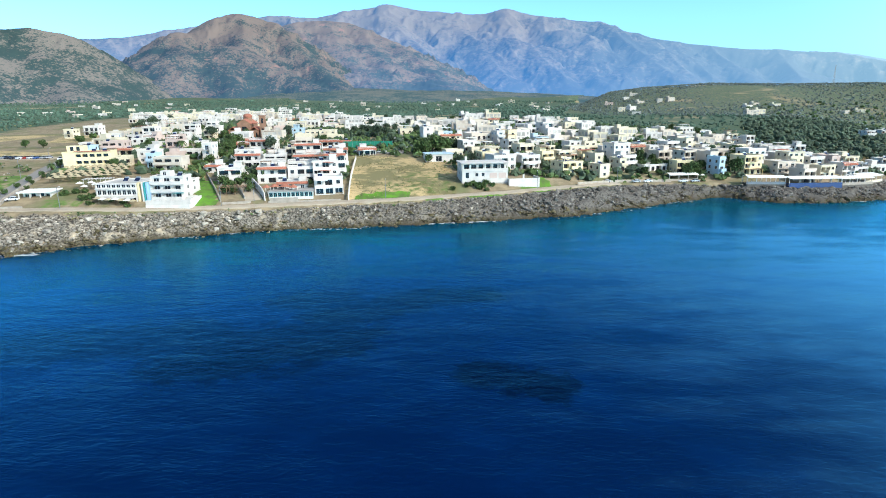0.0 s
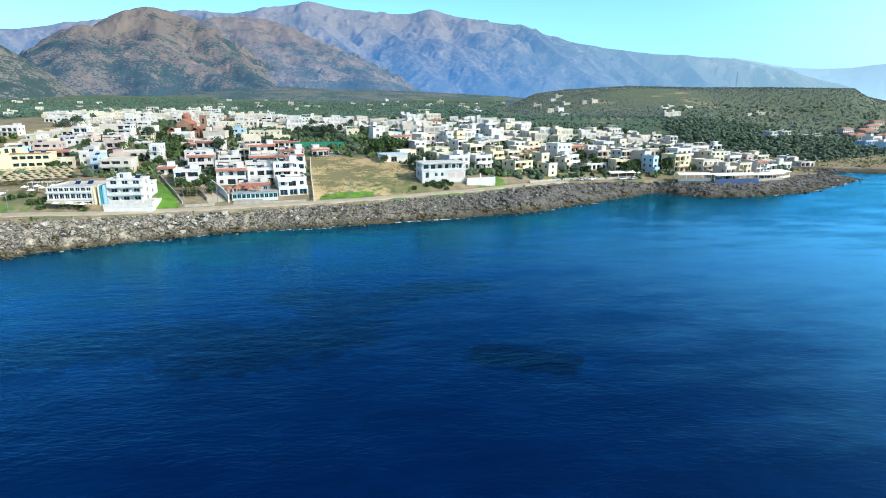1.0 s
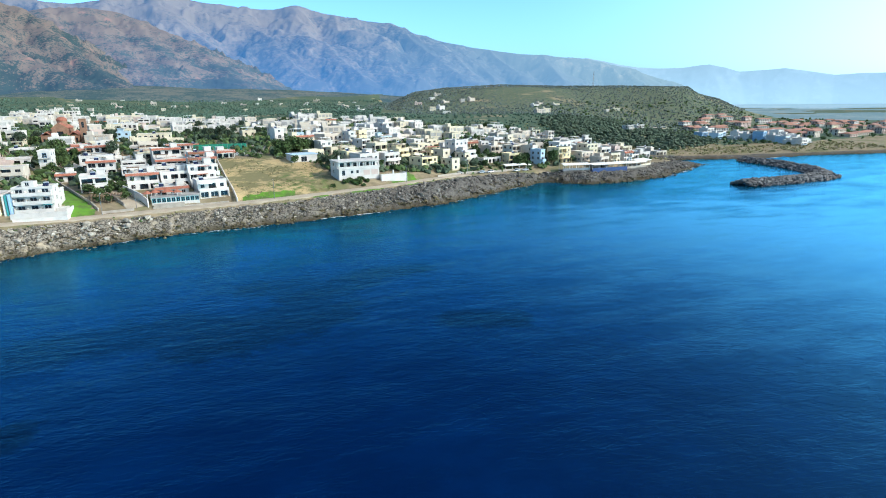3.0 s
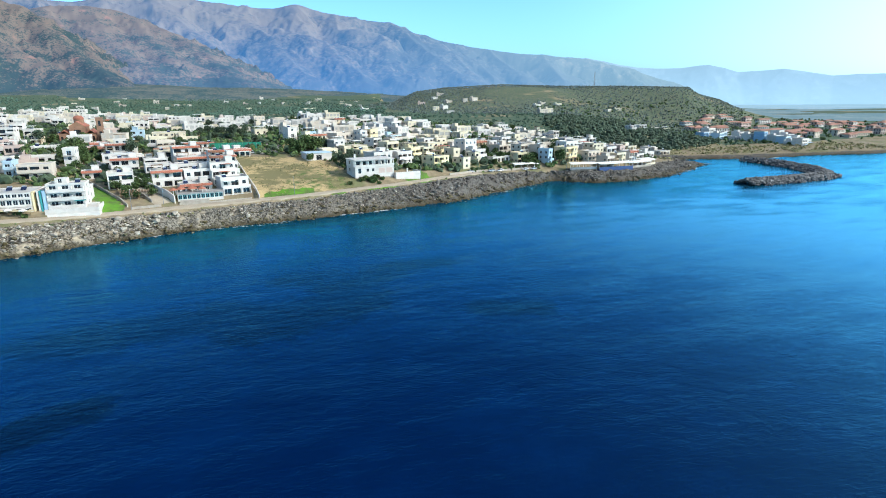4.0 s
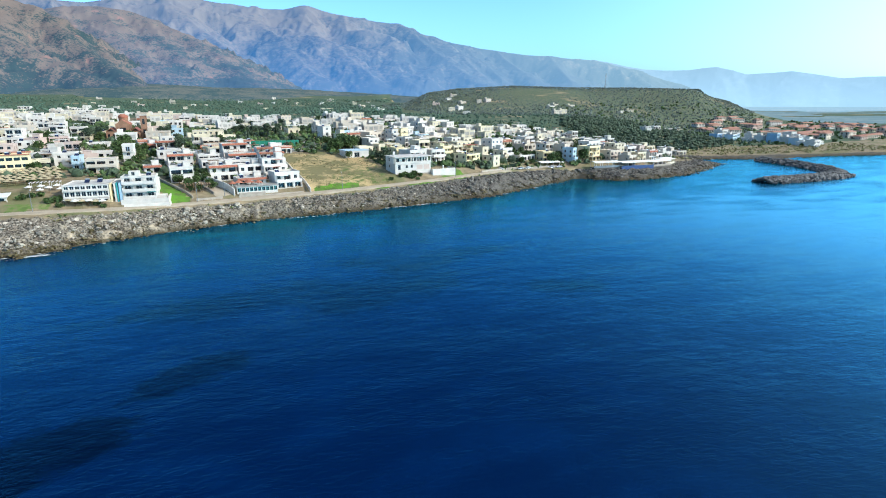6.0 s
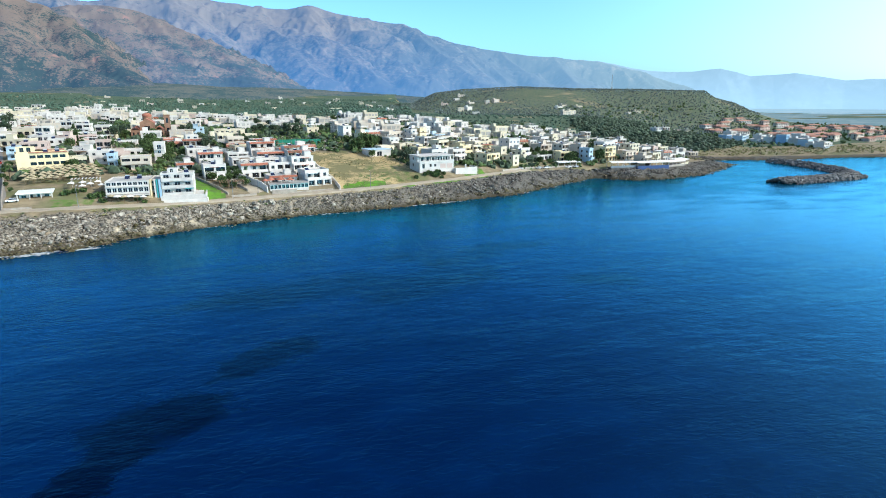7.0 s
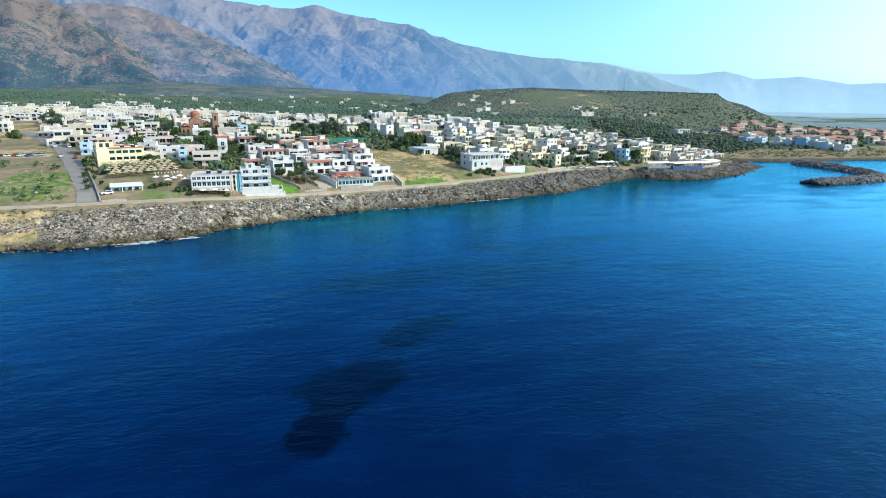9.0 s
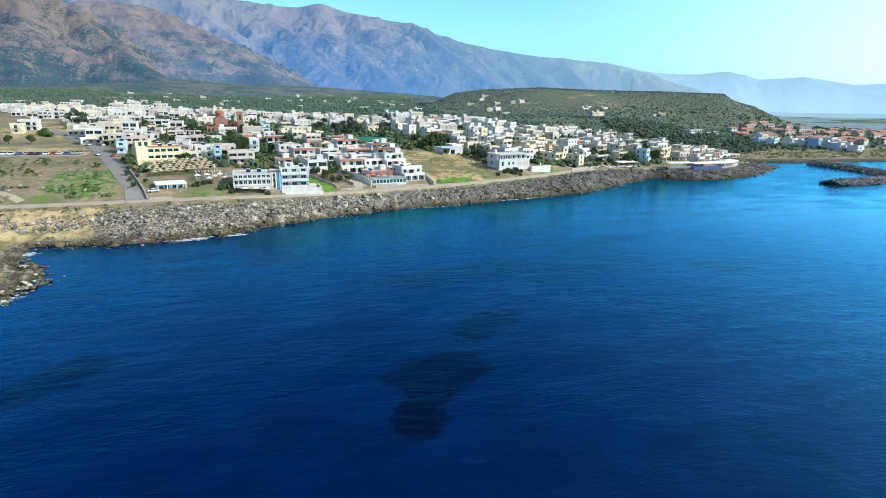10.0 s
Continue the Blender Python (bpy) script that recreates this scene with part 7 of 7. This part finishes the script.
for x, y, k in (
        (-128.1, 306.7, 1.3), (-129.7, 335.3, 1.1), (-113.2, 331.8, 1.2), (-110.3, 340.5, 1.3), (-106.8, 331.6, 1.2), (-103.5, 323.1, 1.2),
        (-100.5, 353.8, 1.2), (-97.0, 367.8, 1.2), (-93.8, 330.7, 1.2), (-68.0, 529.3, 1), (-63.5, 569.2, 1), (-45.6, 343.9, 1.1),
        (-39.0, 353.8, 1.1), (-28.1, 393.3, 1), (-33.5, 417.7, 1.1), (-47.0, 388.3, 1), (-13.5, 328.0, 1), (-29.1, 281.4, 0.9)):
    tree("pine", x, y, k)
for x, y, k in (
        (9.5, 190.5, 1.1), (10.7, 190.3, 1.2), (12.6, 193.6, 1), (8.5, 192.3, 1), (14.6, 192.6, 0.8), (6.1, 190.6, 1),
        (12.7, 188.8, 0.8), (53.9, 217.8, 1), (1.1, 187.2, 0.8), (14.6, 215.0, 0.9), (20.5, 214.8, 0.7), (-197.4, 302.3, 1.8),
        (-193.1, 295.7, 1.6), (-201.2, 320.0, 1.6), (-115.7, 167.4, 1), (-114.1, 169.6, 1), (-111.6, 170.8, 0.9), (-107.7, 163.4, 1),
        (-106.0, 164.5, 1), (-104.7, 160.9, 0.8), (-99.8, 163.6, 0.8), (-98.0, 164.7, 0.8), (-95.4, 162.6, 0.8), (-93.6, 161.0, 0.7)):
    tree("bush", x, y, k)
for x, y, k in (
        (-116.6, 246.2, 1), (-139.1, 195.9, 0.7), (-141.6, 204.2, 0.8), (-63.9, 192.8, 0.8), (-67.1, 196.2, 0.8)):
    tree("palm", x, y, k)
for x, y, k in (
        (-66.1, 287.6, 0.8), (-50.8, 295.0, 0.9)):
    tree("cypress", x, y, k)


# ---- road, lanes, walls and street things ----
def ribbon(name, line, width, lift, material, label, category, step=2.0, extra=0.0):
    """A strip laid on the ground along a line."""
    pts = []
    for a, b in zip(line[:-1], line[1:]):
        n = max(1, int(math.hypot(b[0] - a[0], b[1] - a[1]) / step))
        pts += [(a[0] + (b[0] - a[0]) * i / n, a[1] + (b[1] - a[1]) * i / n) for i in range(n)]
    pts.append(line[-1][:2])
    verts, faces = [], []
    cols = (-0.5, -0.25, 0, 0.25, 0.5)
    for i, (x, y) in enumerate(pts):
        p, q = pts[max(0, i - 1)], pts[min(len(pts) - 1, i + 1)]
        dx, dy = q[0] - p[0], q[1] - p[1]
        L = math.hypot(dx, dy) or 1
        z = land(x, y)
        for c in cols:
            wob = width * c * (1 + 0.12 * noise.noise(Vector((x * .15, y * .15, c))))
            xx, yy = x - dy / L * wob, y + dx / L * wob
            verts.append((xx, yy, max(land(xx, yy), z - 0.25) + lift))
    k = len(cols)
    for i in range(len(pts) - 1):
        for c in range(k - 1):
            faces.append((i * k + c, i * k + c + 1, (i + 1) * k + c + 1, (i + 1) * k + c))
    # skirts down into the ground
    n0 = len(verts)
    for i in range(len(pts)):
        for c in (0, k - 1):
            v = verts[i * k + c]
            verts.append((v[0], v[1], v[2] - 1.2))
    for i in range(len(pts) - 1):
        a, b = n0 + 2 * i, n0 + 2 * i + 2
        faces.append((i * k, (i + 1) * k, b, a))
        faces.append((i * k + k - 1, a + 1, b + 1, (i + 1) * k + k - 1))
    me = mesh_of(name, verts, faces, material)
    return tagged(new(name, me), label, category, kind="structure")


ribbon("road", [(x, y + 1.5) for x, y, z in BANK[2:14]], 4.4, 0.14, M_ROAD, "pale gravel shore road", "road")
ribbon("road_lane", [(-132, 156), (-134.5, 168), (-147.5, 207), (-163, 253), (-177, 283), (-206, 345)], 6.0, 0.13, M_ASPH, "worn grey asphalt lane running inland", "road")
ribbon("road_alley", [(-60, 171), (-66.5, 182), (-72.5, 194.5), (-92, 231), (-112, 262)], 5.0, 0.12, M_ROAD, "narrow concrete alley between houses", "road")
ribbon("road_track", [(-162, 158), (-176, 172), (-200, 182), (-260, 190)], 2.4, 0.1, M_ROAD, "dirt track over the rough field", "road")
ribbon("road_plain", [(-24, 250), (-20, 275), (-30, 320)], 6.5, 0.12, M_ASPH, "asphalt lane to the upper village", "road")
ribbon("pavement_parking", [(-52, 253), (-24, 254)], 9, 0.11, M_ASPH, "dusty asphalt car park", "pavement")
ribbon("pavement_parking_left", [(-206, 228.5), (-161, 231.5)], 8, 0.11, M_ROAD, "dusty car park on the field", "pavement")


def low_wall(line, high, material, label, thick=0.3):
    root = thing("wall", pose(line[0][0], line[0][1], land(*line[0])), label, "wall", "garden walls")
    o = Vector((line[0][0], line[0][1], land(*line[0])))
    for a, b in zip(line[:-1], line[1:]):
        n = max(1, int(math.hypot(b[0] - a[0], b[1] - a[1]) / 5))
        for i in range(n):
            p = (a[0] + (b[0] - a[0]) * i / n, a[1] + (b[1] - a[1]) * i / n)
            q = (a[0] + (b[0] - a[0]) * (i + 1) / n, a[1] + (b[1] - a[1]) * (i + 1) / n)
            z0, z1 = land(*p), land(*q)
            L, t = math.hypot(q[0] - p[0], q[1] - p[1]), math.atan2(q[1] - p[1], q[0] - p[0])
            bm = bmesh.new()
            v = box(bm, 0, L - 0.01, -thick / 2, thick / 2, -0.8, high)
            for k in (1, 2, 5, 6):
                v[k].co.z += z1 - z0
            ob = part("panel", bm, material, root)
            ob.matrix_basis = Matrix.Translation(Vector((p[0], p[1], z0)) - o) @ Matrix.Rotation(t, 4, "Z")


low_wall([(-69.6, 169), (-87, 201), (-110, 244), (-127, 279)], 0.9, M_STONE, "long weathered stone wall beside the green plot")
low_wall([(-63.3, 172), (-78, 199), (-95, 231)], 1.0, M_STONE, "stone wall along the alley")
low_wall([(-56.8, 171.5), (-69.5, 194), (-89, 230)], 2.4, W, "whitewashed wall along the alley")
low_wall([(-31.5, 174), (-35.0, 200), (-39, 236)], 1.4, W, "white wall beside the fallow field")
low_wall([(-129, 157), (-138, 187), (-142, 199)], 0.9, M_STONE, "stone kerb wall along the lane")
low_wall([(-128.5, 156.6), (-122, 157.6)], 0.7, M_STONE, "stone wall at the corner of the lane")
low_wall([(-68.5, 167.5), (-60.5, 169.5)], 0.7, M_STONE, "stone garden wall by the road")
low_wall([(-55.5, 170.3), (-34, 174.2)], 0.6, M_STONE, "low stone wall in front of the apartments")
low_wall([(46, 202), (63, 211), (86, 219.5)], 1.0, M_STONE, "low stone promenade wall")

# green netting fence round the court
root = thing("fence", pose(-50, 267.5, land(-40, 268), 0, 0, 1), "tall green netting fence round a sports court", "fence")
for i in range(12):
    slab(root, "post", M_RAIL, i * 2.1, i * 2.1 + .1, 0, .1, -1, 3.2)
    if i < 11:
        slab(root, "net", M_NET, i * 2.1 + .1, i * 2.1 + 2.1, .02, .07, -.2, 3.1)

# white storehouse with a sheet roof
root = thing("storehouse", pose(-9.5, 229.0, land(-5, 230), 0, 0, 10), "white storehouse with a shallow pale roof", "building")
volume(root, 0, 11, 0, 9, -1.5, 3.0, W, [(4, 6.5, 1.6, 3.8, .2)], kind="white")
slab(root, "roof", WALLS["pale_blue"], -.3, 11.3, -.3, 9.3, 3.004, 3.3, label="pale blue-grey sheet roof")


def car(x, y, turn, m):
    root = thing("car", pose(x, y, land(x, y) + 0.12, 0, 0, turn) @ Matrix.Scale(.8, 4), "small parked car in a dusty row", "car", "parked cars")
    if ("car", m.name) not in CACHE:
        made = []
        bm = bmesh.new()
        prof = [(-2.0, .35), (-2.0, .85), (-1.1, .95), (2.0, .9), (2.05, .6), (2.0, .35)]
        ring = [[bm.verts.new((px0, s * .82, pz)) for px0, pz in prof] for s in (-1, 1)]
        bm.faces.new(ring[0])
        bm.faces.new(ring[1][::-1])
        for i in range(len(prof)):
            j = (i + 1) % len(prof)
            bm.faces.new((ring[0][j], ring[0][i], ring[1][i], ring[1][j]))
        made.append(("body", bm, m))
        bm = bmesh.new()
        v = box(bm, -1.05, 1.75, -.76, .76, .9, 1.42)
        for k in (4, 5, 6, 7):
            v[k].co.x = v[k].co.x * .72 + .1
            v[k].co.y *= .84
        made.append(("cabin", bm, M_GLASS))
        bm = bmesh.new()
        box(bm, -.62, 1.33, -.62, .62, 1.422, 1.47)
        made.append(("roof", bm, m))
        for wx in (-1.25, 1.3):
            for wy in (-.8, .8):
                bm = bmesh.new()
                tube(bm, (wx, wy - .09, .32), (wx, wy + .09, .32), .32, .32, 10)
                made.append(("wheel", bm, M_TYRE))
        out = []
        for nm, bm, mm in made:
            me = bpy.data.meshes.new(nm)
            bm.to_mesh(me)
            bm.free()
            me.materials.append(mm)
            out.append((nm, me))
        CACHE[("car", m.name)] = out
    for nm, me in CACHE[("car", m.name)]:
        put(nm, me, root)


rc = random.Random(4)
for i in range(15):
    car(-196 + i * 2.3 + rc.uniform(-.4, .4), 228.4 + i * .1 + rc.uniform(-.6, .6), 84 + rc.uniform(-6, 6), rc.choice(M_CAR[:2] * 3 + M_CAR))
for i in range(9):
    car(-50 + i * 2.7 + rc.uniform(-.4, .4), 251.5 + rc.uniform(-.6, .6), 88 + rc.uniform(-6, 6), rc.choice(M_CAR[:2] * 3 + M_CAR))
for x, y, t in ((-156.5, 226, 107), (-166.5, 256, 110), (-169, 263, 110), (-160.5, 254, 110), (-171.5, 271, 112), (-150.5, 222, 107), (-128, 162, 20), (95, 219, 10), (90, 218, 15), (70, 212, 20), (75, 214, 20), (58, 209, 20)):
    car(x, y, t, rc.choice(M_CAR[:2] * 3 + M_CAR))


def parasol(x, y, cover, label, k=1.0):
    key = ("parasol", cover.name)
    if key not in CACHE:
        bm = bmesh.new()
        tube(bm, (0, 0, 0), (0, 0, 2.3), .05, .05, 5)
        a = bpy.data.meshes.new("pole")
        bm.to_mesh(a)
        bm.free()
        a.materials.append(M_WOOD)
        bm = bmesh.new()
        n = 10
        tip = bm.verts.new((0, 0, 2.75))
        rim_ = [bm.verts.new((1.35 * math.cos(6.2832 * i / n), 1.35 * math.sin(6.2832 * i / n), 2.05 + .06 * (i % 2))) for i in range(n)]
        un = bm.verts.new((0, 0, 2.45))
        for i in range(n):
            bm.faces.new((tip, rim_[i], rim_[(i + 1) % n]))
            bm.faces.new((un, rim_[(i + 1) % n], rim_[i]))
        b = bpy.data.meshes.new("canopy")
        bm.to_mesh(b)
        bm.free()
        b.materials.append(cover)
        CACHE[key] = (a, b)
    root = thing("parasol", pose(x, y, land(x, y), 0, 0, rc.uniform(0, 36)) @ Matrix.Scale(.86, 4), label, "parasol", "parasols")
    for nm, me in zip(("pole", "canopy"), CACHE[key]):
        put(nm, me, root)


# rows of straw parasols in the garden of the yellow hotel
ca, sa = math.cos(radians(18)), math.sin(radians(18))
for i in range(10):
    for j in range(7):
        u, v = 1.5 + i * 2.2 + (j % 2) * .8, -3.0 - j * 3.0
        x, y = -138.4 + u * ca - v * sa, 201.4 + u * sa + v * ca
        if y > 177 + max(0, -120 - x) * .2 and x < -107:
            parasol(x + rc.uniform(-.3, .3), y + rc.uniform(-.3, .3), M_STRAW, "round straw parasol in a garden row")
for i in range(7):
    parasol(-102.5 + i * 1.75, 161.2 + rc.uniform(-.3, .3), M_AWN if i % 2 else M_STRAW, "small beige parasol on the hotel terrace")
for i in range(6):
    parasol(88 + i * 2.4, 223.5 + .2 * i, M_AWN, "white parasol on a taverna terrace")
for x, y in ((-116, 175), (-113, 176), (-110.5, 174), (-112, 171), (-109, 177), (-107, 172.5)):
    parasol(x, y, M_AWN, "pale parasol beside the beach bar")

# pergola by the beach bar and pool beside the hotel
root = thing("pergola", pose(-116.5, 177.5, land(-112, 178), 0, 0, 8), "white pergola over tables in the garden", "pergola")
for i in range(4):
    for yy in (0, 3.2):
        slab(root, "post", W, i * 2.6, i * 2.6 + .12, yy, yy + .12, -.3, 2.4)
for i in range(9):
    slab(root, "slat", W, -.2 + i, .15 + i, -.4, 3.7, 2.403, 2.5)
root = thing("pool", pose(-106.5, 181, land(-105, 184) + .05, 0, 0, 4), "turquoise swimming pool behind the hotel", "pool")
M_POOL = mat("pool_water", (0.10, 0.45, 0.60), 0.1, vary=0.05, spec=.5)
slab(root, "surround", M_STONE, -.8, 8.8, -.8, 5.8, -1.2, 0.3)
slab(root, "basin", M_POOL, 0, 8, 0, 5, .304, .34, label="turquoise water")


def street_lamp(x, y):
    if "lamp" not in CACHE:
        bm = bmesh.new()
        tube(bm, (0, 0, -.2), (0, 0, 6), .09, .06, 6)
        tube(bm, (0, 0, 6), (0, .9, 6.3), .05, .05, 5)
        a = bpy.data.meshes.new("pole")
        bm.to_mesh(a)
        bm.free()
        a.materials.append(M_RAIL)
        bm = bmesh.new()
        box(bm, -.12, .12, .85, 1.4, 6.24, 6.36)
        b = bpy.data.meshes.new("lamp_head")
        bm.to_mesh(b)
        bm.free()
        b.materials.append(M_FRAME)
        CACHE["lamp"] = (a, b)
    root = thing("street_lamp", pose(x, y, land(x, y), 0, 0, 0), "grey street lamp beside the shore road", "street lamp", "street lamps")
    for nm, me in zip(("pole", "lamp_head"), CACHE["lamp"]):
        put(nm, me, root)


for x, y in ((-134, 152), (-110, 156), (-68, 165.5), (-60, 171), (-20, 175.5), (-151, 157), (30, 192), (62, 209), (-146, 190), (-153, 215)):
    street_lamp(x, y)

# radio mast on the hill
hx, hy = -48 + 1060 * math.sin(radians(35)), -10 + 1060 * math.cos(radians(35))
root = thing("radio_mast", pose(hx, hy, land(hx, hy)), "thin lattice radio mast on the hill", "mast")
for sx_, sy_ in ((-1, -1), (1, -1), (1, 1), (-1, 1)):
    bm = bmesh.new()
    tube(bm, (sx_ * 1.2, sy_ * 1.2, -1), (sx_ * .2, sy_ * .2, 26), .14, .1, 4)
    part("leg", bm, M_RAIL, root)
for i in range(7):
    k = 1.15 - i * .14
    bm = bmesh.new()
    z = 2 + i * 3.5
    for a, b in (((-k, -k), (k, -k)), ((k, -k), (k, k)), ((k, k), (-k, k)), ((-k, k), (-k, -k))):
        tube(bm, (*a, z), (*b, z + 1.6), .07, .07, 4)
    part("brace", bm, M_RAIL, root)


# ---- from plan units to metres ----
for ob in list(scene.objects):
    if ob.parent is None and ob.type in ("MESH", "EMPTY"):
        ob.matrix_basis = Matrix.Scale(SITE, 4) @ ob.matrix_basis
